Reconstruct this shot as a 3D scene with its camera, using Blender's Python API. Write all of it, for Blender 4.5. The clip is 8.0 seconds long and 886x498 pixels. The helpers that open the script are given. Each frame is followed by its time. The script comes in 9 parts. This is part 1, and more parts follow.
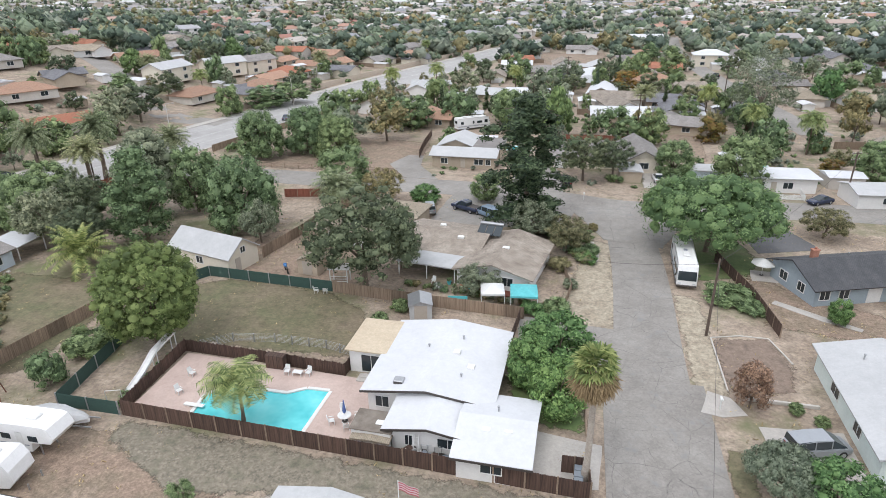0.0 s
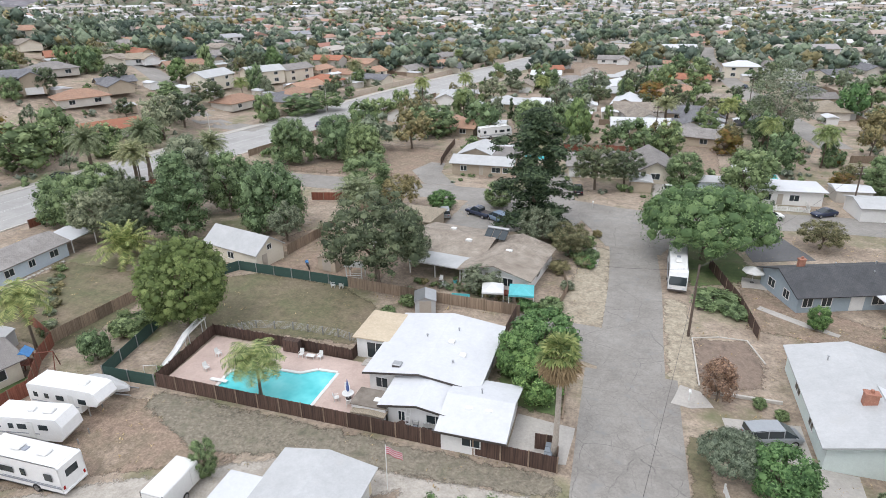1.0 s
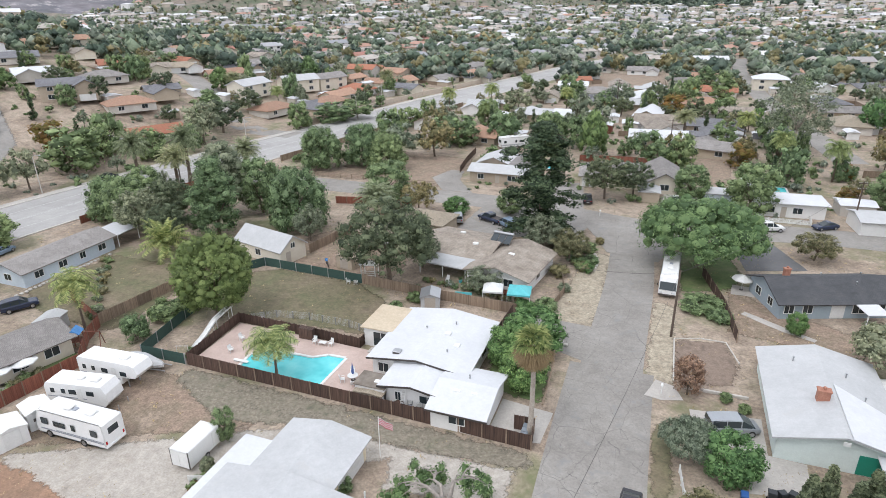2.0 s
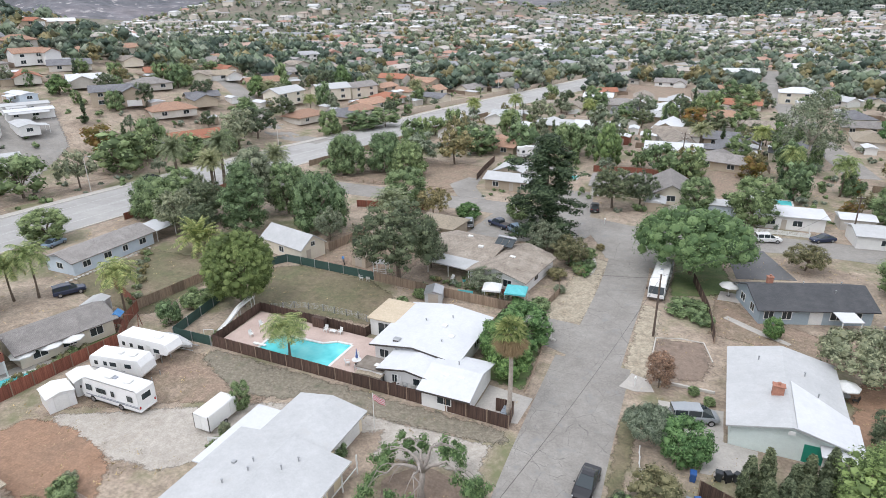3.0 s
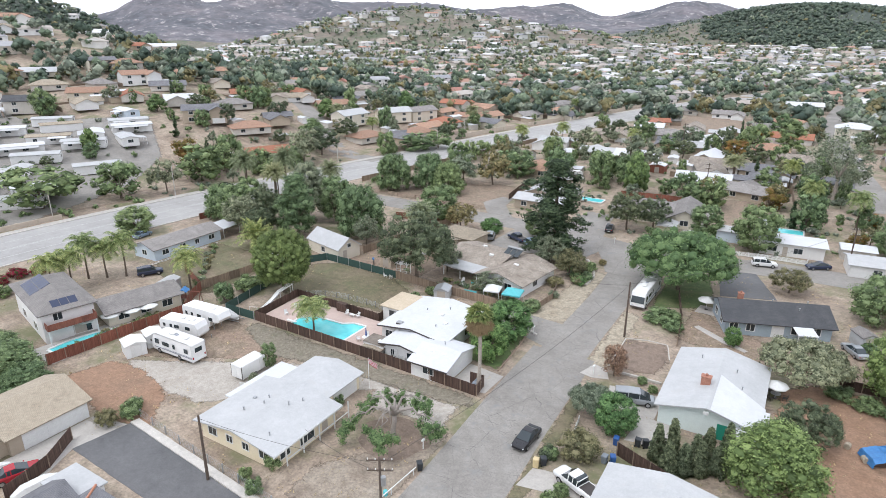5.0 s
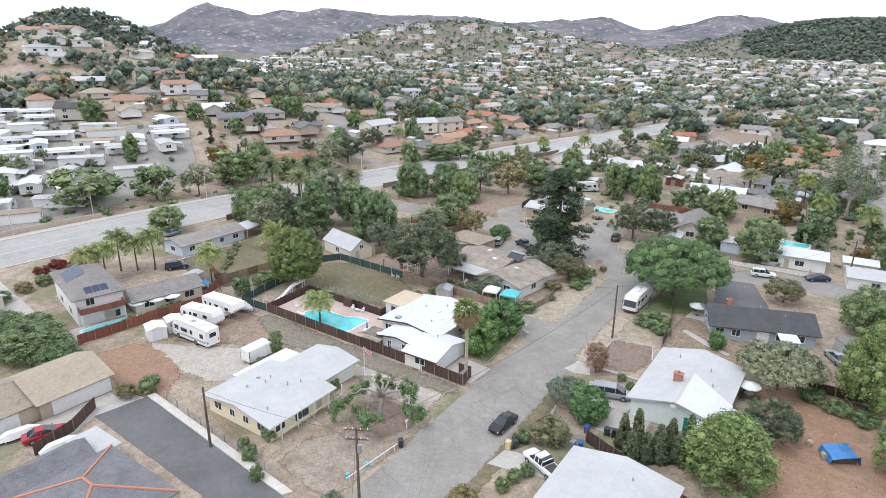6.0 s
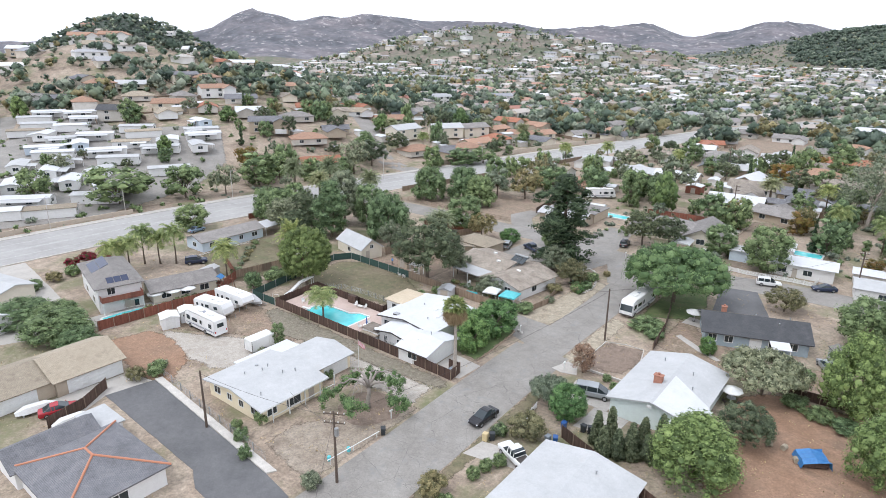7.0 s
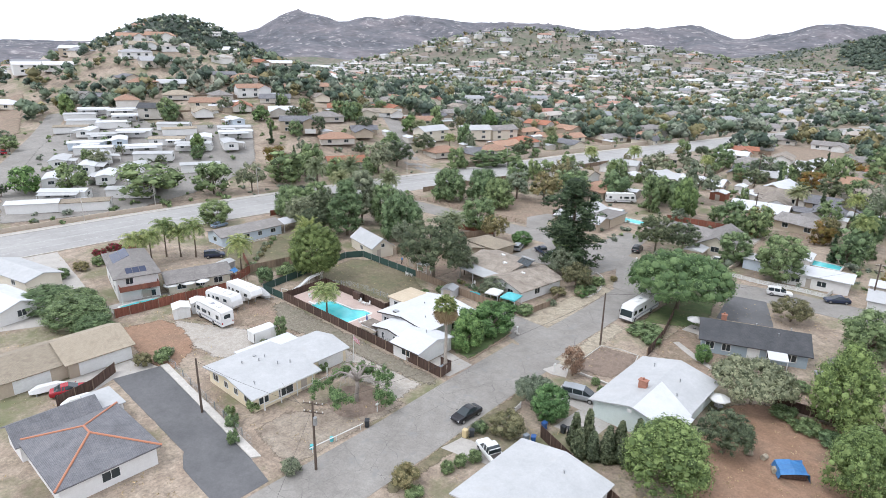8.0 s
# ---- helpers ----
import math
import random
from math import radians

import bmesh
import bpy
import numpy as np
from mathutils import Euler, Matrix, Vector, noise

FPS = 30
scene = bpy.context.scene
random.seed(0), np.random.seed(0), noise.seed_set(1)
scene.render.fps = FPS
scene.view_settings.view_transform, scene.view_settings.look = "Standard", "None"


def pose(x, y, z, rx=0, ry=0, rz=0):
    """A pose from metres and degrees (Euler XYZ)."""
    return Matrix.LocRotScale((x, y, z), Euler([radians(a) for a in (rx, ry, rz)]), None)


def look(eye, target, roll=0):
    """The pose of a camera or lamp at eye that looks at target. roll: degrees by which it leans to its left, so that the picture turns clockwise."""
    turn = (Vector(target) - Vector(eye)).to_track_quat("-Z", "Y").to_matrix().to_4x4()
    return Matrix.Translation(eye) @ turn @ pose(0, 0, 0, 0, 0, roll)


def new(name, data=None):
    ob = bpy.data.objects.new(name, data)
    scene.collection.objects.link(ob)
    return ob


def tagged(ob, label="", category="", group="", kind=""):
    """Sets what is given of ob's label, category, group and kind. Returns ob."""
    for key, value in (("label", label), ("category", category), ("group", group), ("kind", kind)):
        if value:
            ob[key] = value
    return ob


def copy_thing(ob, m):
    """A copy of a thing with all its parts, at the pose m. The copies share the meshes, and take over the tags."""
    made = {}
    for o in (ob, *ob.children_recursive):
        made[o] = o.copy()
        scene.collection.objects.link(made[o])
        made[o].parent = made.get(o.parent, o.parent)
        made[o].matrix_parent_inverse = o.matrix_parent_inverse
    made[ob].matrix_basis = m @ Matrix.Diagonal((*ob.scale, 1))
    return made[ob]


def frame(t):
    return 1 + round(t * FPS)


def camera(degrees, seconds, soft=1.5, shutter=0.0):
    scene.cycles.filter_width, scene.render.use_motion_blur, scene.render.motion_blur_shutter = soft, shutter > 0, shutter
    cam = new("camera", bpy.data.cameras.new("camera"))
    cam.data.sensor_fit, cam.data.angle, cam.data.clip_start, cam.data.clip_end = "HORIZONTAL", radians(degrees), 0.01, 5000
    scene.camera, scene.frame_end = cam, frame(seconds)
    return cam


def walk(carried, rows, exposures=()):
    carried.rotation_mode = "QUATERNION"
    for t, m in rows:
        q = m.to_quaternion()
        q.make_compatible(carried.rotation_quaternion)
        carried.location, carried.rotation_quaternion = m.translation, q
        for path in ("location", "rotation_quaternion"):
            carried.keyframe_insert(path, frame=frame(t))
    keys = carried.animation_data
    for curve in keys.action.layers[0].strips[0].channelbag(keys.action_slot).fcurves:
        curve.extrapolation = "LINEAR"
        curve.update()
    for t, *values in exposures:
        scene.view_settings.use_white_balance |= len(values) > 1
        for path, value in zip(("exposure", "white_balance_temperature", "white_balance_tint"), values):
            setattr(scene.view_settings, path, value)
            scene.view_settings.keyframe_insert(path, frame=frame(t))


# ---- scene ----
cam = camera(72.0, 8.0, soft=0.4)
PATH = [
    (0.0, pose(-2.52, -35.76, 35.67, 66.43, 0.82, 13.44)),
    (0.5, pose(0.08, -38.33, 36.68, 66.72, 0.85, 15.23)),
    (1.0, pose(2.75, -40.89, 37.70, 67.02, 0.86, 17.00)),
    (1.5, pose(5.55, -43.48, 38.73, 67.34, 0.83, 18.74)),
    (2.0, pose(8.54, -46.07, 39.78, 67.66, 0.76, 20.44)),
    (2.5, pose(11.75, -48.66, 40.82, 67.98, 0.65, 22.12)),
    (3.0, pose(15.17, -51.26, 41.82, 68.31, 0.52, 23.83)),
    (3.5, pose(18.81, -53.83, 42.75, 68.72, 0.40, 25.60)),
    (4.0, pose(22.70, -56.33, 43.52, 69.22, 0.25, 27.41)),
    (4.5, pose(26.80, -58.65, 44.11, 69.81, 0.09, 29.23)),
    (5.0, pose(31.05, -60.65, 44.51, 70.45, -0.08, 31.02)),
    (5.5, pose(35.30, -62.17, 44.75, 71.04, -0.24, 32.78)),
    (6.0, pose(39.36, -63.00, 44.93, 71.51, -0.38, 34.52)),
    (6.5, pose(43.08, -63.02, 45.14, 71.81, -0.49, 36.30)),
    (7.0, pose(46.51, -62.30, 45.40, 71.95, -0.62, 38.10)),
    (7.5, pose(49.71, -61.09, 45.72, 71.99, -0.77, 40.01)),
    (8.0, pose(52.83, -59.69, 46.05, 71.99, -0.94, 41.97)),
]
walk(cam, PATH, exposures=[(0.0, 0.30, 6150, 12), (8.0, 0.42, 6000, 12)])

# ---- world and sun: bright overcast ----
world = bpy.data.worlds.new("overcast_sky")
scene.world = world
world.use_nodes = True
wn, wl = world.node_tree.nodes, world.node_tree.links
wn.clear()
w_out = wn.new("ShaderNodeOutputWorld")
w_bg = wn.new("ShaderNodeBackground")
w_sky = wn.new("ShaderNodeTexSky")
w_sky.sky_type = "NISHITA"
w_sky.sun_disc = False
w_sky.sun_elevation, w_sky.sun_rotation = radians(48), radians(200)
w_sky.air_density, w_sky.dust_density = 1.0, 4.0
w_mix = wn.new("ShaderNodeMix")
w_mix.data_type = "RGBA"
w_mix.inputs[0].default_value = 0.93
w_mix.inputs[7].default_value = (11.2, 11.4, 11.8, 1)      # closed cloud cover
wl.new(w_sky.outputs[0], w_mix.inputs[6])
wl.new(w_mix.outputs[2], w_bg.inputs[0])
w_bg.inputs[1].default_value = 0.1
wl.new(w_bg.outputs[0], w_out.inputs[0])
sun = new("sun", bpy.data.lights.new("sun", "SUN"))
sun.data.energy, sun.data.angle, sun.data.color = 1.1, radians(22), (1.0, 0.97, 0.92)
sun.matrix_world = look((0, 0, 100), (18, 52, 0))

# ---- materials ----
def nodes_of(name):
    m = bpy.data.materials.new(name)
    m.use_nodes = True
    n, l = m.node_tree.nodes, m.node_tree.links
    return m, n, l, n["Principled BSDF"]


def ramp(n, l, source, colors, spread=(0.3, 0.7)):
    r = n.new("ShaderNodeValToRGB")
    e = r.color_ramp.elements
    while len(e) < len(colors):
        e.new(0.5)
    for i, c in enumerate(colors):
        e[i].position = spread[0] + (spread[1] - spread[0]) * i / max(1, len(colors) - 1)
        e[i].color = (*c, 1)
    l.new(source, r.inputs[0])
    return r.outputs[0]


def mixed(n, l, fac, a, b, kind="MIX"):
    m = n.new("ShaderNodeMix")
    m.data_type, m.blend_type = "RGBA", kind
    for sock, v in ((m.inputs[0], fac), (m.inputs[6], a), (m.inputs[7], b)):
        if isinstance(v, bpy.types.NodeSocket):
            l.new(v, sock)
        elif isinstance(v, (int, float)):
            sock.default_value = v
        else:
            sock.default_value = (*v, 1)
    return m.outputs[2]


def noise_node(n, l, vec, scale, detail=4, rough=0.6):
    t = n.new("ShaderNodeTexNoise")
    t.inputs["Scale"].default_value, t.inputs["Detail"].default_value = scale, detail
    t.inputs["Roughness"].default_value = rough
    l.new(vec, t.inputs["Vector"])
    return t.outputs[0]


def surface(name, colors, scale=0.4, fine=6.0, fine_amount=0.35, rough=0.9, bump=0.15, world_space=False,
            vary=0.0, metal=0.0, grain=None, stains=None, stain_at=(0.55, 0.7), stain_scale=0.25, cracks=None):
    """Colours broken at two scales, with fine relief; stains: a third colour in patches of their own."""
    m, n, l, b = nodes_of(name)
    vec = n.new("ShaderNodeNewGeometry").outputs["Position"] if world_space else n.new("ShaderNodeTexCoord").outputs["Object"]
    if grain:
        st = n.new("ShaderNodeVectorMath")
        st.operation = "MULTIPLY"
        st.inputs[1].default_value = grain
        l.new(vec, st.inputs[0])
        vec = st.outputs[0]
    big = noise_node(n, l, vec, scale, 5, 0.65)
    col = ramp(n, l, big, colors)
    small = noise_node(n, l, vec, fine, 4, 0.7)
    col = mixed(n, l, fine_amount, col, ramp(n, l, small, [(0.35, 0.35, 0.35), (1.0, 1.0, 1.0)], (0.25, 0.65)), "MULTIPLY")
    mid = noise_node(n, l, vec, math.sqrt(scale * fine) * 1.3, 5, 0.7)
    col = mixed(n, l, fine_amount * 0.9, col, ramp(n, l, mid, [(0.5, 0.5, 0.5), (1.25, 1.25, 1.25)], (0.3, 0.7)), "MULTIPLY")
    if cracks:
        wob = n.new("ShaderNodeVectorMath")
        wob.operation = "ADD"
        wn_ = n.new("ShaderNodeTexNoise")
        wn_.inputs["Scale"].default_value, wn_.inputs["Detail"].default_value = 0.35, 6
        l.new(vec, wn_.inputs["Vector"])
        l.new(vec, wob.inputs[0])
        l.new(wn_.outputs["Color"], wob.inputs[1])
        for sc, wd in ((0.13, 0.007), (0.4, 0.009)):
            vo = n.new("ShaderNodeTexVoronoi")
            vo.feature = "DISTANCE_TO_EDGE"
            vo.inputs["Scale"].default_value = sc
            l.new(wob.outputs[0], vo.inputs["Vector"])
            line = ramp(n, l, vo.outputs["Distance"], [(1, 1, 1), (0, 0, 0)], (0.0, wd))
            col = mixed(n, l, mixed(n, l, 1.0, line, ramp(n, l, mid, [(0, 0, 0), (0.7, 0.7, 0.7)], (0.4, 0.58)), "MULTIPLY"), col, cracks)
    if stains:
        s = noise_node(n, l, vec, stain_scale, 6, 0.7)
        mask = ramp(n, l, s, [(0, 0, 0), (1, 1, 1)], stain_at)
        col = mixed(n, l, mask, col, stains)
    if vary:
        o = n.new("ShaderNodeObjectInfo").outputs["Random"]
        col = mixed(n, l, 1.0, col, ramp(n, l, o, [(1 - vary,) * 3, (1.0, 1.0, 1.0)], (0, 1)), "MULTIPLY")
    l.new(col, b.inputs["Base Color"])
    b.inputs["Roughness"].default_value, b.inputs["Metallic"].default_value = rough, metal
    if bump:
        bp = n.new("ShaderNodeBump")
        bp.inputs["Strength"].default_value, bp.inputs["Distance"].default_value = bump, 0.05
        l.new(small, bp.inputs["Height"])
        l.new(bp.outputs[0], b.inputs["Normal"])
    return m


def shingles(name, colors, row=0.16, width=0.3, rough=0.9, joint=0.75):
    """Courses of shingles or tiles across the roof, with weathered patches."""
    m, n, l, b = nodes_of(name)
    uv = n.new("ShaderNodeUVMap").outputs[0]
    obj = n.new("ShaderNodeTexCoord").outputs["Object"]
    br = n.new("ShaderNodeTexBrick")
    br.inputs["Scale"].default_value = 1.0
    br.inputs["Brick Width"].default_value, br.inputs["Row Height"].default_value = width, row
    br.inputs["Mortar Size"].default_value = 0.018
    br.inputs["Color1"].default_value, br.inputs["Color2"].default_value = (1, 1, 1, 1), (0.72, 0.72, 0.72, 1)
    br.inputs["Mortar"].default_value = (1 - joint, 1 - joint, 1 - joint, 1)
    l.new(uv, br.inputs["Vector"])
    col = ramp(n, l, noise_node(n, l, obj, 0.5, 6, 0.7), colors)
    col = mixed(n, l, 0.5, col, br.outputs[0], "MULTIPLY")
    streak = noise_node(n, l, obj, 2.5, 5, 0.7)
    col = mixed(n, l, 0.35, col, ramp(n, l, streak, [(0.45, 0.45, 0.45), (1, 1, 1)]), "MULTIPLY")
    o = n.new("ShaderNodeObjectInfo").outputs["Random"]
    col = mixed(n, l, 1.0, col, ramp(n, l, o, [(0.75, 0.75, 0.75), (1, 1, 1)], (0, 1)), "MULTIPLY")
    l.new(col, b.inputs["Base Color"])
    b.inputs["Roughness"].default_value = rough
    bp = n.new("ShaderNodeBump")
    bp.inputs["Strength"].default_value, bp.inputs["Distance"].default_value = 0.4, 0.03
    l.new(br.outputs["Fac"], bp.inputs["Height"])
    bp.invert = True
    l.new(bp.outputs[0], b.inputs["Normal"])
    return m


def foliage(name, colors, rough=0.6):
    m, n, l, b = nodes_of(name)
    isl = n.new("ShaderNodeNewGeometry").outputs["Random Per Island"]
    obj = n.new("ShaderNodeTexCoord").outputs["Object"]
    lo, hi = colors[0], colors[-1]
    col = ramp(n, l, isl, [tuple(c * 0.55 for c in lo), lo, *colors[1:-1], hi, tuple(c * 1.3 for c in hi)], (0.0, 1.0))
    col = mixed(n, l, 0.55, col, ramp(n, l, noise_node(n, l, obj, 0.8, 3), [(0.6, 0.64, 0.6), (1.25, 1.2, 1.05)]), "MULTIPLY")
    o = n.new("ShaderNodeObjectInfo").outputs["Random"]
    col = mixed(n, l, 1.0, col, ramp(n, l, o, [(0.8, 0.85, 0.8), (1.2, 1.12, 0.95)], (0, 1)), "MULTIPLY")
    l.new(col, b.inputs["Base Color"])
    b.inputs["Roughness"].default_value = rough
    b.inputs["Specular IOR Level"].default_value = 0.25
    tr = n.new("ShaderNodeBsdfTranslucent")
    l.new(col, tr.inputs[0])
    mx = n.new("ShaderNodeMixShader")
    mx.inputs[0].default_value = 0.3
    l.new(b.outputs[0], mx.inputs[1])
    l.new(tr.outputs[0], mx.inputs[2])
    l.new(mx.outputs[0], n["Material Output"].inputs[0])
    return m


def plain(name, color, rough=0.5, metal=0.0, vary=0.0):
    return surface(name, [tuple(c * 0.9 for c in color), color], 1.5, 12, 0.15, rough, 0.03, metal=metal, vary=vary)


def glass(name, tint=(0.03, 0.04, 0.045), rough=0.06):
    m, n, l, b = nodes_of(name)
    b.inputs["Base Color"].default_value = (*tint, 1)
    b.inputs["Roughness"].default_value = rough
    b.inputs["Specular IOR Level"].default_value = 0.6
    return m


M = {}
M["dirt"] = surface("dry_ground", [(0.25, 0.20, 0.15), (0.37, 0.29, 0.22), (0.46, 0.375, 0.29), (0.32, 0.27, 0.19)], 0.09, 2.6, 0.8,
                    0.95, 0.3, True, stains=(0.16, 0.165, 0.085), stain_at=(0.5, 0.64), stain_scale=0.07)
M["scrub"] = surface("scrub_land", [(0.16, 0.16, 0.125), (0.28, 0.225, 0.185), (0.19, 0.18, 0.14), (0.35, 0.265, 0.215)], 0.02, 0.25, 0.6,
                     0.95, 0.3, True, stains=(0.11, 0.13, 0.08), stain_at=(0.45, 0.6), stain_scale=0.03)
M["wooded"] = surface("wooded_slope", [(0.05, 0.068, 0.055), (0.075, 0.095, 0.075), (0.10, 0.115, 0.09)], 0.02, 0.15, 0.6, 0.95, 0.4, True)
# the rock's blue-grey cast is distance haze put into its colours
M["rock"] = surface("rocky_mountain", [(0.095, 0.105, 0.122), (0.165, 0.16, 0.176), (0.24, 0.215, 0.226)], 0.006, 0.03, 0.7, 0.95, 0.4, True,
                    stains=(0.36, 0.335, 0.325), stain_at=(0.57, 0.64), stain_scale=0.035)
M["asphalt"] = surface("worn_asphalt", [(0.24, 0.222, 0.2), (0.295, 0.276, 0.25), (0.345, 0.325, 0.295)], 0.12, 4, 0.38, 0.9, 0.2, True,
                       stains=(0.23, 0.225, 0.215), stain_at=(0.56, 0.66), stain_scale=0.5, cracks=(0.09, 0.085, 0.08))
M["asphalt_main"] = surface("pale_arterial_asphalt", [(0.31, 0.30, 0.285), (0.37, 0.36, 0.345), (0.41, 0.40, 0.38)], 0.05, 3, 0.25, 0.9, 0.2, True)
M["asphalt_dark"] = surface("dark_sealed_asphalt", [(0.11, 0.11, 0.113), (0.155, 0.153, 0.155)], 0.2, 5, 0.3, 0.85, 0.2, True)
M["concrete"] = surface("concrete", [(0.40, 0.375, 0.34), (0.49, 0.46, 0.42)], 0.4, 5, 0.25, 0.9, 0.15, True)
M["deck"] = surface("pink_pool_deck", [(0.48, 0.37, 0.32), (0.56, 0.44, 0.385)], 0.4, 5, 0.2, 0.85, 0.1, True)
M["lawn"] = surface("patchy_lawn", [(0.15, 0.16, 0.08), (0.20, 0.175, 0.105), (0.27, 0.215, 0.15)], 0.16, 3, 0.68, 0.95, 0.3, True)
M["lawn_green"] = surface("green_lawn", [(0.09, 0.15, 0.05), (0.14, 0.19, 0.07), (0.19, 0.19, 0.10)], 0.25, 3, 0.4, 0.95, 0.3, True)
M["straw"] = surface("dry_straw_grass", [(0.38, 0.32, 0.235), (0.47, 0.41, 0.31), (0.31, 0.255, 0.19)], 0.3, 3, 0.75, 0.95, 0.4, True)
M["red_dirt"] = surface("bare_red_dirt", [(0.29, 0.175, 0.11), (0.35, 0.22, 0.145), (0.26, 0.175, 0.12)], 0.18, 4, 0.55, 0.95, 0.2, True)
M["brown_dirt"] = surface("bare_brown_dirt", [(0.27, 0.195, 0.145), (0.37, 0.275, 0.205), (0.285, 0.225, 0.16), (0.43, 0.335, 0.255)], 0.3, 4.5, 0.78, 0.95, 0.3, True)
M["gravel"] = surface("grey_gravel", [(0.41, 0.37, 0.32), (0.48, 0.44, 0.385), (0.385, 0.34, 0.285)], 0.2, 5, 0.48, 0.95, 0.25, True)
M["kerb"] = surface("kerb_concrete", [(0.50, 0.47, 0.43), (0.60, 0.57, 0.52)], 0.5, 5, 0.3, 0.9, 0.1, True)
M["line"] = surface("worn_road_paint", [(0.50, 0.50, 0.48), (0.62, 0.62, 0.6)], 1.0, 4, 0.5, 0.8, 0.05, True)
M["white_roof"] = surface("white_coated_roof", [(0.55, 0.56, 0.575), (0.61, 0.62, 0.635)], 0.25, 3, 0.12, 0.7, 0.05, stains=(0.53, 0.53, 0.52), stain_at=(0.6, 0.75), stain_scale=0.4)
M["grey_white_roof"] = surface("weathered_white_roof", [(0.42, 0.425, 0.425), (0.49, 0.495, 0.495)], 0.3, 5, 0.16, 0.8, 0.05, stains=(0.42, 0.41, 0.395), stain_at=(0.58, 0.75), stain_scale=0.4)
M["beige_roof"] = surface("beige_rolled_roof", [(0.52, 0.43, 0.31), (0.60, 0.51, 0.38)], 0.4, 5, 0.25, 0.9, 0.1)
M["brown_shingle"] = shingles("weathered_brown_shingles", [(0.25, 0.205, 0.165), (0.40, 0.345, 0.285), (0.53, 0.465, 0.39)])
M["tan_shingle"] = shingles("tan_shingles", [(0.40, 0.335, 0.25), (0.48, 0.41, 0.31), (0.35, 0.29, 0.22)])
M["grey_shingle"] = shingles("grey_shingles", [(0.17, 0.17, 0.18), (0.23, 0.23, 0.245), (0.28, 0.275, 0.28)])
M["mid_shingle"] = shingles("brown_grey_shingles", [(0.27, 0.25, 0.235), (0.35, 0.325, 0.305), (0.41, 0.385, 0.36)])
M["dark_shingle"] = shingles("dark_shingles", [(0.075, 0.078, 0.085), (0.10, 0.103, 0.11), (0.125, 0.125, 0.13)])
M["red_tile"] = shingles("terracotta_tiles", [(0.40, 0.15, 0.09), (0.47, 0.20, 0.12), (0.35, 0.17, 0.11)], 0.35, 0.25)
M["orange_tile"] = shingles("faded_orange_tiles", [(0.46, 0.27, 0.18), (0.52, 0.32, 0.22), (0.42, 0.27, 0.19)], 0.35, 0.25)
M["white_wall"] = surface("white_stucco", [(0.68, 0.67, 0.65), (0.75, 0.74, 0.72)], 0.4, 8, 0.12, 0.9, 0.1)
M["cream_wall"] = surface("cream_stucco", [(0.63, 0.575, 0.47), (0.70, 0.645, 0.54)], 0.4, 8, 0.12, 0.9, 0.1)
M["yellow_wall"] = surface("pale_yellow_stucco", [(0.71, 0.62, 0.44), (0.77, 0.68, 0.50)], 0.4, 8, 0.15, 0.9, 0.1)
M["tan_wall"] = surface("tan_stucco", [(0.46, 0.38, 0.29), (0.52, 0.44, 0.34)], 0.4, 8, 0.15, 0.9, 0.1, vary=0.25)
M["blue_wall"] = surface("grey_blue_siding", [(0.30, 0.36, 0.40), (0.35, 0.41, 0.45)], 0.4, 8, 0.15, 0.85, 0.1)
M["pale_blue_wall"] = surface("pale_blue_siding", [(0.50, 0.57, 0.64), (0.57, 0.64, 0.70)], 0.4, 8, 0.15, 0.85, 0.1)
M["mint_wall"] = surface("pale_mint_stucco", [(0.62, 0.70, 0.67), (0.68, 0.75, 0.72)], 0.4, 8, 0.12, 0.9, 0.1)
M["house_wall"] = surface("house_stucco", [(0.58, 0.54, 0.48), (0.70, 0.66, 0.60)], 0.3, 8, 0.15, 0.9, 0.1, vary=0.3)
M["trim"] = plain("white_trim", (0.78, 0.78, 0.76))
M["dark_trim"] = plain("dark_fascia", (0.06, 0.05, 0.045))
M["glass"] = glass("window_glass")
M["solar"] = glass("solar_cells", (0.02, 0.03, 0.07), 0.15)
M["door"] = plain("painted_door", (0.45, 0.40, 0.34))
M["garage_door"] = plain("white_garage_door", (0.74, 0.74, 0.72))
M["green_door"] = plain("green_door", (0.02, 0.25, 0.17))
M["brick"] = surface("red_brick", [(0.36, 0.16, 0.11), (0.44, 0.22, 0.15)], 3, 14, 0.4, 0.9, 0.3)
M["brown_fence"] = surface("dark_brown_fence_wood", [(0.025, 0.016, 0.012), (0.11, 0.065, 0.048), (0.17, 0.105, 0.08)], 1.2, 6, 0.45, 0.85, 0.2, vary=0.35, grain=(12, 1, 0.15))
M["red_fence"] = surface("red_brown_fence_wood", [(0.12, 0.04, 0.027), (0.29, 0.105, 0.068), (0.36, 0.14, 0.09)], 1.2, 6, 0.4, 0.85, 0.2, vary=0.3, grain=(12, 1, 0.15))
M["grey_fence"] = surface("weathered_fence_wood", [(0.16, 0.115, 0.08), (0.36, 0.27, 0.195), (0.44, 0.335, 0.245)], 1.2, 6, 0.4, 0.9, 0.2, vary=0.4, grain=(12, 1, 0.15))
M["green_mesh"] = surface("green_screen_cloth", [(0.032, 0.072, 0.06), (0.05, 0.10, 0.085)], 0.6, 12, 0.3, 0.8, 0.1)
M["wood_pole"] = surface("weathered_pole_wood", [(0.09, 0.065, 0.05), (0.15, 0.115, 0.09)], 1.5, 14, 0.4, 0.9, 0.3)
M["steel"] = plain("galvanised_steel", (0.45, 0.46, 0.47), 0.45, 0.7)
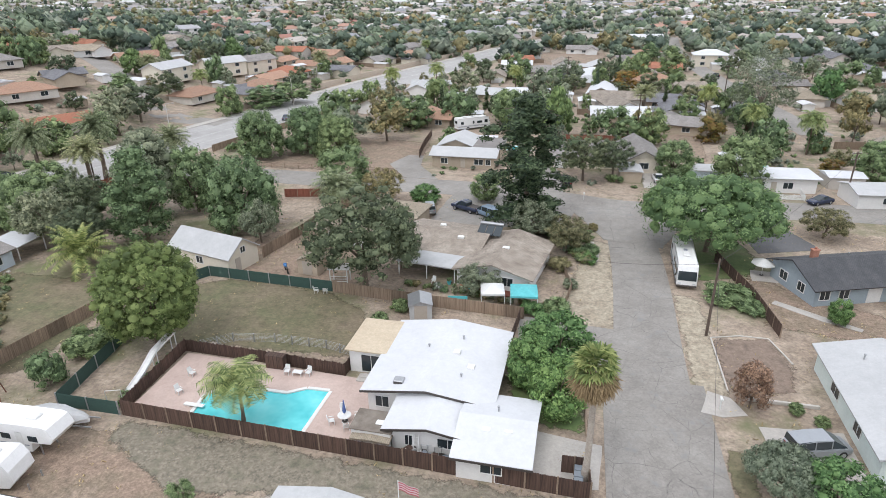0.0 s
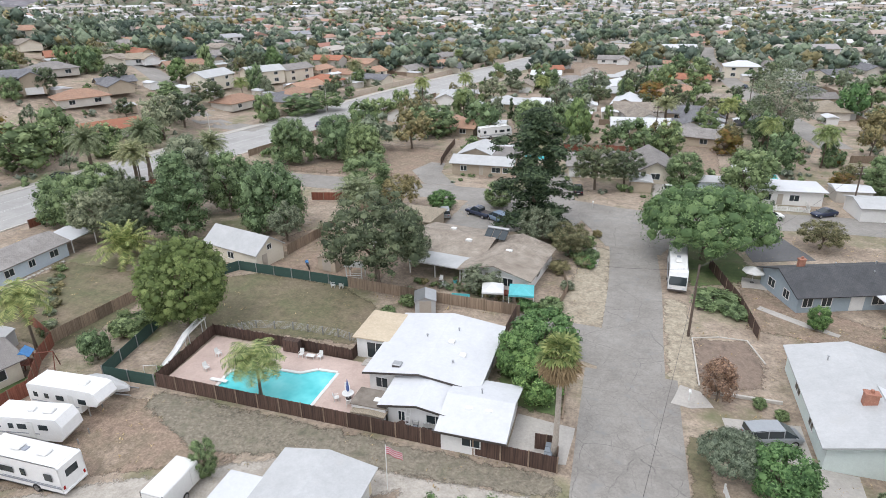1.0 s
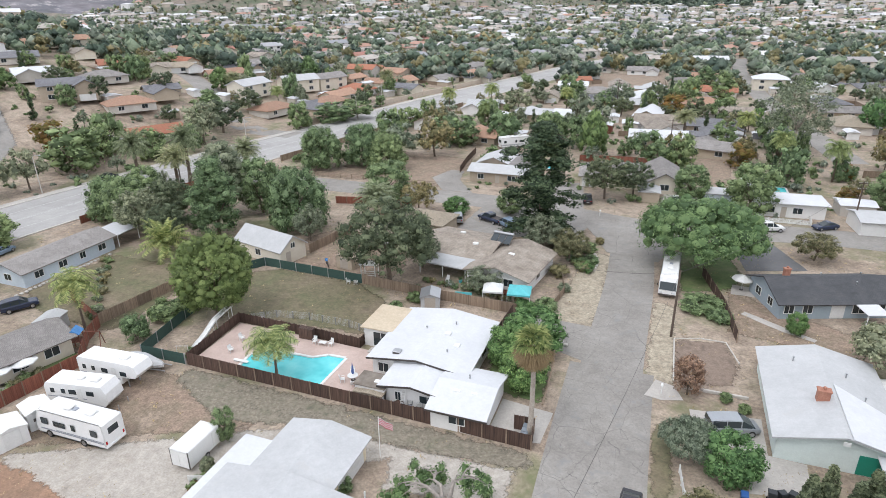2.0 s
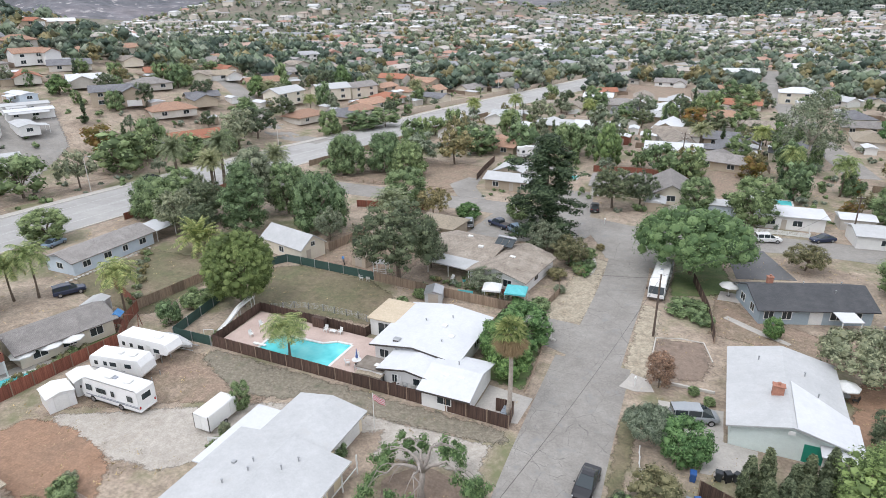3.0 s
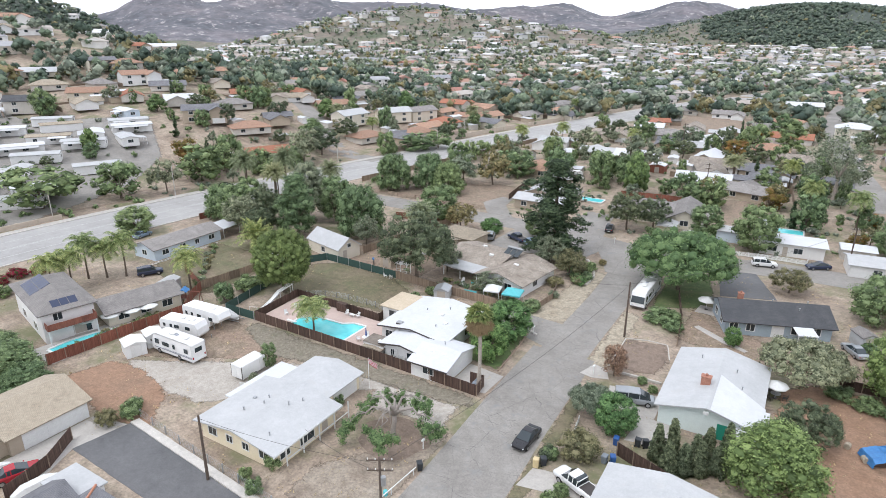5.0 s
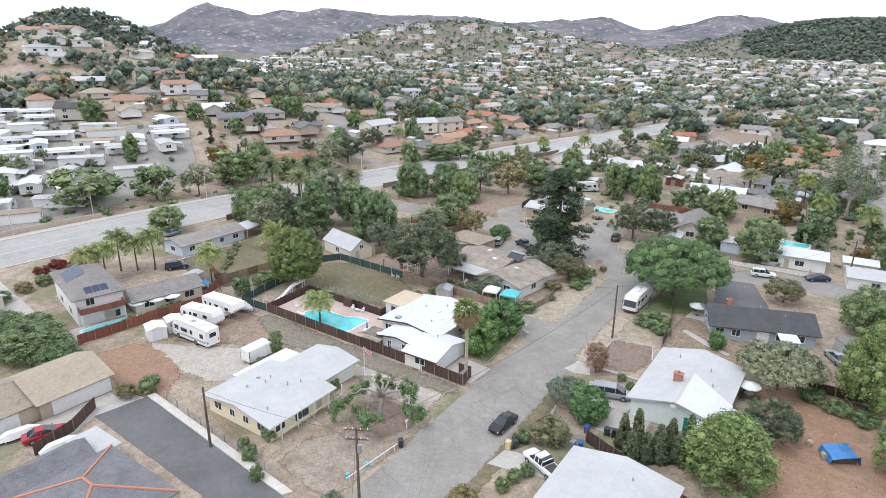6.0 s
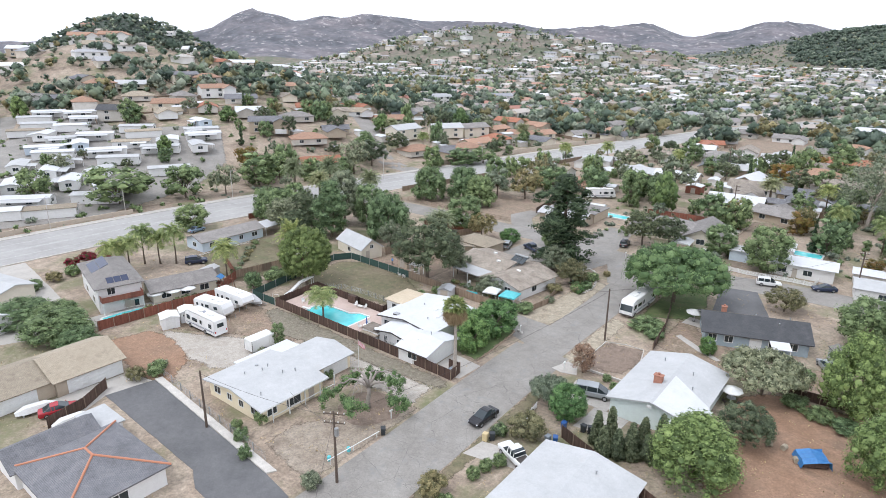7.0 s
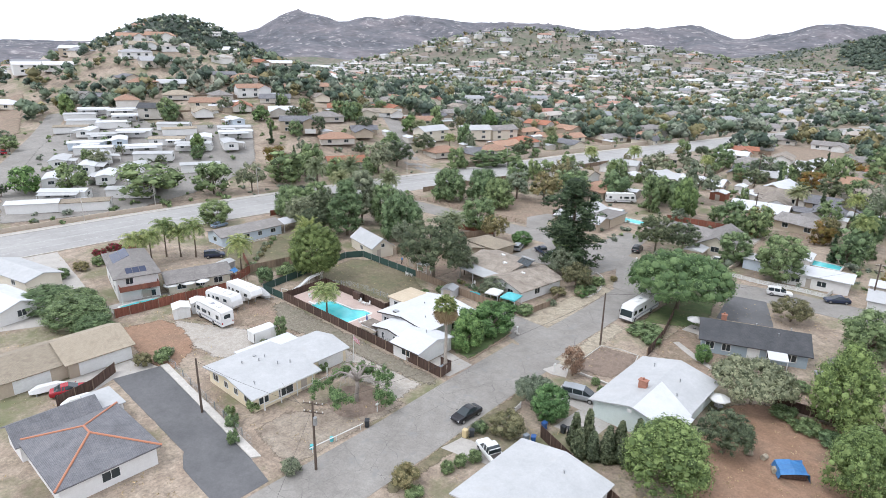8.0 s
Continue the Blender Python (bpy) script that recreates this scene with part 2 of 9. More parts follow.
M["bark"] = surface("grey_brown_bark", [(0.13, 0.10, 0.075), (0.21, 0.165, 0.125)], 2.0, 9, 0.5, 0.95, 0.5)
M["old_bark"] = surface("grey_old_bark", [(0.27, 0.235, 0.205), (0.40, 0.36, 0.32)], 2.0, 9, 0.4, 0.95, 0.4)
M["bare_bark"] = surface("pale_bare_bark", [(0.36, 0.31, 0.26), (0.48, 0.43, 0.37)], 2.0, 9, 0.4, 0.95, 0.4)
M["thatch"] = surface("dry_palm_thatch", [(0.27, 0.19, 0.10), (0.36, 0.27, 0.15)], 2.0, 9, 0.5, 0.95, 0.5)
M["lf_green"] = foliage("broadleaf_green", [(0.117, 0.172, 0.090), (0.185, 0.260, 0.136), (0.265, 0.345, 0.193)])
M["lf_bright"] = foliage("bright_leaf_green", [(0.085, 0.165, 0.065), (0.145, 0.265, 0.105), (0.22, 0.345, 0.15)])
M["lf_dome"] = foliage("yellow_green_leaf", [(0.105, 0.155, 0.058), (0.14, 0.20, 0.075), (0.19, 0.25, 0.105)])
M["lf_fresh"] = foliage("fresh_mid_green_leaf", [(0.095, 0.165, 0.08), (0.14, 0.23, 0.11), (0.195, 0.29, 0.145)])
# far leaf colours: distance haze painted in as paler, bluer greys
M["lf_far"] = foliage("hazed_green_leaf", [(0.134, 0.185, 0.140), (0.189, 0.250, 0.189), (0.262, 0.323, 0.250)])
M["lf_far_dark"] = foliage("hazed_dark_green_leaf", [(0.098, 0.137, 0.112), (0.140, 0.185, 0.151), (0.189, 0.238, 0.193)])
M["lf_far_grey"] = foliage("hazed_grey_green_leaf", [(0.178, 0.213, 0.186), (0.247, 0.282, 0.247), (0.322, 0.356, 0.313)])
M["lf_far_pine"] = foliage("hazed_pine_needles", [(0.074, 0.110, 0.098), (0.106, 0.146, 0.130), (0.138, 0.180, 0.158)])
M["litter_ground"] = surface("leaf_litter_ground", [(0.20, 0.15, 0.115), (0.27, 0.205, 0.16), (0.17, 0.13, 0.10)], 0.5, 5, 0.5, 0.95, 0.3, True)
M["lf_dark"] = foliage("dark_oak_leaf", [(0.075, 0.10, 0.065), (0.125, 0.158, 0.102), (0.18, 0.215, 0.145)])
M["lf_grey"] = foliage("grey_olive_leaf", [(0.15, 0.185, 0.14), (0.225, 0.262, 0.20), (0.30, 0.335, 0.265)])
M["lf_pine"] = foliage("dark_needle_green", [(0.0392, 0.066, 0.0392), (0.074, 0.1115, 0.0651), (0.116, 0.158, 0.0921)])
M["lf_needle"] = foliage("fresh_pine_needles", [(0.103, 0.161, 0.069), (0.167, 0.247, 0.103), (0.241, 0.333, 0.149)])
M["lf_olive"] = foliage("brownish_olive_leaf", [(0.1574, 0.1574, 0.0901), (0.2365, 0.2216, 0.1317), (0.3058, 0.276, 0.1711)])
M["lf_autumn"] = foliage("yellow_autumn_leaf", [(0.17, 0.14, 0.045), (0.27, 0.205, 0.06), (0.26, 0.15, 0.06)])
M["lf_rust"] = foliage("rust_bare_twigs", [(0.1828, 0.1208, 0.1054), (0.2811, 0.1881, 0.157), (0.3438, 0.2353, 0.1888)])
M["lf_palm"] = foliage("palm_frond_green", [(0.17, 0.235, 0.10), (0.265, 0.335, 0.145), (0.36, 0.40, 0.195)])
M["lf_date"] = foliage("date_palm_frond", [(0.1637, 0.2003, 0.1237), (0.2524, 0.2887, 0.1849), (0.3518, 0.3791, 0.2515)])
M["flowers"] = foliage("magenta_flowers", [(0.24, 0.015, 0.05), (0.34, 0.03, 0.08), (0.06, 0.09, 0.03)])
M["scrubby"] = surface("dry_groundcover", [(0.21, 0.185, 0.14), (0.29, 0.255, 0.195), (0.19, 0.18, 0.125)], 0.5, 4, 0.75, 0.95, 0.4, True)
M["terracotta"] = plain("terracotta_ridge", (0.50, 0.21, 0.12))
M["straw_dirt"] = surface("dry_front_yard", [(0.25, 0.195, 0.15), (0.36, 0.30, 0.235), (0.42, 0.365, 0.295)], 0.16, 3.5, 0.72, 0.95, 0.3, True, stains=(0.20, 0.145, 0.11), stain_at=(0.55, 0.68), stain_scale=0.12)


# ---- mesh helpers ----
class Geo:
    """Points, faces and roof coordinates gathered for one mesh."""

    def __init__(self):
        self.v, self.f, self.uv = [], [], {}

    def add(self, pts, faces, uvs=None):
        o = len(self.v)
        self.v += [tuple(p) for p in pts]
        for i, fc in enumerate(faces):
            if uvs and uvs[i]:
                self.uv[len(self.f)] = uvs[i]
            self.f.append(tuple(o + k for k in fc))
        return self

    def box(self, x0, y0, z0, x1, y1, z1, bev=0.0):
        if not bev:
            p = [(x, y, z) for z in (z0, z1) for x, y in ((x0, y0), (x1, y0), (x1, y1), (x0, y1))]
            return self.add(p, [(3, 2, 1, 0), (4, 5, 6, 7), (0, 1, 5, 4), (1, 2, 6, 5), (2, 3, 7, 6), (3, 0, 4, 7)])
        ring = []
        b = min(bev, abs(x1 - x0) / 2.1, abs(y1 - y0) / 2.1, abs(z1 - z0) / 2.1)
        for z, i in ((z0, b), (z0 + b, 0), (z1 - b, 0), (z1, b)):
            a = [(x0 + i + b, y0 + i), (x1 - i - b, y0 + i), (x1 - i, y0 + i + b), (x1 - i, y1 - i - b), (x1 - i - b, y1 - i), (x0 + i + b, y1 - i), (x0 + i, y1 - i - b), (x0 + i, y0 + i + b)]
            ring.append([(x, y, z) for x, y in a])
        return self.loft(ring)

    def loft(self, rings, close=True, caps=True):
        n = len(rings[0])
        pts = [p for r in rings for p in r]
        faces = []
        for k in range(len(rings) - 1):
            for i in range(n if close else n - 1):
                j = (i + 1) % n
                faces.append((k * n + i, k * n + j, (k + 1) * n + j, (k + 1) * n + i))
        if caps:
            faces.append(tuple(range(n - 1, -1, -1)))
            faces.append(tuple((len(rings) - 1) * n + i for i in range(n)))
        return self.add(pts, faces)

    def prism(self, poly, z0, z1):
        return self.loft([[(x, y, z0) for x, y in poly], [(x, y, z1) for x, y in poly]])

    def tube(self, pts, radii, n=7):
        rings = []
        for i, p in enumerate(pts):
            a = Vector(pts[max(0, i - 1)])
            b = Vector(pts[min(len(pts) - 1, i + 1)])
            d = (b - a).normalized()
            u = d.cross(Vector((0.3, 0.9, 0.2))).normalized()
            w = d.cross(u)
            r = radii[i] if isinstance(radii, (list, tuple)) else radii
            rings.append([tuple(Vector(p) + (u * math.cos(t) + w * math.sin(t)) * r) for t in (2 * math.pi * k / n for k in range(n))])
        return self.loft(rings)

    def mesh(self, name, material, smooth=False):
        me = bpy.data.meshes.new(name)
        me.from_pydata(self.v, [], self.f)
        if self.uv:
            lay = me.uv_layers.new(name="UVMap")
            for fi, uvs in self.uv.items():
                for li, c in zip(me.polygons[fi].loop_indices, uvs):
                    lay.data[li].uv = c
        for mt in material if isinstance(material, (list, tuple)) else (material,):
            me.materials.append(mt)
        if smooth:
            me.polygons.foreach_set("use_smooth", [True] * len(me.polygons))
        bm = bmesh.new()
        bm.from_mesh(me)
        if len(bm.faces) < 20000:
            bmesh.ops.recalc_face_normals(bm, faces=bm.faces)
            bm.to_mesh(me)
        bm.free()
        return me


def part(name, geo, material, parent, label="", smooth=False):
    me = geo if isinstance(geo, bpy.types.Mesh) else geo.mesh(name, material, smooth)
    ob = new(name, me)
    ob.parent = parent
    if label:
        ob["label"] = label
    return ob


def thing(name, label, category, group="", x=0.0, y=0.0, z=0.0, rot=0.0):
    ob = new(name)
    ob.empty_display_size = 0.2
    ob.matrix_basis = pose(x, y, z, 0, 0, rot)
    return tagged(ob, label, category, group)


def setting(name, geo, material, label, category, smooth=False):
    ob = new(name, geo.mesh(name, material, smooth))
    return tagged(ob, label, category, kind="structure")


def wobble(poly, step=1.2, amount=0.18, seed=1):
    """An outline with its edges broken up, as worn or unkerbed edges are."""
    out = []
    for i, (x0, y0) in enumerate(poly):
        x1, y1 = poly[(i + 1) % len(poly)]
        d = math.hypot(x1 - x0, y1 - y0)
        k = max(1, int(d / step))
        for j in range(k):
            f = j / k
            x, y = x0 + (x1 - x0) * f, y0 + (y1 - y0) * f
            out.append((x + amount * noise.noise((x * 0.7, y * 0.7, seed)), y + amount * noise.noise((x * 0.7, y * 0.7, seed + 9.5))))
    return out


SOFT = {}


def soft_edged(material):
    """The same material, breaking up into the ground below towards the rim of its patch."""
    if material.name not in SOFT:
        m = material.copy()
        n, l = m.node_tree.nodes, m.node_tree.links
        rim = n.new("ShaderNodeSeparateXYZ")
        l.new(n.new("ShaderNodeUVMap").outputs[0], rim.inputs[0])
        where = n.new("ShaderNodeNewGeometry").outputs["Position"]
        add = n.new("ShaderNodeMath")
        add.operation = "MULTIPLY_ADD"
        l.new(noise_node(n, l, where, 1.1, 6, 0.75), add.inputs[0])
        add.inputs[1].default_value = 1.5
        l.new(rim.outputs[0], add.inputs[2])
        cut = n.new("ShaderNodeMapRange")
        cut.inputs["From Min"].default_value, cut.inputs["From Max"].default_value = 1.12, 1.36
        l.new(add.outputs[0], cut.inputs["Value"])
        mx = n.new("ShaderNodeMixShader")
        l.new(cut.outputs[0], mx.inputs[0])
        l.new(n.new("ShaderNodeBsdfTransparent").outputs[0], mx.inputs[1])
        l.new(n["Principled BSDF"].outputs[0], mx.inputs[2])
        l.new(mx.outputs[0], n["Material Output"].inputs[0])
        SOFT[material.name] = m
    return SOFT[material.name]


def soft_patch(name, poly, z, material, label, category, edge):
    line = np.array(wobble(poly, 1.2, edge, len(poly) + poly[0][0]))
    nxt = np.roll(line, -1, 0)
    area = 0.5 * float((line[:, 0] * nxt[:, 1] - nxt[:, 0] * line[:, 1]).sum())
    fade = min(1.6, 1.1 * abs(area) / float(np.linalg.norm(nxt - line, axis=1).sum()))
    step = 0.8 if abs(area) < 500 else 1.3
    lo, hi = line.min(0) - 1.2, line.max(0) + 1.2
    xs, ys = np.arange(lo[0], hi[0] + step, step), np.arange(lo[1], hi[1] + step, step)
    grid = np.stack(np.meshgrid(xs, ys, indexing="ij"), -1).reshape(-1, 2)
    far = np.full(len(grid), 1e9)
    within = np.zeros(len(grid), bool)
    for p, q in zip(line, nxt):        # distance to the outline, and which side of it
        e = q - p
        t = np.clip(((grid - p) @ e) / (e @ e + 1e-9), 0, 1)
        far = np.minimum(far, np.linalg.norm(grid - p - t[:, None] * e, axis=1))
        cross = (p[1] > grid[:, 1]) != (q[1] > grid[:, 1])
        within ^= cross & (grid[:, 0] < e[0] * (grid[:, 1] - p[1]) / (e[1] if abs(e[1]) > 1e-9 else 1e-9) + p[0])
    rim = np.clip((np.where(within, far, -far) + 0.4 * fade) / fade, 0, 1)
    ny = len(ys)
    faces = []
    for i in range(len(xs) - 1):
        for j in range(ny - 1):
            f = (i * ny + j, (i + 1) * ny + j, (i + 1) * ny + j + 1, i * ny + j + 1)
            if max(rim[list(f)]) > 0:
                faces.append(f)
    me = bpy.data.meshes.new(name)
    me.from_pydata([(x, y, z + land(x, y)) for x, y in grid.tolist()], [], faces)
    uv = me.uv_layers.new(name="UVMap").data
    for lp in me.loops:
        uv[lp.index].uv = (rim[lp.vertex_index], 0.0)
    me.materials.append(soft_edged(material))
    return tagged(new(name, me), label, category, kind="structure")


def patch(name, poly, z, material, label, category="ground", edge=0.25, depth=0.3):
    if edge >= 0.3 and depth < 1 and category in ("lawn", "yard", "verge", "garden", "groundcover", "driveway", "field") and len(poly) > 3:
        return soft_patch(name, poly, z, material, label, category, edge)
    g = Geo()
    g.prism(wobble(poly, 1.2, edge, len(poly) + poly[0][0]) if edge else poly, z - depth, z)
    return setting(name, g, material, label, category)


def spline(pts, step=4.0):
    out = []
    p = [pts[0]] + list(pts) + [pts[-1]]
    for i in range(1, len(p) - 2):
        a, b, c, d = (np.array(q, float) for q in p[i - 1:i + 3])
        k = max(1, int(np.linalg.norm(c - b) / step))
        for j in range(k):
            t = j / k
            out.append(tuple(0.5 * (2 * b + (c - a) * t + (2 * a - 5 * b + 4 * c - d) * t * t + (3 * b - a - 3 * c + d) * t ** 3)))
    out.append(tuple(pts[-1]))
    return out


def offset_line(line, d):
    out = []
    for i, p in enumerate(line):
        a, b = line[max(0, i - 1)], line[min(len(line) - 1, i + 1)]
        dx, dy = b[0] - a[0], b[1] - a[1]
        n = math.hypot(dx, dy) or 1
        out.append((p[0] - dy / n * d, p[1] + dx / n * d))
    return out


def strip(line, half0, half1, z0, z1, height):
    """A band along a line from offset half0 to half1, following the terrain."""
    a, b = offset_line(line, half0), offset_line(line, half1)
    rings = []
    for p, q in zip(a, b):
        hp, hq = height(*p), height(*q)
        rings.append([(p[0], p[1], hp + z0), (q[0], q[1], hq + z0), (q[0], q[1], hq + z1), (p[0], p[1], hp + z1)])
    return Geo().loft(rings)


# ---- terrain: flat valley floor, knolls, far mountains ----
HILLS = ((-395, 130, 39, 70), (-300, 140, 11, 90), (-215, 130, 7.5, 60), (-200, 20, 3, 70), (-780, 335, 76, 85), (-330, 300, 8, 80), (-330, 640, 11, 70),
         (-640, 900, 77, 180), (-430, 960, 19, 110), (-285, 905, 22, 70), (-90, 1560, 30, 150), (-330, 450, 5, 120), (-600, 250, 7, 150), (-120, 1750, 70, 300), (420, 1500, 70, 260))
RIDGE_AT = [-60, -10, 0, 2.5, 5, 7.4, 9.6, 11.3, 13.4, 16.7, 19.5, 22.8, 25.4, 28.7, 32, 38.3, 42.3, 45.7, 49.1, 51.3, 54.6, 56.8, 58, 60, 66, 72, 80, 110]
RIDGE_UP = [60, 100, 125, 132, 118, 138, 170, 155, 132, 134, 172, 138, 150, 140, 158, 185, 215, 232, 203, 178, 194, 178, 136, 105, 75, 55, 50, 50]
WEST_Y, WEST_X = [-170, 46, 135, 226, 352, 430], [-122, -109, -92, -74, -44, -14]


def land(x, y):
    """Height of the bare ground."""
    r = math.hypot(x, y)
    k = min(1.0, max(0.0, (float(np.interp(y, WEST_Y, WEST_X)) - 16 - x) / 55, (y - 450) / 200))
    if k == 0:
        return 0.0
    z = 0.0
    for hx, hy, h, s in HILLS:
        d = ((x - hx) ** 2 + (y - hy) ** 2) / (2 * s * s)
        if d < 9:
            z += h * math.exp(-d)
    z *= k * k * (3 - 2 * k)
    k = min(1.0, max(0.0, (r - 330) / 400))
    z += k * (6 * noise.noise((x * 0.004, y * 0.004, 3.1)) + 4 * noise.noise((x * 0.012, y * 0.012, 5.0)))
    if r > 1700:
        head = math.degrees(math.atan2(-x, y))
        top = float(np.interp(head, RIDGE_AT, RIDGE_UP))
        u = min(1.0, (r - 1700) / 1300)
        fall = 1.0 if r < 3000 else max(0.4, 1 - (r - 3000) / 1500)
        rough = noise.ridged_multi_fractal((x * 0.0017, y * 0.0017, 1.7), 0.9, 2.1, 6, 1.0, 2.0) - 1.1
        z += top * (u * u * (3 - 2 * u)) * fall * (1 + 0.2 * rough) + 70 * u * (1 - u) * rough
    return z


def build_ground():
    radii = [0.0] + list(np.linspace(20, 110, 6)) + list(np.linspace(118, 238, 16)) + list(np.geomspace(250, 1650, 64)) + list(np.linspace(1700, 4400, 78))
    spokes = 420
    g = Geo()
    pts, faces, index = [(0, 0, 0)], [], []
    for r in radii[1:]:
        for k in range(spokes):
            a = 2 * math.pi * k / spokes
            x, y = -r * math.sin(a), r * math.cos(a)
            pts.append((x, y, land(x, y)))
    for k in range(spokes):
        faces.append((0, 1 + k, 1 + (k + 1) % spokes))
        index.append(0)
    for i in range(len(radii) - 2):
        o = 1 + i * spokes
        r = radii[i + 1]
        for k in range(spokes):
            j = (k + 1) % spokes
            faces.append((o + k, o + spokes + k, o + spokes + j, o + j))
            x, y, z = pts[o + k]
            wood = noise.noise((x * 0.003, y * 0.003, 8.0))
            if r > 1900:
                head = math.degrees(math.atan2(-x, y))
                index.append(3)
            elif r > 520:
                treed = (math.hypot(x + 780, y - 335) < 150) or (((x - 190) / 400) ** 2 + ((y - 1450) / 320) ** 2 < 1)
                index.append(2 if treed or wood > 0.28 else 1)
            else:
                index.append(0)
    g.add(pts, faces)
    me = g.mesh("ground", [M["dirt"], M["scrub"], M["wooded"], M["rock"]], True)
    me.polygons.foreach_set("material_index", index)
    return tagged(new("ground", me), "dry brown valley floor with patchy grass, rising to hills and rocky mountains", "ground", kind="structure")


build_ground()

# ---- roads ----
ART = spline([(-122, -170), (-118.5, -100), (-115.5, -31), (-113.5, 10), (-109.8, 46), (-103.5, 86), (-93.8, 135), (-85.5, 184), (-76, 226), (-61, 285), (-44, 352), (-14, 430), (40, 540), (110, 660), (170, 790)], 5)
CROSS = spline([(-100, 72.5), (-78, 73), (-60, 73), (-40, 72.6), (-22, 72.2), (-8, 69.5), (4, 66.5), (16, 67.5), (30, 70.5), (44, 71), (70, 69), (110, 66)], 3)
STREET = spline([(6.4, -120), (6.2, -60), (6.2, -20), (5.6, 0), (5.3, 20), (5.4, 40), (4.6, 56), (3.6, 66)], 3)


def road(name, line, half, z, material, label):
    return setting(name, strip(line, -half, half, z - 0.35, z, land), material, label, "road")


road("road_arterial", ART, 10.6, 0.02, M["asphalt_main"], "wide pale grey asphalt arterial road")
road("road_cross", CROSS, 4.3, 0.025, M["asphalt"], "worn grey asphalt residential cross street")
road("road_street", [p for p in STREET if p[1] < 19], 4.7, 0.033, M["asphalt"], "cracked grey asphalt residential street without kerbs")
road("road_street_upper", [p for p in STREET if p[1] > 14], 3.5, 0.038, M["asphalt"], "narrower worn asphalt end of the residential street")
patch("road_junction", [(-4, 63), (0.8, 52), (9.0, 50), (14, 63), (6, 70), (-4, 70)], 0.044, M["asphalt"], "worn asphalt junction of two streets", "road", 0.3)
SIDE = spline([(-104, 119), (-122, 121), (-140, 130), (-165, 150), (-190, 168)], 4)
road("road_side", SIDE, 4.2, 0.034, M["asphalt"], "grey asphalt side street off the arterial")
PARK_ROAD = spline([(-121, -52), (-141, -30), (-165, -20), (-222, 8), (-288, 40)], 5)
road("road_park", PARK_ROAD, 4.5, 0.034, M["asphalt"], "grey asphalt lane of the mobile home park")
EAST_ROAD = spline([(52, 130), (45, 200), (41, 270), (40, 340), (46, 420)], 5)
road("road_east", EAST_ROAD, 4.0, 0.03, M["asphalt"], "narrow asphalt residential lane")
for name, d0, d1 in (("kerb_arterial_far", 10.6, 11.0), ("kerb_arterial_near", -11.0, -10.6)):
    cut = [p for p in ART]
    setting(name, strip(cut, d0, d1, -0.3, 0.17, land), M["kerb"], "raised concrete kerb along the arterial", "kerb")
setting("pavement_arterial_far", strip(ART, 11.0, 13.0, -0.3, 0.165, land), M["concrete"], "concrete pavement along the arterial", "pavement")
for d in (-0.35, 0.22, -5.3, 5.3):
    setting("road_marking", strip(ART, d - 0.07, d + 0.07, 0.0, 0.028, land), M["line"], "worn painted lane line on the arterial", "road marking")

# ---- yards, lawns and drives ----
patch("lawn_back_yard", [(-47.5, 12), (-52, 25), (-48, 28.5), (-33, 27.5), (-26.5, 23.5), (-25, 14), (-42, 13.2)], 0.02, M["lawn"], "patchy green and brown back lawn", "lawn", 0.6)
patch("gravel_drive", [(-1.0, -3.0), (-0.6, -9.0), (-6, -8), (-11.5, -9.5), (-12.5, -5.5), (-21, -12.5), (-25, -15), (-30, -19.5), (-44, -21), (-47.5, -17.5), (-41, -14.0), (-31, -8.5), (-22, -4.0), (-12, -3.6)], 0.022, M["gravel"], "pale grey gravel driveway", "driveway", 0.5)
patch("gravel_apron", [(0.8, -27), (0.9, -8), (-2, -9), (-6, -17), (-9, -20.5), (-9, -26)], 0.018, M["straw_dirt"], "worn bare front yard with dry grass", "yard", 0.6)
patch("bare_dirt_lot", [(-51, -25), (-49.5, -19), (-44, -18), (-38, -19.5), (-34.5, -21), (-30.5, -26.3), (-37, -27.5), (-44, -27)], 0.026, M["red_dirt"], "bare red dirt plot", "yard", 0.7)
patch("trailer_lot", [(-51, -4), (-45, -0.8), (-33, -2.5), (-27, -6.5), (-33, -8.5), (-41, -13.0), (-47.5, -16.5), (-52, -12)], 0.014, M["brown_dirt"], "bare brown parking lot with dry straw", "yard", 0.7)
patch("lawn_neighbour_pool", [(-61, -9), (-56.3, -9.5), (-54.5, -1), (-59, -1.5)], 0.02, M["lawn_green"], "small green lawn beside the curved pool", "lawn", 0.3)
patch("driveway_asphalt", [(-34.5, -33), (-33.4, -26.6), (-4, -29.2), (1.0, -30), (1.0, -36), (-8, -35.5), (-11, -34)], 0.03, M["asphalt_dark"], "dark sealed asphalt shared driveway", "driveway", 0.1)
patch("driveway_concrete_west", [(-39, -40), (-38.5, -28), (-33.5, -27), (-34.5, -33), (-31, -40)], 0.026, M["concrete"], "worn concrete garage forecourt", "driveway", 0.1)
patch("kerb_strip", [(-33.2, -25.6), (-33.4, -26.6), (-4.0, -29.2), (-3.4, -28.2)], 0.17, M["kerb"], "pinkish concrete kerb strip beside the drive", "kerb", 0.05)
patch("pavement_garage", [(-4.9, 0.4), (0.3, 1.2), (0.6, 6.2), (-4.9, 6.9)], 0.04, M["concrete"], "concrete garage driveway", "driveway", 0.06)
patch("driveway_between", [(-8.5, 20.5), (-8.5, 26.5), (2.6, 25.5), (2.6, 17)], 0.028, M["asphalt"], "old asphalt driveway between gardens", "driveway", 0.25)
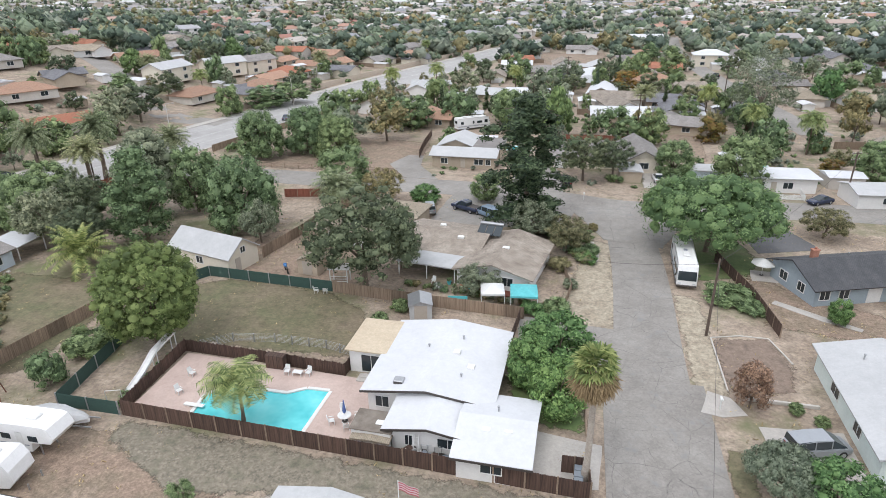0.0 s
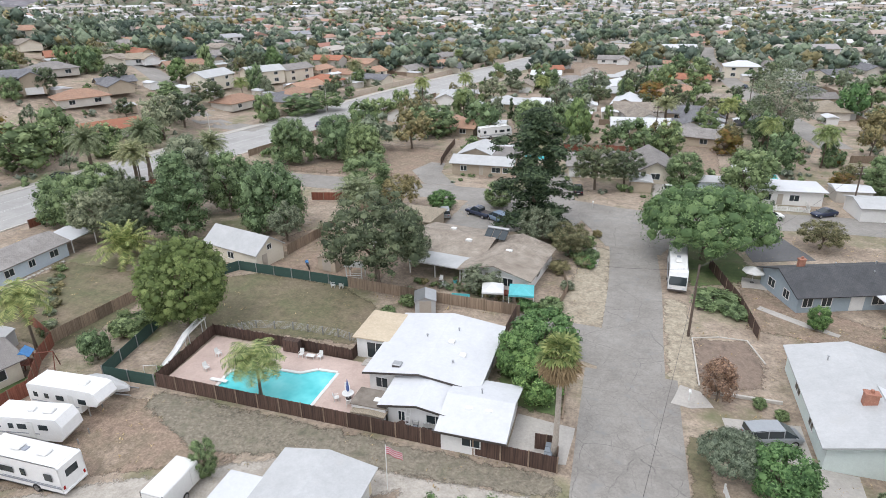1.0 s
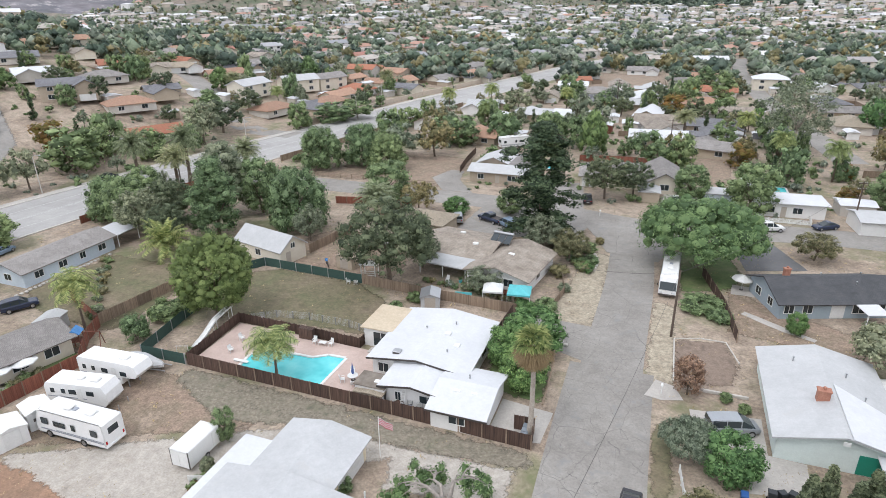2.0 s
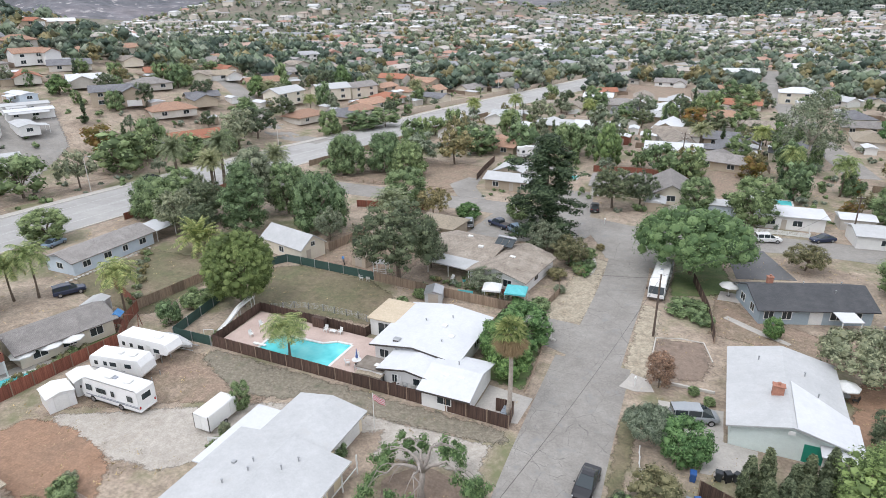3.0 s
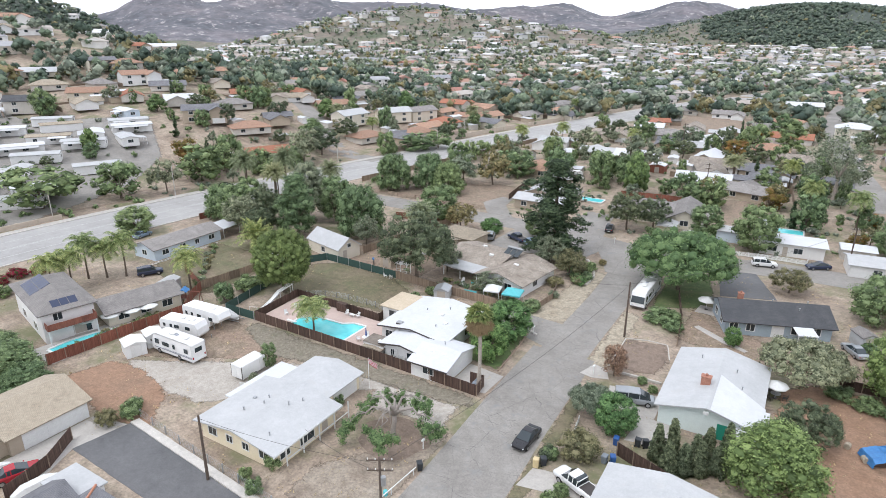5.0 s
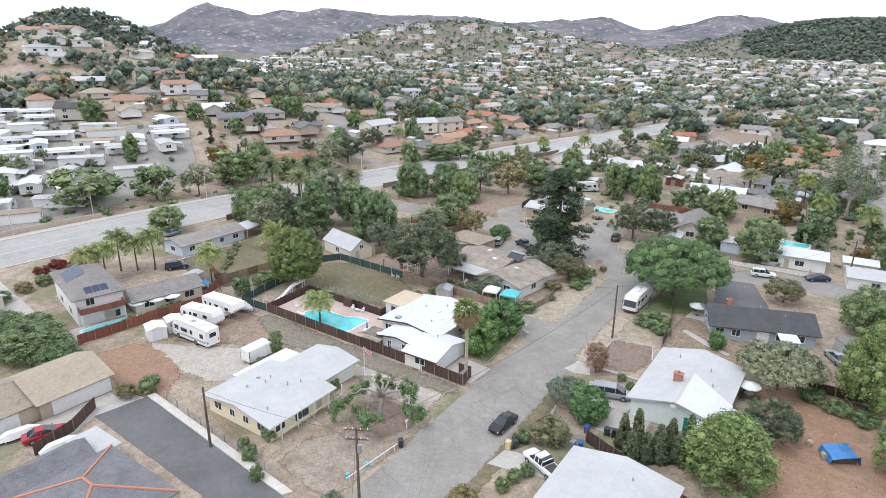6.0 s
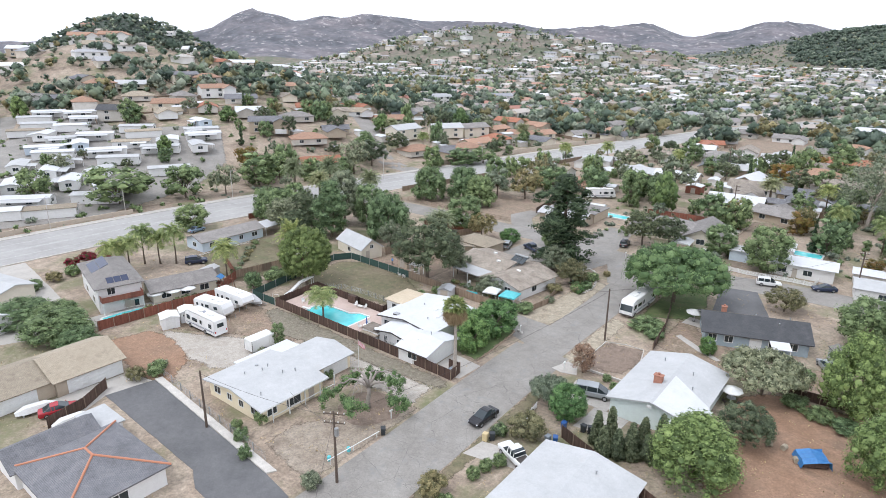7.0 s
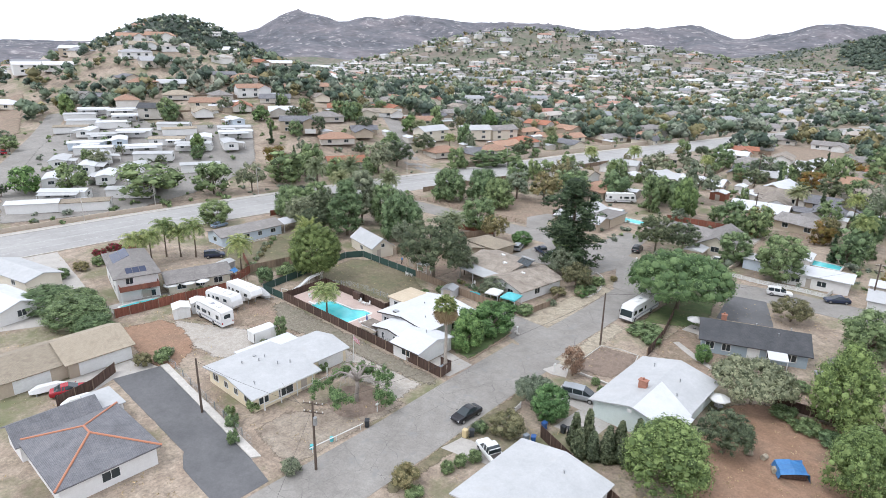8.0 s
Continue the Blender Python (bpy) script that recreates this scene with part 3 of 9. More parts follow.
patch("straw_verge", [(-5.2, 25.5), (2.2, 25.0), (2.0, 50), (-2.2, 52), (-3.2, 36), (-4.4, 33)], 0.018, M["straw"], "dry straw-coloured grass verge", "verge", 0.5)
patch("verge_east_upper", [(9.0, 14), (12.3, 14), (12.0, 35), (8.9, 36)], 0.018, M["straw"], "dry dusty verge", "verge", 0.4)
patch("verge_east_lower", [(10.9, -22), (12.6, -22), (12.2, 8), (10.5, 8)], 0.018, M["lawn"], "dry grassy verge", "verge", 0.4)
patch("garden_plot", [(12.2, 16.5), (12.0, 25.8), (18, 27), (19.2, 22), (18.2, 17)], 0.024, M["litter_ground"], "raked brown gravel front garden", "garden", 0.3)
patch("walk_slab", [(9.2, 12.6), (10.2, 16), (12.2, 15.4), (13.2, 12.9), (11, 12.2)], 0.045, M["concrete"], "pale concrete entry slab", "path", 0.15)
patch("yard_east", [(33, 4), (33.5, 22), (37, 26), (55, 26), (58, 0), (44, -6), (36, -2)], 0.02, M["red_dirt"], "bare reddish dirt back yard", "yard", 0.8)
patch("yard_grey_house", [(18.5, 30), (18.8, 44), (23, 40), (33, 34), (42, 38), (50, 44), (50, 28), (34, 26.5)], 0.018, M["brown_dirt"], "bare brown dirt yard", "yard", 0.7)
patch("lawn_jacaranda", [(12.5, 40), (12.2, 58), (19, 61), (21.5, 47), (18, 42)], 0.02, M["lawn_green"], "green front lawn", "lawn", 0.5)
patch("driveway_grey_house", [(22, 51), (20, 64.5), (26.5, 66), (31, 54)], 0.03, M["asphalt_dark"], "dark asphalt driveway", "driveway", 0.1)
patch("vacant_corner", [(-84, 79), (-70, 110), (-40, 106), (-37, 84), (-39, 78.5)], 0.018, M["brown_dirt"], "bare brown vacant corner lot", "yard", 0.9)
patch("driveway_beige_house", [(-38, 77), (-44, 86), (-42, 94), (-38.5, 94), (-37, 86), (-31, 77)], 0.028, M["asphalt"], "curved asphalt driveway", "driveway", 0.2)
patch("bank_west", [(-127.5, -10), (-129, 60), (-138, 66), (-143, 30), (-136, -12)], 0.018, M["brown_dirt"], "bare brown bank beside the arterial", "verge", 0.8)
patch("dirt_field_far", [(-32, 258), (-30, 312), (2, 318), (2, 262)], 0.06, M["brown_dirt"], "bare brown field", "field", 0.9)
patch("dirt_plot_east", [(13, 98), (13.5, 124), (24, 126), (22.5, 100)], 0.018, M["brown_dirt"], "ploughed brown plot", "garden", 0.5)
patch("dirt_field_west", [(-350, 0), (-345, 42), (-262, 16), (-250, -18)], 0.25, M["brown_dirt"], "bare brown field beyond the lane", "field", 0.9)
patch("park_pavement", [(-139, -22), (-130, 6), (-142, 44), (-156, 66), (-196, 90), (-220, 58), (-258, 62), (-280, 44), (-222, 12), (-165, -15)], 0.12, M["asphalt"], "grey asphalt lanes and hardstanding between mobile homes", "driveway", 0.6)
patch("west_court", [(-105, -36), (-103.5, -19), (-72, -23), (-60, -31), (-66, -44), (-95, -50)], 0.02, M["concrete"], "pale concrete court", "driveway", 0.2)
patch("lawn_west", [(-79, 9), (-78, 24), (-62, 24), (-57, 14), (-57, 4), (-70, 4)], 0.02, M["lawn"], "dry garden lawn with planting beds", "lawn", 0.8)
patch("yard_bungalow", [(-52, 29), (-50, 45), (-30, 58), (-29, 30), (-33, 28.5)], 0.018, M["brown_dirt"], "bare brown side yard", "yard", 0.7)
patch("drive_bungalow", [(-27, 53), (-26, 69), (-3, 66), (-6, 55)], 0.03, M["asphalt"], "worn asphalt forecourt", "driveway", 0.2)
patch("drive_ne", [(-17, 74), (-16, 92), (-9, 92), (-6, 72)], 0.03, M["asphalt"], "asphalt driveway", "driveway", 0.2)
patch("yard_ne_court", [(8, 79), (9, 112), (13, 112), (12.5, 78)], 0.02, M["concrete"], "worn concrete drive", "driveway", 0.3)
patch("groundcover", [(-14.5, -0.2), (-0.4, -0.5), (1.0, -2.4), (-2, -3.2), (-14, -3.9), (-22, -4.2), (-32, -6.5), (-41, -2.0), (-41, 0.6)], 0.05, M["scrubby"], "low dry groundcover along the fence", "groundcover", 0.5)
patch("lawn_pool_house", [(-8.0, 8.4), (-0.9, 7.2), (-1.6, 19.6), (-8.4, 19.4)], 0.03, M["lawn_green"], "shaded green side lawn", "lawn", 0.3)


# ---- houses ----
def slab_roof(g, quad, thick=0.16):
    """One roof plane: four corners (eave, eave, ridge, ridge), with a thickness and roof coordinates."""
    a, b, c, d = (Vector(q) for q in quad)
    n = (b - a).cross(d - a).normalized()
    if n.z < 0:
        n = -n
    low = [p - n * thick for p in (a, b, c, d)]
    across = (b - a).normalized()
    up = n.cross(across)
    uv = [((p - a).dot(across), (p - a).dot(up)) for p in (a, b, c, d)]
    g.add([a, b, c, d] + low, [(0, 1, 2, 3), (7, 6, 5, 4), (0, 4, 5, 1), (1, 5, 6, 2), (2, 6, 7, 3), (3, 7, 4, 0)], [uv, None, None, None, None, None])


def gable(x0, x1, y0, y1, h, rise, along, over=0.5):
    """Roof mesh and the wall-top polygon of a gabled block; along: the axis of the ridge."""
    g = Geo()
    if along == "x":
        m = (y0 + y1) / 2
        k = rise / ((y1 - y0) / 2)
        e = h - over * k
        X0, X1 = x0 - over, x1 + over
        slab_roof(g, [(X0, y0 - over, e), (X1, y0 - over, e), (X1, m, h + rise), (X0, m, h + rise)])
        slab_roof(g, [(X1, y1 + over, e), (X0, y1 + over, e), (X0, m, h + rise), (X1, m, h + rise)])
    else:
        m = (x0 + x1) / 2
        k = rise / ((x1 - x0) / 2)
        e = h - over * k
        Y0, Y1 = y0 - over, y1 + over
        slab_roof(g, [(x0 - over, Y1, e), (x0 - over, Y0, e), (m, Y0, h + rise), (m, Y1, h + rise)])
        slab_roof(g, [(x1 + over, Y0, e), (x1 + over, Y1, e), (m, Y1, h + rise), (m, Y0, h + rise)])
    return g


def hip(x0, x1, y0, y1, h, rise, over=0.5):
    g = Geo()
    x0, x1, y0, y1 = x0 - over, x1 + over, y0 - over, y1 + over
    if x1 - x0 >= y1 - y0:
        s = (y1 - y0) / 2
        r0, r1 = (x0 + s, (y0 + y1) / 2, h + rise), (x1 - s, (y0 + y1) / 2, h + rise)
        planes = [((x0, y0), (x1, y0), r1, r0), ((x1, y1), (x0, y1), r0, r1), ((x1, y0), (x1, y1), r1, r1), ((x0, y1), (x0, y0), r0, r0)]
    else:
        s = (x1 - x0) / 2
        r0, r1 = ((x0 + x1) / 2, y0 + s, h + rise), ((x0 + x1) / 2, y1 - s, h + rise)
        planes = [((x0, y1), (x0, y0), r0, r1), ((x1, y0), (x1, y1), r1, r0), ((x0, y0), (x1, y0), r0, r0), ((x1, y1), (x0, y1), r1, r1)]
    for a, b, c, d in planes:
        A, B = (*a, h - 0.12), (*b, h - 0.12)
        across = (Vector(B) - Vector(A)).normalized()
        base = [A, B, c] if c == d else [A, B, c, d]
        up = (Vector(c) - Vector(A)) - across * (Vector(c) - Vector(A)).dot(across)
        up.normalize()
        uv = [((Vector(p) - Vector(A)).dot(across), (Vector(p) - Vector(A)).dot(up)) for p in base]
        g.add(base, [tuple(range(len(base)))], [uv])
    g.box(x0, y0, h - 0.3, x1, y1, h - 0.12)
    return g


def walls(x0, x1, y0, y1, h, rise=0.0, along="x"):
    g = Geo()
    if not rise:
        return g.box(x0, y0, 0, x1, y1, h)
    t = 0.06
    if along == "x":
        m = (y0 + y1) / 2
        prof = [(y0, 0), (y1, 0), (y1, h - t), (m, h + rise - 0.2), (y0, h - t)]
        return g.loft([[(x, a, b) for a, b in prof] for x in (x0, x1)])
    m = (x0 + x1) / 2
    prof = [(x0, 0), (x1, 0), (x1, h - t), (m, h + rise - 0.2), (x0, h - t)]
    return g.loft([[(a, y, b) for a, b in prof] for y in (y0, y1)])


WINDOW = {}


def window(parent, side, at, along, z, w, h, name="window", material=None):
    """A framed window on a wall face. side: n, s, e or w; at: the face's coordinate; along: the centre along it."""
    key = (round(w, 2), round(h, 2))
    if key not in WINDOW:
        f = Geo()
        b = 0.08
        f.box(-w / 2 - b, -0.06, -h / 2 - b, w / 2 + b, 0.02, -h / 2).box(-w / 2 - b, -0.06, h / 2, w / 2 + b, 0.02, h / 2 + b)
        f.box(-w / 2 - b, -0.06, -h / 2, -w / 2, 0.02, h / 2).box(w / 2, -0.06, -h / 2, w / 2 + b, 0.02, h / 2)
        f.box(-0.03, -0.045, -h / 2, 0.03, 0.02, h / 2)
        p = Geo().box(-w / 2, -0.025, -h / 2, w / 2, 0.015, h / 2)
        WINDOW[key] = (f.mesh("window", M["trim"]), p.mesh("pane", M["glass"]))
    fm, pm = WINDOW[key]
    turn = {"s": 0, "e": 90, "n": 180, "w": -90}[side]
    x, y = (along, at) if side in "ns" else (at, along)
    ob = part(name, fm, None, parent)
    ob.matrix_basis = pose(x, y, z, 0, 0, turn)
    part("pane", pm, None, ob)
    return ob


def door(parent, side, at, along, w=0.95, h=2.05, material="door", name="door", ribs=0):
    g = Geo()
    g.box(-w / 2, -0.05, 0.05, w / 2, 0.02, h, 0.015)
    for k in range(ribs):
        z = 0.12 + (h - 0.15) * k / ribs
        g.box(-w / 2 + 0.08, -0.075, z, w / 2 - 0.08, -0.045, z + (h - 0.15) / ribs - 0.08, 0.01)
    turn = {"s": 0, "e": 90, "n": 180, "w": -90}[side]
    x, y = (along, at) if side in "ns" else (at, along)
    ob = part(name, g, M[material], parent)
    ob.matrix_basis = pose(x, y, 0, 0, 0, turn)
    return ob


def block(root, x0, x1, y0, y1, h, rise, along, wall, roof, kind="gable", over=0.5, wins="", doors="", roof_name="roof"):
    """One block of a house under root. wins/doors: 'side:position:sill:w:h' separated by blanks, positions as fractions."""
    part("wall", walls(x0, x1, y0, y1, h, rise if kind == "gable" else 0, along), M[wall], root)
    if kind == "gable":
        part(roof_name, gable(x0, x1, y0, y1, h, rise, along, over), M[roof], root)
    elif kind == "hip":
        part(roof_name, hip(x0, x1, y0, y1, h, rise, over), M[roof], root)
    else:
        g = Geo().box(x0 - over, y0 - over, h, x1 + over, y1 + over, h + 0.2, 0.05)
        part(roof_name, g, M[roof], root)
    for spec in wins.split():
        s, f, z, w, hh = spec.split(":")
        f, z, w, hh = float(f), float(z), float(w), float(hh)
        at = {"s": y0, "n": y1, "w": x0, "e": x1}[s]
        along_ = x0 + (x1 - x0) * f if s in "ns" else y0 + (y1 - y0) * f
        window(root, s, at, along_, z, w, hh)
    for spec in doors.split():
        s, f, w, hh, mt = spec.split(":")
        at = {"s": y0, "n": y1, "w": x0, "e": x1}[s]
        along_ = x0 + (x1 - x0) * float(f) if s in "ns" else y0 + (y1 - y0) * float(f)
        door(root, s, at, along_, float(w), float(hh), mt, "garage_door" if float(w) > 2 else "door", 4 if float(w) > 2 else 0)


def vent_pipe(root, x, y, z, h=0.5):
    part("vent_pipe", Geo().tube([(x, y, z - 0.3), (x, y, z + h)], 0.07, 8).tube([(x, y, z + h - 0.04), (x, y, z + h + 0.05)], 0.12, 8), M["steel"], root)


def chimney(root, x, y, z0, z1, w=0.8, d=0.6, material="brick"):
    g = Geo().box(x - w / 2, y - d / 2, z0, x + w / 2, y + d / 2, z1, 0.03)
    g.box(x - w / 2 - 0.08, y - d / 2 - 0.08, z1, x + w / 2 + 0.08, y + d / 2 + 0.08, z1 + 0.14, 0.03)
    ob = part("chimney", g, M[material], root)
    part("flue", Geo().tube([(x, y, z1 + 0.1), (x, y, z1 + 0.4)], 0.16, 10), M["brick"], ob)


HOUSES = []      # footprints kept clear of planting


def house(label, category="house", x=0.0, y=0.0, rot=0.0, name="house", size=(10, 10)):
    HOUSES.append((x, y, max(size) / 2 + 1.5))
    return thing(name, label, category, "", x, y, 0, rot)


def rake(root, x0, x1, y, h, rise, over=0.5):
    """A dark fascia board along both slopes of a gable end facing south."""
    m, k = (x0 + x1) / 2, rise / ((x1 - x0) / 2)
    g = Geo()
    pts = [(x0 - over, h - over * k), (m, h + rise), (x1 + over, h - over * k)]
    g.loft([[(px, yy, pz + 0.02) for px, pz in pts] + [(px, yy, pz - 0.2) for px, pz in reversed(pts)] for yy in (y - over - 0.05, y - over - 0.01)])
    part("fascia", g, M["dark_trim"], root, "dark fascia board")


# white house with the pool
h = house("low white stucco house with shallow white coated roofs and a garage", x=-14, y=9, size=(20, 20))
block(h, -6, 5, -2.7, 8.8, 2.75, 0.75, "y", "white_wall", "white_roof", over=0.55, wins="w:0.3:1.4:1.6:1.1 n:0.5:1.5:1.8:1.1 e:0.6:1.4:1.6:1.1 s:0.12:1.4:1.2:1.1")
block(h, -2.6, 4.0, -7.0, -1.0, 2.6, 0.55, "y", "white_wall", "white_roof", over=0.55, wins="s:0.25:1.35:0.6:1.0 s:0.75:1.5:1.7:0.9 w:0.5:1.4:1.2:1.0")
block(h, 3.4, 8.9, -8.8, -1.2, 2.4, 0.95, "x", "white_wall", "white_roof", over=0.45, wins="s:0.5:1.4:1.6:1.0", doors="e:0.5:4.8:2.1:garage_door")
block(h, -10.0, -5.0, 3.0, 8.6, 2.55, 0, "x", "white_wall", "beige_roof", "flat", 0.35, wins="s:0.45:1.15:2.0:1.9")
rake(h, -6, 5, -2.7, 2.75, 0.75, 0.55)
rake(h, -2.6, 4.0, -7.0, 2.6, 0.55, 0.55)
part("fascia", Geo().box(2.9, -9.32, 2.08, 9.4, -9.27, 2.28), M["dark_trim"], h, "dark fascia board")
for px, py, pz in ((-1.5, 2.0, 3.25), (0.5, 3.2, 3.42), (2.2, 1.4, 3.15), (5.0, -6.5, 3.0), (6.8, -6.4, 3.0)):
    part("skylight", Geo().box(px, py, pz - 0.3, px + 0.7, py + 0.7, pz + 0.08, 0.04), M["trim"], h)
for px, py, pz in ((-2, 4, 3.2), (1, 6, 3.3), (2, 0, 3.1), (6, -4, 3.2)):
    vent_pipe(h, px, py, pz, 0.35)

# yellow house with the long pale roof
h = house("single-storey pale yellow stucco house under a low weathered white roof", x=-16.6, y=-16, size=(16, 20))
block(h, -7.2, 4.5, -7.7, 2.2, 2.5, 0.85, "y", "yellow_wall", "grey_white_roof", over=0.65, wins="s:0.16:1.4:1.3:1.0 s:0.4:1.4:0.9:0.9 s:0.62:1.4:0.9:0.9 s:0.86:1.4:1.3:1.0 e:0.15:1.4:1.4:1.1 e:0.5:1.3:2.2:1.3 w:0.3:1.4:1.4:1.0", doors="e:0.8:0.95:2.05:door")
block(h, -5.4, 2.1, 2.2, 9.7, 2.42, 0.7, "y", "yellow_wall", "grey_white_roof", over=0.5, wins="n:0.4:1.4:1.4:1.0", doors="e:0.62:4.6:2.1:garage_door")
block(h, -8.5, -5.5, -2.6, 6.4, 2.15, 0, "x", "cream_wall", "white_roof", "flat", 0.3)
for px, py, pz in ((-3.4, -4.6, 2.95), (-2.2, -2.6, 3.1), (-2.6, -1.4, 3.1), (0.4, -1.2, 3.1), (1.1, 0.4, 2.95), (2.4, -6.2, 2.75)):
    vent_pipe(h, px, py, pz, 0.5)
part("roof_vent", Geo().box(-4.6, -2.2, 2.7, -4.2, -1.8, 3.1, 0.03), M["steel"], h, "square metal roof vent")
part("fascia", Geo().box(5.12, -8.4, 2.2, 5.17, 2.9, 2.4), M["trim"], h, "white eave board")

# long tan-roofed garage range
h = house("long low stucco garage range with a tan shingle roof", x=-44, y=-36, size=(12, 18))
block(h, -4.6, 5.2, -1.2, 7.6, 2.6, 1.7, "y", "tan_wall", "tan_shingle", over=0.5, doors="e:0.3:2.6:2.1:garage_door e:0.72:4.8:2.1:garage_door")
block(h, -5.0, 4.4, -10.0, -1.2, 2.5, 1.6, "y", "tan_wall", "tan_shingle", over=0.45, doors="e:0.5:4.6:2.1:garage_door")

# grey hipped house with terracotta ridge tiles
h = house("white stucco house with a grey shingle roof and terracotta ridge tiles", x=-19.5, y=-42, size=(18, 12))
block(h, -3.2, 8.6, -5.0, 5.0, 2.7, 1.7, "x", "white_wall", "grey_shingle", "hip", 0.5, wins="e:0.5:1.4:1.8:1.1 n:0.4:1.4:1.4:1.1 n:0.75:1.4:1.2:1.0")
block(h, -8.0, -2.9, -5.5, 3.2, 2.6, 1.3, "y", "white_wall", "grey_shingle", over=0.5)
block(h, -8.6, -3.6, 3.2, 6.2, 2.3, 0, "y", "white_wall", "grey_white_roof", "flat", 0.3)
ridge = Geo()
for a, b in (((1.8, 0, 4.42), (3.6, 0, 4.42)), ((1.8, 0, 4.42), (-3.7, 5.5, 2.62)), ((3.6, 0, 4.42), (9.1, 5.5, 2.62)), ((3.6, 0, 4.42), (9.1, -5.5, 2.62)), ((1.8, 0, 4.42), (-3.7, -5.5, 2.62))):
    ridge.tube([a, b], 0.13, 6)
part("ridge_tiles", ridge, M["terracotta"], h, "terracotta ridge tiles")

# pale mint house with the broad white roof
h = house("pale mint stucco house with a broad white gabled roof", x=26.2, y=14.2, size=(13, 18))
block(h, -5.2, 5.2, -7.6, 7.8, 2.75, 1.25, "y", "mint_wall", "grey_white_roof", over=0.55, wins="w:0.3:1.4:1.4:1.1 w:0.65:1.4:1.8:1.1 n:0.3:1.4:1.4:1.1 n:0.7:1.4:1.4:1.1", doors="s:0.72:1.9:2.1:green_door")
chimney(h, -1.0, -2.2, 2.6, 4.75, 1.1, 0.7)
part("gable_vent", Geo().box(-0.3, -8.22, 3.15, 0.3, -8.16, 3.6, 0.02), M["trim"], h)
cover = Geo()
slab_roof(cover, [(2.6, -9.4, 2.35), (6.4, -9.4, 2.35), (6.4, -3.2, 2.65), (2.6, -3.2, 2.65)], 0.12)
part("patio_cover", cover, M["white_roof"], h)
for px, py in ((2.8, -9.2), (6.2, -9.2), (6.2, -6.2)):
    part("post", Geo().box(px - 0.06, py - 0.06, 0, px + 0.06, py + 0.06, 2.35), M["trim"], h)
white = Geo()
slab_roof(white, [(0.4, -8.2, 4.02), (5.9, -8.2, 2.62), (5.9, -2.6, 2.62), (0.4, 0.6, 4.02)], 0.07)
part("roof_overlay", white, M["white_roof"], h, "newer bright white roof section")
for px, py, pz in ((2.0, 3.0, 3.6), (3.0, -0.5, 3.3), (-2.5, 5.0, 3.5)):
    vent_pipe(h, px, py, pz, 0.4)

# grey-blue house with the dark roof
h = house("grey-blue sided house with a dark shingle roof", x=30.4, y=42.3, rot=20, size=(16, 9))
block(h, -7.6, 7.6, -4.2, 4.2, 2.6, 1.7, "x", "blue_wall", "dark_shingle", over=0.6, wins="s:0.08:1.4:1.2:1.1 s:0.24:1.4:1.2:1.1 s:0.68:1.4:1.6:1.2 s:0.85:1.4:1.4:1.1 w:0.3:1.4:1.2:1.1 w:0.7:1.4:1.4:1.1", doors="s:0.5:1.8:2.1:garage_door")
chimney(h, -4.5, 1.2, 3.0, 4.8, 0.8, 0.6)
cover = Geo()
slab_roof(cover, [(1.8, -7.4, 2.15), (4.6, -7.4, 2.15), (4.6, -4.2, 2.4), (1.8, -4.2, 2.4)], 0.1)
part("patio_cover", cover, M["white_roof"], h)
for px in (1.95, 4.45):
    part("post", Geo().box(px - 0.06, -7.25, 0, px + 0.06, -7.13, 2.15), M["trim"], h)
for px, py, pz in ((0.5, 1.6, 3.6), (3.5, -1.5, 3.7), (5.5, 1.0, 3.9)):
    vent_pipe(h, px, py, pz, 0.35)

# white roof beside the lower street
h = house("stucco house with a plain white roof", x=25, y=-13, size=(12, 14))
block(h, -5.6, 5.4, -6.5, 5.6, 2.6, 1.0, "y", "white_wall", "grey_white_roof", over=0.5, wins="n:0.3:1.4:1.4:1.1 w:0.6:1.4:1.4:1.1", doors="w:0.8:4.6:2.1:garage_door")
vent_pipe(h, 1.5, 3.0, 3.3, 0.4)

# brown bungalow
h = house("cream bungalow with patched brown shingle roofs", x=-17, y=41, rot=-8, size=(22, 16))
block(h, -10.0, 1.5, -4.2, 6.2, 2.55, 1.2, "x", "white_wall", "brown_shingle", over=0.6, wins="s:0.14:1.3:2.2:1.6 s:0.42:1.3:2.2:1.6 s:0.7:1.4:1.4:1.1 w:0.5:1.4:1.4:1.1")
block(h, 0.5, 10.0, -8.0, 3.6, 2.5, 1.25, "y", "white_wall", "brown_shingle", over=0.6, wins="s:0.25:1.4:1.0:1.0 s:0.7:1.4:1.4:1.1 e:0.4:1.4:1.4:1.1")
cover = Geo()
slab_roof(cover, [(-8.0, -8.0, 2.1), (0.4, -8.0, 2.1), (0.4, -4.2, 2.5), (-8.0, -4.2, 2.5)], 0.1)
part("patio_cover", cover, M["grey_white_roof"], h)
for px in (-7.8, -3.8, 0.1):
    part("post", Geo().box(px - 0.06, -7.9, 0, px + 0.06, -7.78, 2.1), M["trim"], h)
for k in range(3):
    px = 0.2 + k * 1.15
    part("solar_panel", Geo().add([(px, 0.8, 3.65), (px + 1.05, 0.8, 3.65), (px + 1.05, 2.5, 4.45), (px, 2.5, 4.45), (px, 0.8, 3.57), (px + 1.05, 0.8, 3.57), (px + 1.05, 2.5, 4.37), (px, 2.5, 4.37)], [(0, 1, 2, 3), (7, 6, 5, 4), (0, 4, 5, 1), (1, 5, 6, 2), (2, 6, 7, 3), (3, 7, 4, 0)]), M["glass"], h)
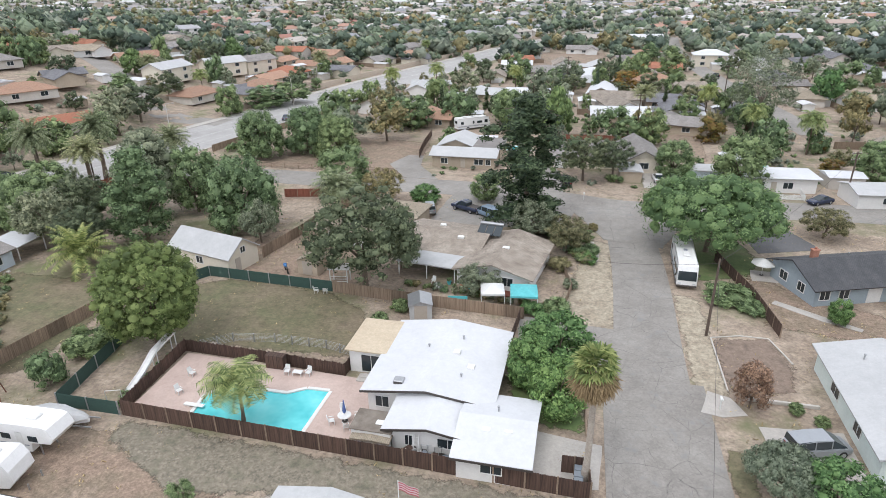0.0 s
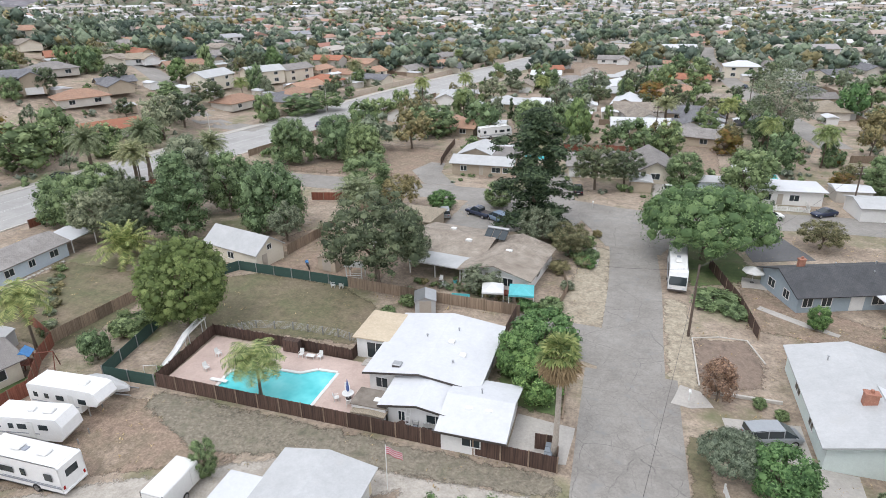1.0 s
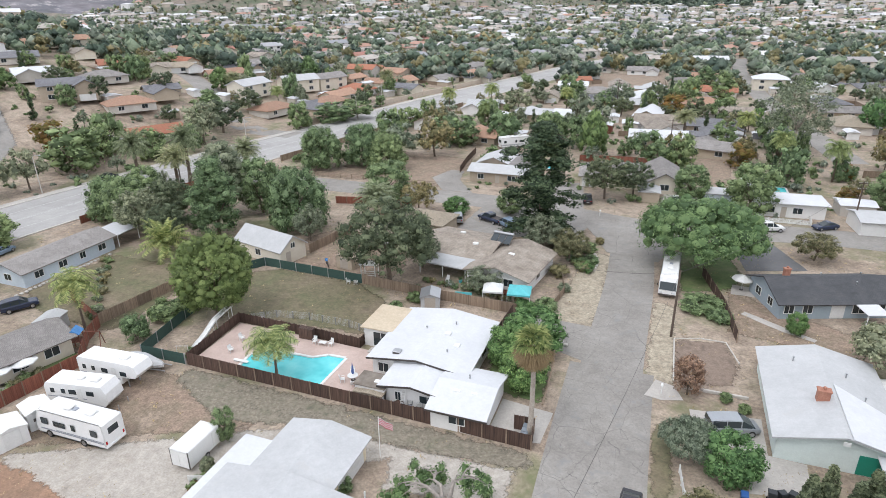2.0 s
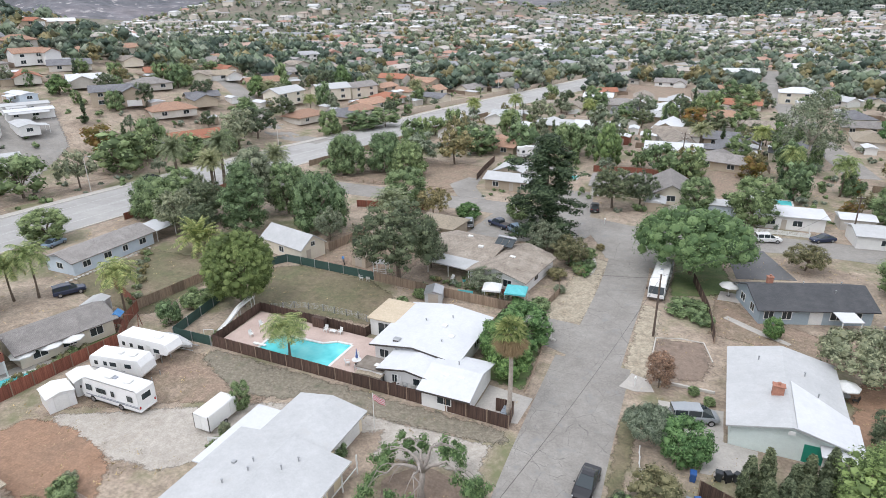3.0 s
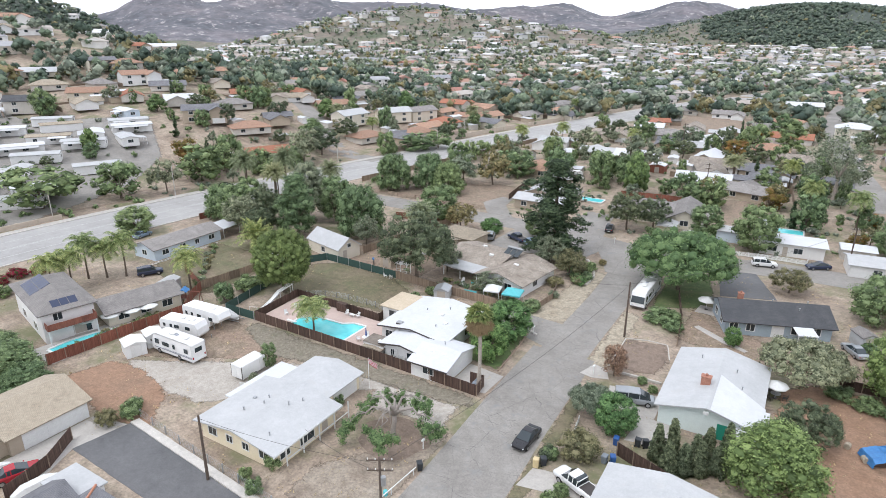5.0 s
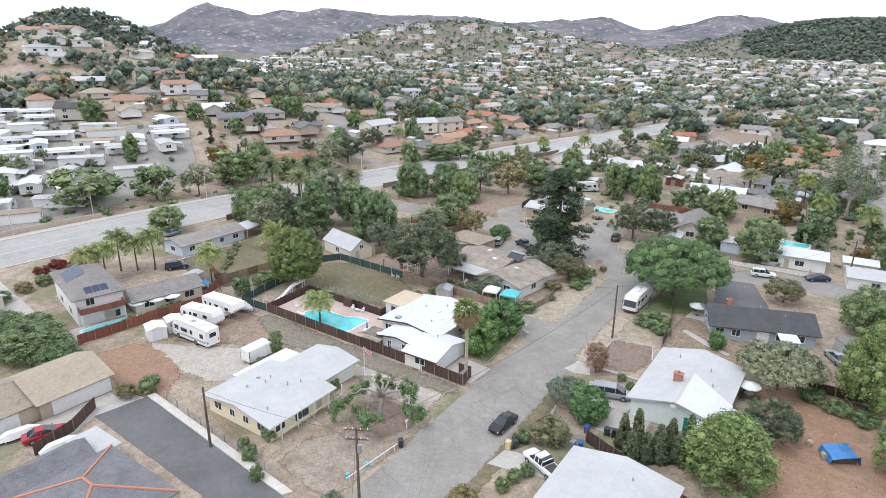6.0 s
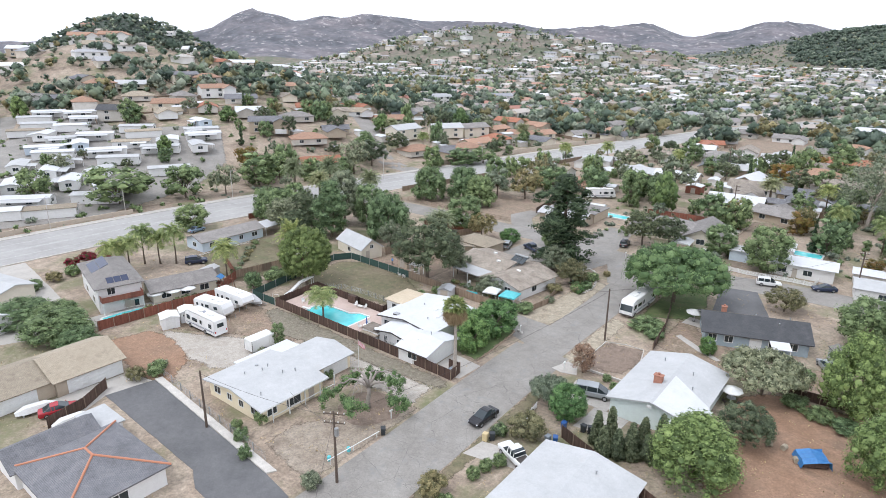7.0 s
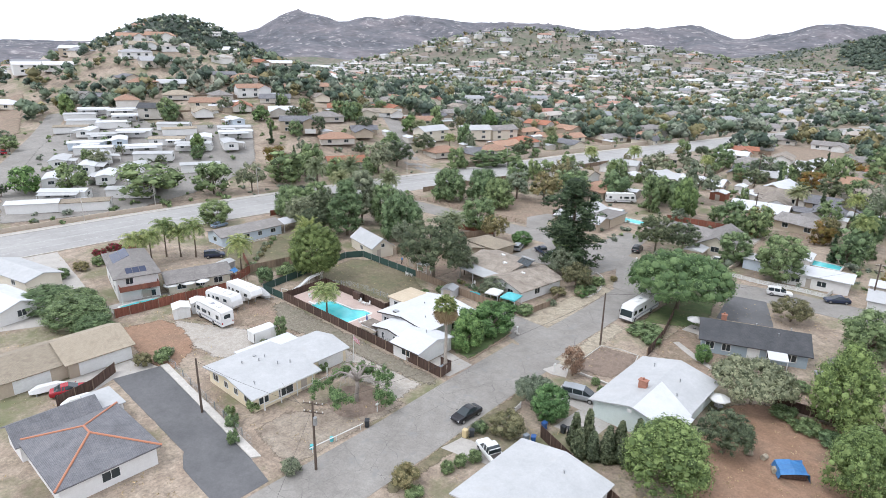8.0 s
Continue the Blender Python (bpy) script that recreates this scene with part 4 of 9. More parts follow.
part("water_tank", Geo().tube([(0.2, 2.7, 4.6), (3.6, 2.7, 4.6)], 0.24, 12), M["steel"], h, "silver solar water tank")
for px, py, pz in ((-6, 2.5, 3.5), (-2, -1, 3.5), (5, -3, 3.7)):
    part("skylight", Geo().box(px, py, pz - 0.3, px + 0.9, py + 0.6, pz + 0.1, 0.04), M["trim"], h)
# low wing behind the oak
h = house("low tan house with a flat tan roof", x=-36, y=45, rot=-8, size=(11, 8))
block(h, -5, 5, -3.2, 3.6, 2.5, 0.8, "x", "tan_wall", "tan_shingle", over=0.6, wins="s:0.3:1.4:1.4:1.1", doors="s:0.7:2.4:2.1:garage_door")
h = house("small tan hipped cottage roof", x=-32, y=53, rot=-6, size=(8, 7))
block(h, -4.5, 4.5, -3.2, 3.2, 2.5, 1.2, "x", "tan_wall", "tan_shingle", "hip", 0.5, wins="s:0.5:1.4:1.4:1.1")
# cottage
h = house("small pale yellow cottage with a grey gabled roof", x=-52.5, y=33, rot=-14, size=(12, 7))
block(h, -5.5, 5.5, -2.7, 2.7, 2.7, 1.9, "x", "cream_wall", "grey_white_roof", over=0.35, wins="e:0.5:2.9:0.8:0.8 s:0.5:1.4:1.2:1.0", doors="e:0.3:0.95:2.05:door")
# pale blue house
h = house("pale blue house with a grey shingle roof", x=-83.5, y=18, size=(8, 18))
block(h, -3.4, 3.4, -8.4, 8.2, 2.6, 1.1, "y", "pale_blue_wall", "mid_shingle", over=0.5, wins="e:0.15:1.4:1.4:1.0 e:0.4:1.4:1.4:1.0 e:0.62:1.4:1.0:1.0 e:0.85:1.4:1.4:1.0 s:0.5:1.4:1.4:1.0")
cover = Geo()
slab_roof(cover, [(-2.5, 9.0, 2.2), (3.4, 9.0, 2.2), (3.4, 14.0, 2.4), (-2.5, 14.0, 2.4)], 0.12)
part("carport_roof", cover, M["white_roof"], h)
for px, py in ((-2.3, 13.8), (3.2, 13.8), (3.2, 9.3)):
    part("post", Geo().box(px - 0.06, py - 0.06, 0, px + 0.06, py + 0.06, 2.3), M["trim"], h)
# two-storey house with roof panels
h = house("two-storey white house with brown-grey roof and solar panels", x=-69.7, y=-15.7, rot=-13.6, size=(18, 9))
block(h, -8.3, 8.3, -3.6, 3.6, 5.0, 1.5, "x", "white_wall", "mid_shingle", "hip", 0.55, wins="s:0.2:4.0:1.4:1.1 s:0.5:4.0:1.4:1.1 s:0.8:4.0:1.4:1.1 s:0.3:1.4:1.8:1.3 s:0.7:1.4:1.8:1.3 e:0.3:4.0:1.2:1.2 e:0.72:1.3:2.4:2.0", doors="e:0.66:1.8:2.05:door")


def solar_panel(root, o, across, up, w, d):
    """One framed panel lying on a roof slope, from its lower left corner."""
    n = across.cross(up).normalized() * 0.07
    q = [o, o + across * w, o + across * w + up * d, o + up * d]
    part("solar_panel", Geo().add([tuple(p + n) for p in q] + [tuple(p) for p in q], [(0, 1, 2, 3), (7, 6, 5, 4), (0, 4, 5, 1), (1, 5, 6, 2), (2, 6, 7, 3), (3, 7, 4, 0)]), M["solar"], root, "dark blue solar panel")


slope = Vector((0, 3.6, 1.5)).normalized()
for k in range(10):
    solar_panel(h, Vector((-5.6 + 1.2 * (k % 5), -3.3, 5.15)) + slope * (0.3 + 1.68 * (k // 5)), Vector((1, 0, 0)), slope, 1.12, 1.6)
slope = Vector((-3.6, 0, 1.5)).normalized()
for k in range(3):
    solar_panel(h, Vector((8.0, -1.75 + 1.2 * k, 5.15)) + slope * 0.25, Vector((0, 1, 0)), slope, 1.12, 1.6)
part("balcony", Geo().box(8.32, -3.4, 2.55, 10.0, 3.4, 2.72).box(9.9, -3.4, 2.72, 10.0, 3.4, 3.55).box(8.32, -3.4, 2.72, 9.9, -3.3, 3.55).box(8.32, 3.3, 2.72, 9.9, 3.4, 3.55), M["red_fence"], h, "red-brown timber balcony")
for py in (-3.25, 3.25):
    part("post", Geo().box(9.78, py - 0.08, 0, 9.94, py + 0.08, 2.55), M["trim"], h)
h = house("low wing with a brown-grey shingle roof", x=-61.9, y=-7.6, rot=-14, size=(8, 16))
block(h, -3.4, 3.4, -4.6, 7, 2.6, 1.2, "y", "cream_wall", "mid_shingle", over=0.6, wins="e:0.2:1.4:1.6:1.1 e:0.5:1.4:1.6:1.1 e:0.8:1.4:1.6:1.1 n:0.5:1.4:1.4:1.1")
# court houses
h = house("low white stucco house with a pale roof", x=-73, y=-37, rot=12, size=(14, 9))
block(h, -7, 6.5, -3.8, 3.8, 2.6, 1.2, "x", "white_wall", "white_roof", over=0.5, wins="e:0.5:1.4:1.4:1.1 s:0.5:1.4:1.4:1.1")
h = house("low beige stucco house with a pale grey roof", x=-88, y=-30, rot=12, size=(14, 8))
block(h, -8, 8, -3.2, 3.4, 2.6, 0.9, "x", "cream_wall", "grey_white_roof", over=0.5, wins="s:0.3:1.4:1.4:1.1 s:0.7:1.4:1.4:1.1")
# houses beyond the cross street
h = house("beige house with a weathered white gabled roof", x=-28, y=93, size=(16, 18))
block(h, -6.5, 6.8, -7.0, -0.5, 2.7, 1.0, "x", "tan_wall", "grey_white_roof", over=0.6, wins="s:0.2:1.4:1.4:1.1 s:0.75:1.4:1.8:1.1 s:0.9:1.4:1.0:1.1", doors="s:0.5:1.0:2.05:door")
block(h, -7.0, 1.0, 1.0, 10.0, 2.7, 1.5, "y", "tan_wall", "grey_white_roof", over=0.6)
block(h, 1.2, 7.0, -0.4, 9.0, 2.6, 0, "y", "tan_wall", "mid_shingle", "flat", 0.4)
h = house("cream house with a broad brown-grey hipped roof", x=1, y=96, rot=6, size=(24, 16))
block(h, -11, 5, -5.5, 5, 2.7, 2.1, "x", "cream_wall", "mid_shingle", "hip", 0.6, wins="s:0.3:1.4:1.6:1.1 s:0.6:1.4:1.6:1.1", doors="s:0.1:2.6:2.1:garage_door")
block(h, 3, 10.5, -8, 7, 2.7, 2.0, "y", "cream_wall", "mid_shingle", over=0.6, wins="s:0.5:1.5:1.8:1.2")
h = house("white house with pale blue accents and a flat white roof", x=31.5, y=83.5, rot=4, size=(12, 8))
block(h, -6, 6, -3, 3.2, 2.7, 0, "x", "white_wall", "white_roof", "flat", 0.6, wins="s:0.2:1.4:1.6:1.1 s:0.6:1.4:1.6:1.1", doors="s:0.4:0.95:2.05:door")
h = house("small white outbuilding with a flat pale roof", x=19.5, y=86, size=(6, 5))
block(h, -3, 3, -2, 2.2, 2.4, 0, "x", "pale_blue_wall", "grey_white_roof", "flat", 0.4)
h = house("low white building with a plain pale roof", x=47, y=78, rot=6, size=(12, 9))
block(h, -5.5, 6, -3.5, 3.5, 2.6, 0.8, "x", "white_wall", "grey_white_roof", over=0.4, wins="s:0.4:1.4:1.4:1.0")


# ---- trees ----
LEAF = np.array([(-0.5, 0, 0), (0, -0.28, 0), (0.5, 0, 0.06), (0, 0.28, 0)])
ICO = None


def ico():
    global ICO
    if ICO is None:
        b = bmesh.new()
        bmesh.ops.create_icosphere(b, subdivisions=1, radius=1)
        ICO = (np.array([v.co[:] for v in b.verts]), [tuple(v.index for v in f.verts) for f in b.faces])
        b.free()
    return ICO


OCTA = (np.array([(1, 0, 0), (-1, 0, 0), (0, 1, 0), (0, -1, 0), (0, 0, 1), (0, 0, -1)], float), [(0, 2, 4), (2, 1, 4), (1, 3, 4), (3, 0, 4), (2, 0, 5), (1, 2, 5), (3, 1, 5), (0, 3, 5)])


def leaf_cloud(rng, centers, radii, count, size, flat=0.85, core=0.72, droop=0.0, coarse=False, puff=0.6):
    """Leaves scattered over the skins of clumps, with a rough core in each clump."""
    verts, faces, soft = [], [], []
    iv, ifc = OCTA if coarse else ico()
    off = 0
    mid = centers.mean(0) - (0, 0, 0.25 * np.ptp(centers[:, 2]))
    span = np.maximum(np.ptp(centers, axis=0), 0.5) * 0.5 + radii.mean()
    if core:
        for c, r in zip(centers, radii):
            v = iv * (r * core) * (0.8 + 0.4 * rng.random((len(iv), 1))) * (1, 1, flat) + c
            verts.append(v)
            soft.append(iv * puff + (c - mid) / span * 0.5 + (0, 0, 0.1))
            faces += [tuple(off + k for k in f) for f in ifc]
            off += len(v)
    n = count
    w = radii ** 2 / (radii ** 2).sum()
    which = rng.choice(len(centers), n, p=w)
    d = rng.normal(size=(n, 3))
    d /= np.linalg.norm(d, axis=1)[:, None]
    pos = centers[which] + d * (radii[which] * (0.5 + 0.62 * np.sqrt(rng.random(n))))[:, None] * (1, 1, flat)
    nrm = d + rng.normal(size=(n, 3)) * 0.5 + (pos - mid) / span * 0.5 + (0, 0, 0.3)
    nrm /= np.linalg.norm(nrm, axis=1)[:, None]
    t = np.cross(nrm, rng.normal(size=(n, 3)) + (0, 0, -droop * 3))
    if droop:
        t = np.cross(nrm, t)
    t /= np.linalg.norm(t, axis=1)[:, None] + 1e-9
    b = np.cross(nrm, t)
    s = size * (0.6 + 0.8 * rng.random(n))
    tri = LEAF[[0, 1, 2]] * (1.15, 1.6, 1)
    q = (tri[None, :, 0, None] * t[:, None] + tri[None, :, 1, None] * b[:, None] * 1.3 + tri[None, :, 2, None] * nrm[:, None]) * s[:, None, None] + pos[:, None]
    verts.append(q.reshape(-1, 3))
    faces += [(off + 3 * k, off + 3 * k + 1, off + 3 * k + 2) for k in range(n)]
    soft.append(np.repeat(d * puff * 0.7 + (pos - mid) / span * 0.5 + nrm * 0.75 + (0, 0, 0.1), 3, axis=0))
    sn = np.concatenate(soft)
    sn /= np.linalg.norm(sn, axis=1)[:, None] + 1e-9
    return np.concatenate(verts), faces, sn


def raw_mesh(name, verts, faces, material, normals=None):
    me = bpy.data.meshes.new(name)
    me.from_pydata(verts.tolist() if isinstance(verts, np.ndarray) else verts, [], faces)
    me.materials.append(material)
    if normals is not None:      # rounded shading over the crown
        me.polygons.foreach_set("use_smooth", [True] * len(faces))
        me.normals_split_custom_set_from_vertices(normals.tolist())
    return me


def limbs(rng, base_h, crown_h, spread, r0, count=6, lean=0.3):
    """A tapered trunk that forks into bent limbs, for a tree one metre in unit height."""
    g = Geo()
    top = (rng.normal() * 0.02, rng.normal() * 0.02, base_h)
    g.tube([(0, 0, -0.03), (0, 0, 0.02), (top[0] * 0.5, top[1] * 0.5, base_h * 0.5), top], [r0 * 1.5, r0 * 1.1, r0, r0 * 0.85], 8)
    for k in range(count):
        a = 2 * math.pi * (k + rng.random() * 0.7) / count
        l = spread * (0.55 + 0.5 * rng.random())
        z1 = base_h + (crown_h - base_h) * (0.35 + 0.5 * rng.random())
        p1 = (top[0] + math.cos(a) * l * 0.4, top[1] + math.sin(a) * l * 0.4, base_h + (z1 - base_h) * 0.6)
        p2 = (top[0] + math.cos(a) * l, top[1] + math.sin(a) * l, z1)
        g.tube([top, p1, p2], [r0 * 0.6, r0 * 0.38, r0 * 0.12], 6)
    return g


def crown_points(rng, kind, n):
    """Clump centres and radii in a crown of unit height and unit width."""
    c, r = [], []
    if kind == "dome":
        for k in range(n):
            a, u = rng.random() * 2 * math.pi, rng.random()
            z = 0.14 + 0.80 * u
            rad = 0.42 * math.sqrt(max(0.03, 1 - ((z - 0.5) / 0.5) ** 2)) * math.sqrt(0.25 + 0.75 * rng.random())
            c.append((math.cos(a) * rad, math.sin(a) * rad, z))
            r.append(0.085 + 0.05 * rng.random())
    elif kind == "ball":
        for k in range(n):
            a, u = rng.random() * 2 * math.pi, 1 - 1.75 * rng.random()
            q = 0.74 + 0.3 * rng.random()
            c.append((math.cos(a) * math.sqrt(1 - u * u) * 0.40 * q, math.sin(a) * math.sqrt(1 - u * u) * 0.40 * q, 0.53 + 0.40 * u * q))
            r.append(0.034 + 0.03 * rng.random())
    elif kind == "spread":
        for k in range(n):
            a = rng.random() * 2 * math.pi
            rad = 0.43 * math.sqrt(rng.random())
            z = 0.45 + 0.45 * math.sqrt(max(0, 1 - (rad / 0.46) ** 2)) * (0.55 + 0.45 * rng.random()) - 0.12 * rng.random()
            c.append((math.cos(a) * rad, math.sin(a) * rad, z))
            r.append(0.06 + 0.055 * rng.random())
    elif kind == "broad":
        for k in range(n):
            a = rng.random() * 2 * math.pi
            rad = 0.44 * math.sqrt(rng.random())
            roof_z = 0.30 + 0.62 * math.sqrt(max(0, 1 - (rad / 0.48) ** 2))
            z = 0.24 + (roof_z - 0.24) * math.sqrt(0.15 + 0.85 * rng.random())
            c.append((math.cos(a) * rad, math.sin(a) * rad, z))
            r.append(0.06 + 0.05 * rng.random())
    elif kind == "weep":
        for k in range(n):
            a = rng.random() * 2 * math.pi
            z = 0.12 + 0.8 * rng.random()
            rad = 0.42 * math.sqrt(max(0.02, 1 - ((z - 0.35) / 0.66) ** 2)) * math.sqrt(0.2 + 0.8 * rng.random())
            c.append((math.cos(a) * rad, math.sin(a) * rad, z))
            r.append(0.07 + 0.06 * rng.random())
    elif kind == "open":
        for k in range(n):
            a = rng.random() * 2 * math.pi
            rad = 0.44 * math.sqrt(rng.random())
            z = 0.3 + 0.62 * rng.random() * math.sqrt(max(0, 1 - (rad / 0.5) ** 2)) + 0.06 * rng.random()
            c.append((math.cos(a) * rad, math.sin(a) * rad, z))
            r.append(0.05 + 0.05 * rng.random())
    elif kind == "tall":
        for k in range(n):
            a = rng.random() * 2 * math.pi
            z = 0.15 + 0.8 * rng.random()
            rad = (0.40 if z < 0.6 else 0.40 * (1.08 - z) / 0.48) * math.sqrt(0.1 + 0.9 * rng.random())
            c.append((math.cos(a) * rad, math.sin(a) * rad, z))
            r.append(0.06 + 0.05 * rng.random())
    elif kind == "bush":
        for k in range(n):
            a = rng.random() * 2 * math.pi
            z = 0.18 + 0.6 * rng.random()
            rad = 0.38 * math.sqrt(max(0.05, 1 - ((z - 0.25) / 0.75) ** 2)) * math.sqrt(0.2 + 0.8 * rng.random())
            c.append((math.cos(a) * rad, math.sin(a) * rad, z))
            r.append(0.12 + 0.07 * rng.random())
    elif kind == "column":
        for k in range(n):
            z = 0.06 + 0.9 * rng.random()
            a = rng.random() * 2 * math.pi
            rad = 0.36 * (1.02 - z) ** 0.6 * math.sqrt(rng.random())
            c.append((math.cos(a) * rad, math.sin(a) * rad, z))
            r.append(0.03 + 0.06 * (1 - z))
    elif kind == "conifer":
        for k in range(n):
            tier = int(rng.random() * 15)
            z = 0.10 + tier * 0.06 + rng.random() * 0.02
            a = (tier * 2.4 + int(rng.random() * 5) * 1.257) + rng.normal() * 0.12
            reach = (0.45 if z < 0.75 else 0.45 * (1.02 - z) / 0.27) * (0.75 + 0.3 * math.sin(tier * 5.1 + a * 2))
            f = math.sqrt(rng.random())
            c.append((math.cos(a) * reach * f, math.sin(a) * reach * f, z - 0.05 * f * f))
            r.append(0.035 + 0.03 * rng.random())
    return np.array(c), np.array(r)


# kind: crown, clumps, leaves, leaf length (m at full size), height, width, trunk fraction, trunk radius, material, bark, core, flat
SPECIES = {
    "dome": ("ball", 900, 40000, 0.19, 13, 12, 0.2, 0.022, "lf_dome", "bark", 0.55, 0.95),
    "oak": ("open", 130, 15000, 0.29, 14, 15, 0.28, 0.026, "lf_dark", "bark", 0.57, 0.75),
    "jacaranda": ("broad", 230, 30000, 0.3, 12, 20, 0.3, 0.028, "lf_fresh", "bark", 0.62, 0.8),
    "tree": ("dome", 70, 8750, 0.29, 9, 9, 0.22, 0.024, "lf_green", "bark", 0.61, 0.85),
    "bright_tree": ("dome", 60, 8750, 0.28, 6, 7, 0.2, 0.024, "lf_bright", "bark", 0.61, 0.85),
    "pepper": ("weep", 90, 12250, 0.36, 11, 12, 0.25, 0.028, "lf_green", "bark", 0.57, 1.1),
    "grey_tree": ("open", 80, 9625, 0.31, 10, 11, 0.3, 0.024, "lf_grey", "bark", 0.49, 0.8),
    "olive_tree": ("spread", 90, 11375, 0.31, 7, 12, 0.25, 0.028, "lf_grey", "bark", 0.61, 0.8),
    "brown_tree": ("open", 70, 8750, 0.29, 9, 10, 0.3, 0.024, "lf_olive", "bark", 0.49, 0.8),
    "tall_tree": ("tall", 100, 12250, 0.34, 16, 10, 0.2, 0.02, "lf_green", "bark", 0.57, 0.9),
    "silver_tree": ("tall", 120, 12000, 0.32, 15, 12, 0.2, 0.02, "lf_grey", "bark", 0.62, 0.9),
    "eucalyptus": ("open", 90, 9625, 0.36, 22, 18, 0.3, 0.018, "lf_grey", "bare_bark", 0.29, 0.7),
    "conifer": ("conifer", 330, 24500, 0.36, 22, 11, 0.9, 0.012, "lf_pine", "bark", 0.49, 0.55),
    "pine": ("tall", 190, 21000, 0.26, 12, 11, 0.2, 0.02, "lf_needle", "bark", 0.45, 1.1),
    "cypress": ("column", 60, 5250, 0.24, 7, 2.2, 0.15, 0.012, "lf_pine", "bark", 0.66, 1.2),
    "juniper": ("column", 90, 7000, 0.24, 4.5, 2.4, 0.15, 0.014, "lf_dark", "bark", 0.5, 2.2),
    "bush": ("bush", 34, 3300, 0.18, 2.5, 3.5, 0.1, 0.012, "lf_green", "bark", 0.66, 0.8),
    "bright_bush": ("bush", 34, 3300, 0.18, 2.5, 3.5, 0.1, 0.012, "lf_bright", "bark", 0.66, 0.8),
    "olive_bush": ("bush", 34, 3300, 0.18, 3, 4.5, 0.1, 0.012, "lf_olive", "bark", 0.57, 0.8),
    "grey_bush": ("bush", 34, 3300, 0.18, 2.5, 3.5, 0.1, 0.012, "lf_grey", "bark", 0.61, 0.8),
    "rust_shrub": ("dome", 40, 4550, 0.19, 4.5, 3.6, 0.2, 0.02, "lf_rust", "bark", 0.0, 0.9),
    "autumn_tree": ("dome", 50, 5250, 0.28, 8, 6, 0.2, 0.02, "lf_autumn", "bark", 0.57, 1.0),
    "flower_bush": ("bush", 30, 3500, 0.17, 2, 4, 0.1, 0.01, "flowers", "bark", 0.66, 0.8),
}
TREE_LABEL = {
    "dome": "dense rounded yellow-green tree in a back yard", "oak": "broad dark green oak tree with gaps in the crown", "jacaranda": "wide spreading bright green shade tree",
    "tree": "leafy mid-green garden tree with a rounded crown", "bright_tree": "fresh bright green garden tree", "pepper": "drooping green pepper tree with hanging foliage", "grey_tree": "thin grey-green tree with an open crown",
    "olive_tree": "spreading grey-green olive tree", "brown_tree": "dry brownish-olive tree in a yard", "tall_tree": "tall leafy green tree with a narrow top", "eucalyptus": "tall sparse grey eucalyptus with pale limbs",
    "silver_tree": "tall silvery grey-green tree with dense foliage", "conifer": "tall dark ragged conifer with drooping tiers", "pine": "broad green pine tree with dense needles", "cypress": "slim dark green cypress among houses", "juniper": "pointed dark green juniper in a dense row",
    "bush": "rounded green garden bush on dry ground", "bright_bush": "bright green leafy bush on dry ground", "olive_bush": "dry olive-green bush on bare ground", "grey_bush": "low grey-green bush on bare ground",
    "rust_shrub": "nearly bare rust-brown shrub", "autumn_tree": "yellow and orange autumn tree", "flower_bush": "magenta flowering bush beside a wall",
}
MODELS = {}


def plant(kind, x, y, h=None, w=None, variant=None, z=None, far=False):
    """A tree or bush of a kind at a place; alike ones share their meshes."""
    crown, clumps, leaves, size, h0, w0, tf, tr, leaf, bark, core, flat = SPECIES[kind]
    h, w = h or h0, w or w0
    v = variant if variant is not None else int(abs(x * 7 + y * 13)) % 2
    m = pose(x, y, land(x, y) if z is None else z, 0, 0, (x * 37 + y * 53) % 360) @ Matrix.Diagonal((w / w0, w / w0, h / h0, 1))
    leaves = int(leaves * 0.88)
    if far:
        clumps, leaves, size, core = int(clumps * 0.6), leaves // 7, size * 1.9, max(core, 0.75)
    if (kind, v, far) in MODELS:
        return copy_thing(MODELS[kind, v, far], m @ Matrix.Diagonal((*(1 / s for s in MODELS[kind, v, far].scale), 1)))
    rng = np.random.default_rng(sum(map(ord, kind)) + v * 101)
    if not far and crown not in ("ball", "conifer"):
        clumps = int(clumps * 1.8)
    c, r = crown_points(rng, crown, clumps)
    ratio = w0 / h0
    c = c * (w0, w0, h0)
    r = r * (w0 + h0) / 2 * (1.35 if far else 1.15 if crown in ("ball", "conifer") else 0.9)
    vs, fs, ns = leaf_cloud(rng, c, r, leaves, size, flat, core, 0.5 if crown == "weep" else 0.0, coarse=far, puff=0.15 if crown == "ball" else 0.5)
    cat = "bush" if crown == "bush" or kind in ("rust_shrub",) else "tree"
    root = thing(kind if kind not in ("tree",) else "garden_tree", TREE_LABEL[kind], cat)
    tg = limbs(rng, tf, 0.8, 0.3 * ratio, tr, 7 if cat == "tree" else 4)
    tg.v = [(px * h0, py * h0, pz * h0) for px, py, pz in tg.v]
    part("trunk", tg, M[bark], root, smooth=True)
    part("crown", raw_mesh("crown", vs, fs, M[leaf], ns), None, root)
    root.matrix_basis = m
    MODELS[kind, v, far] = root
    return root


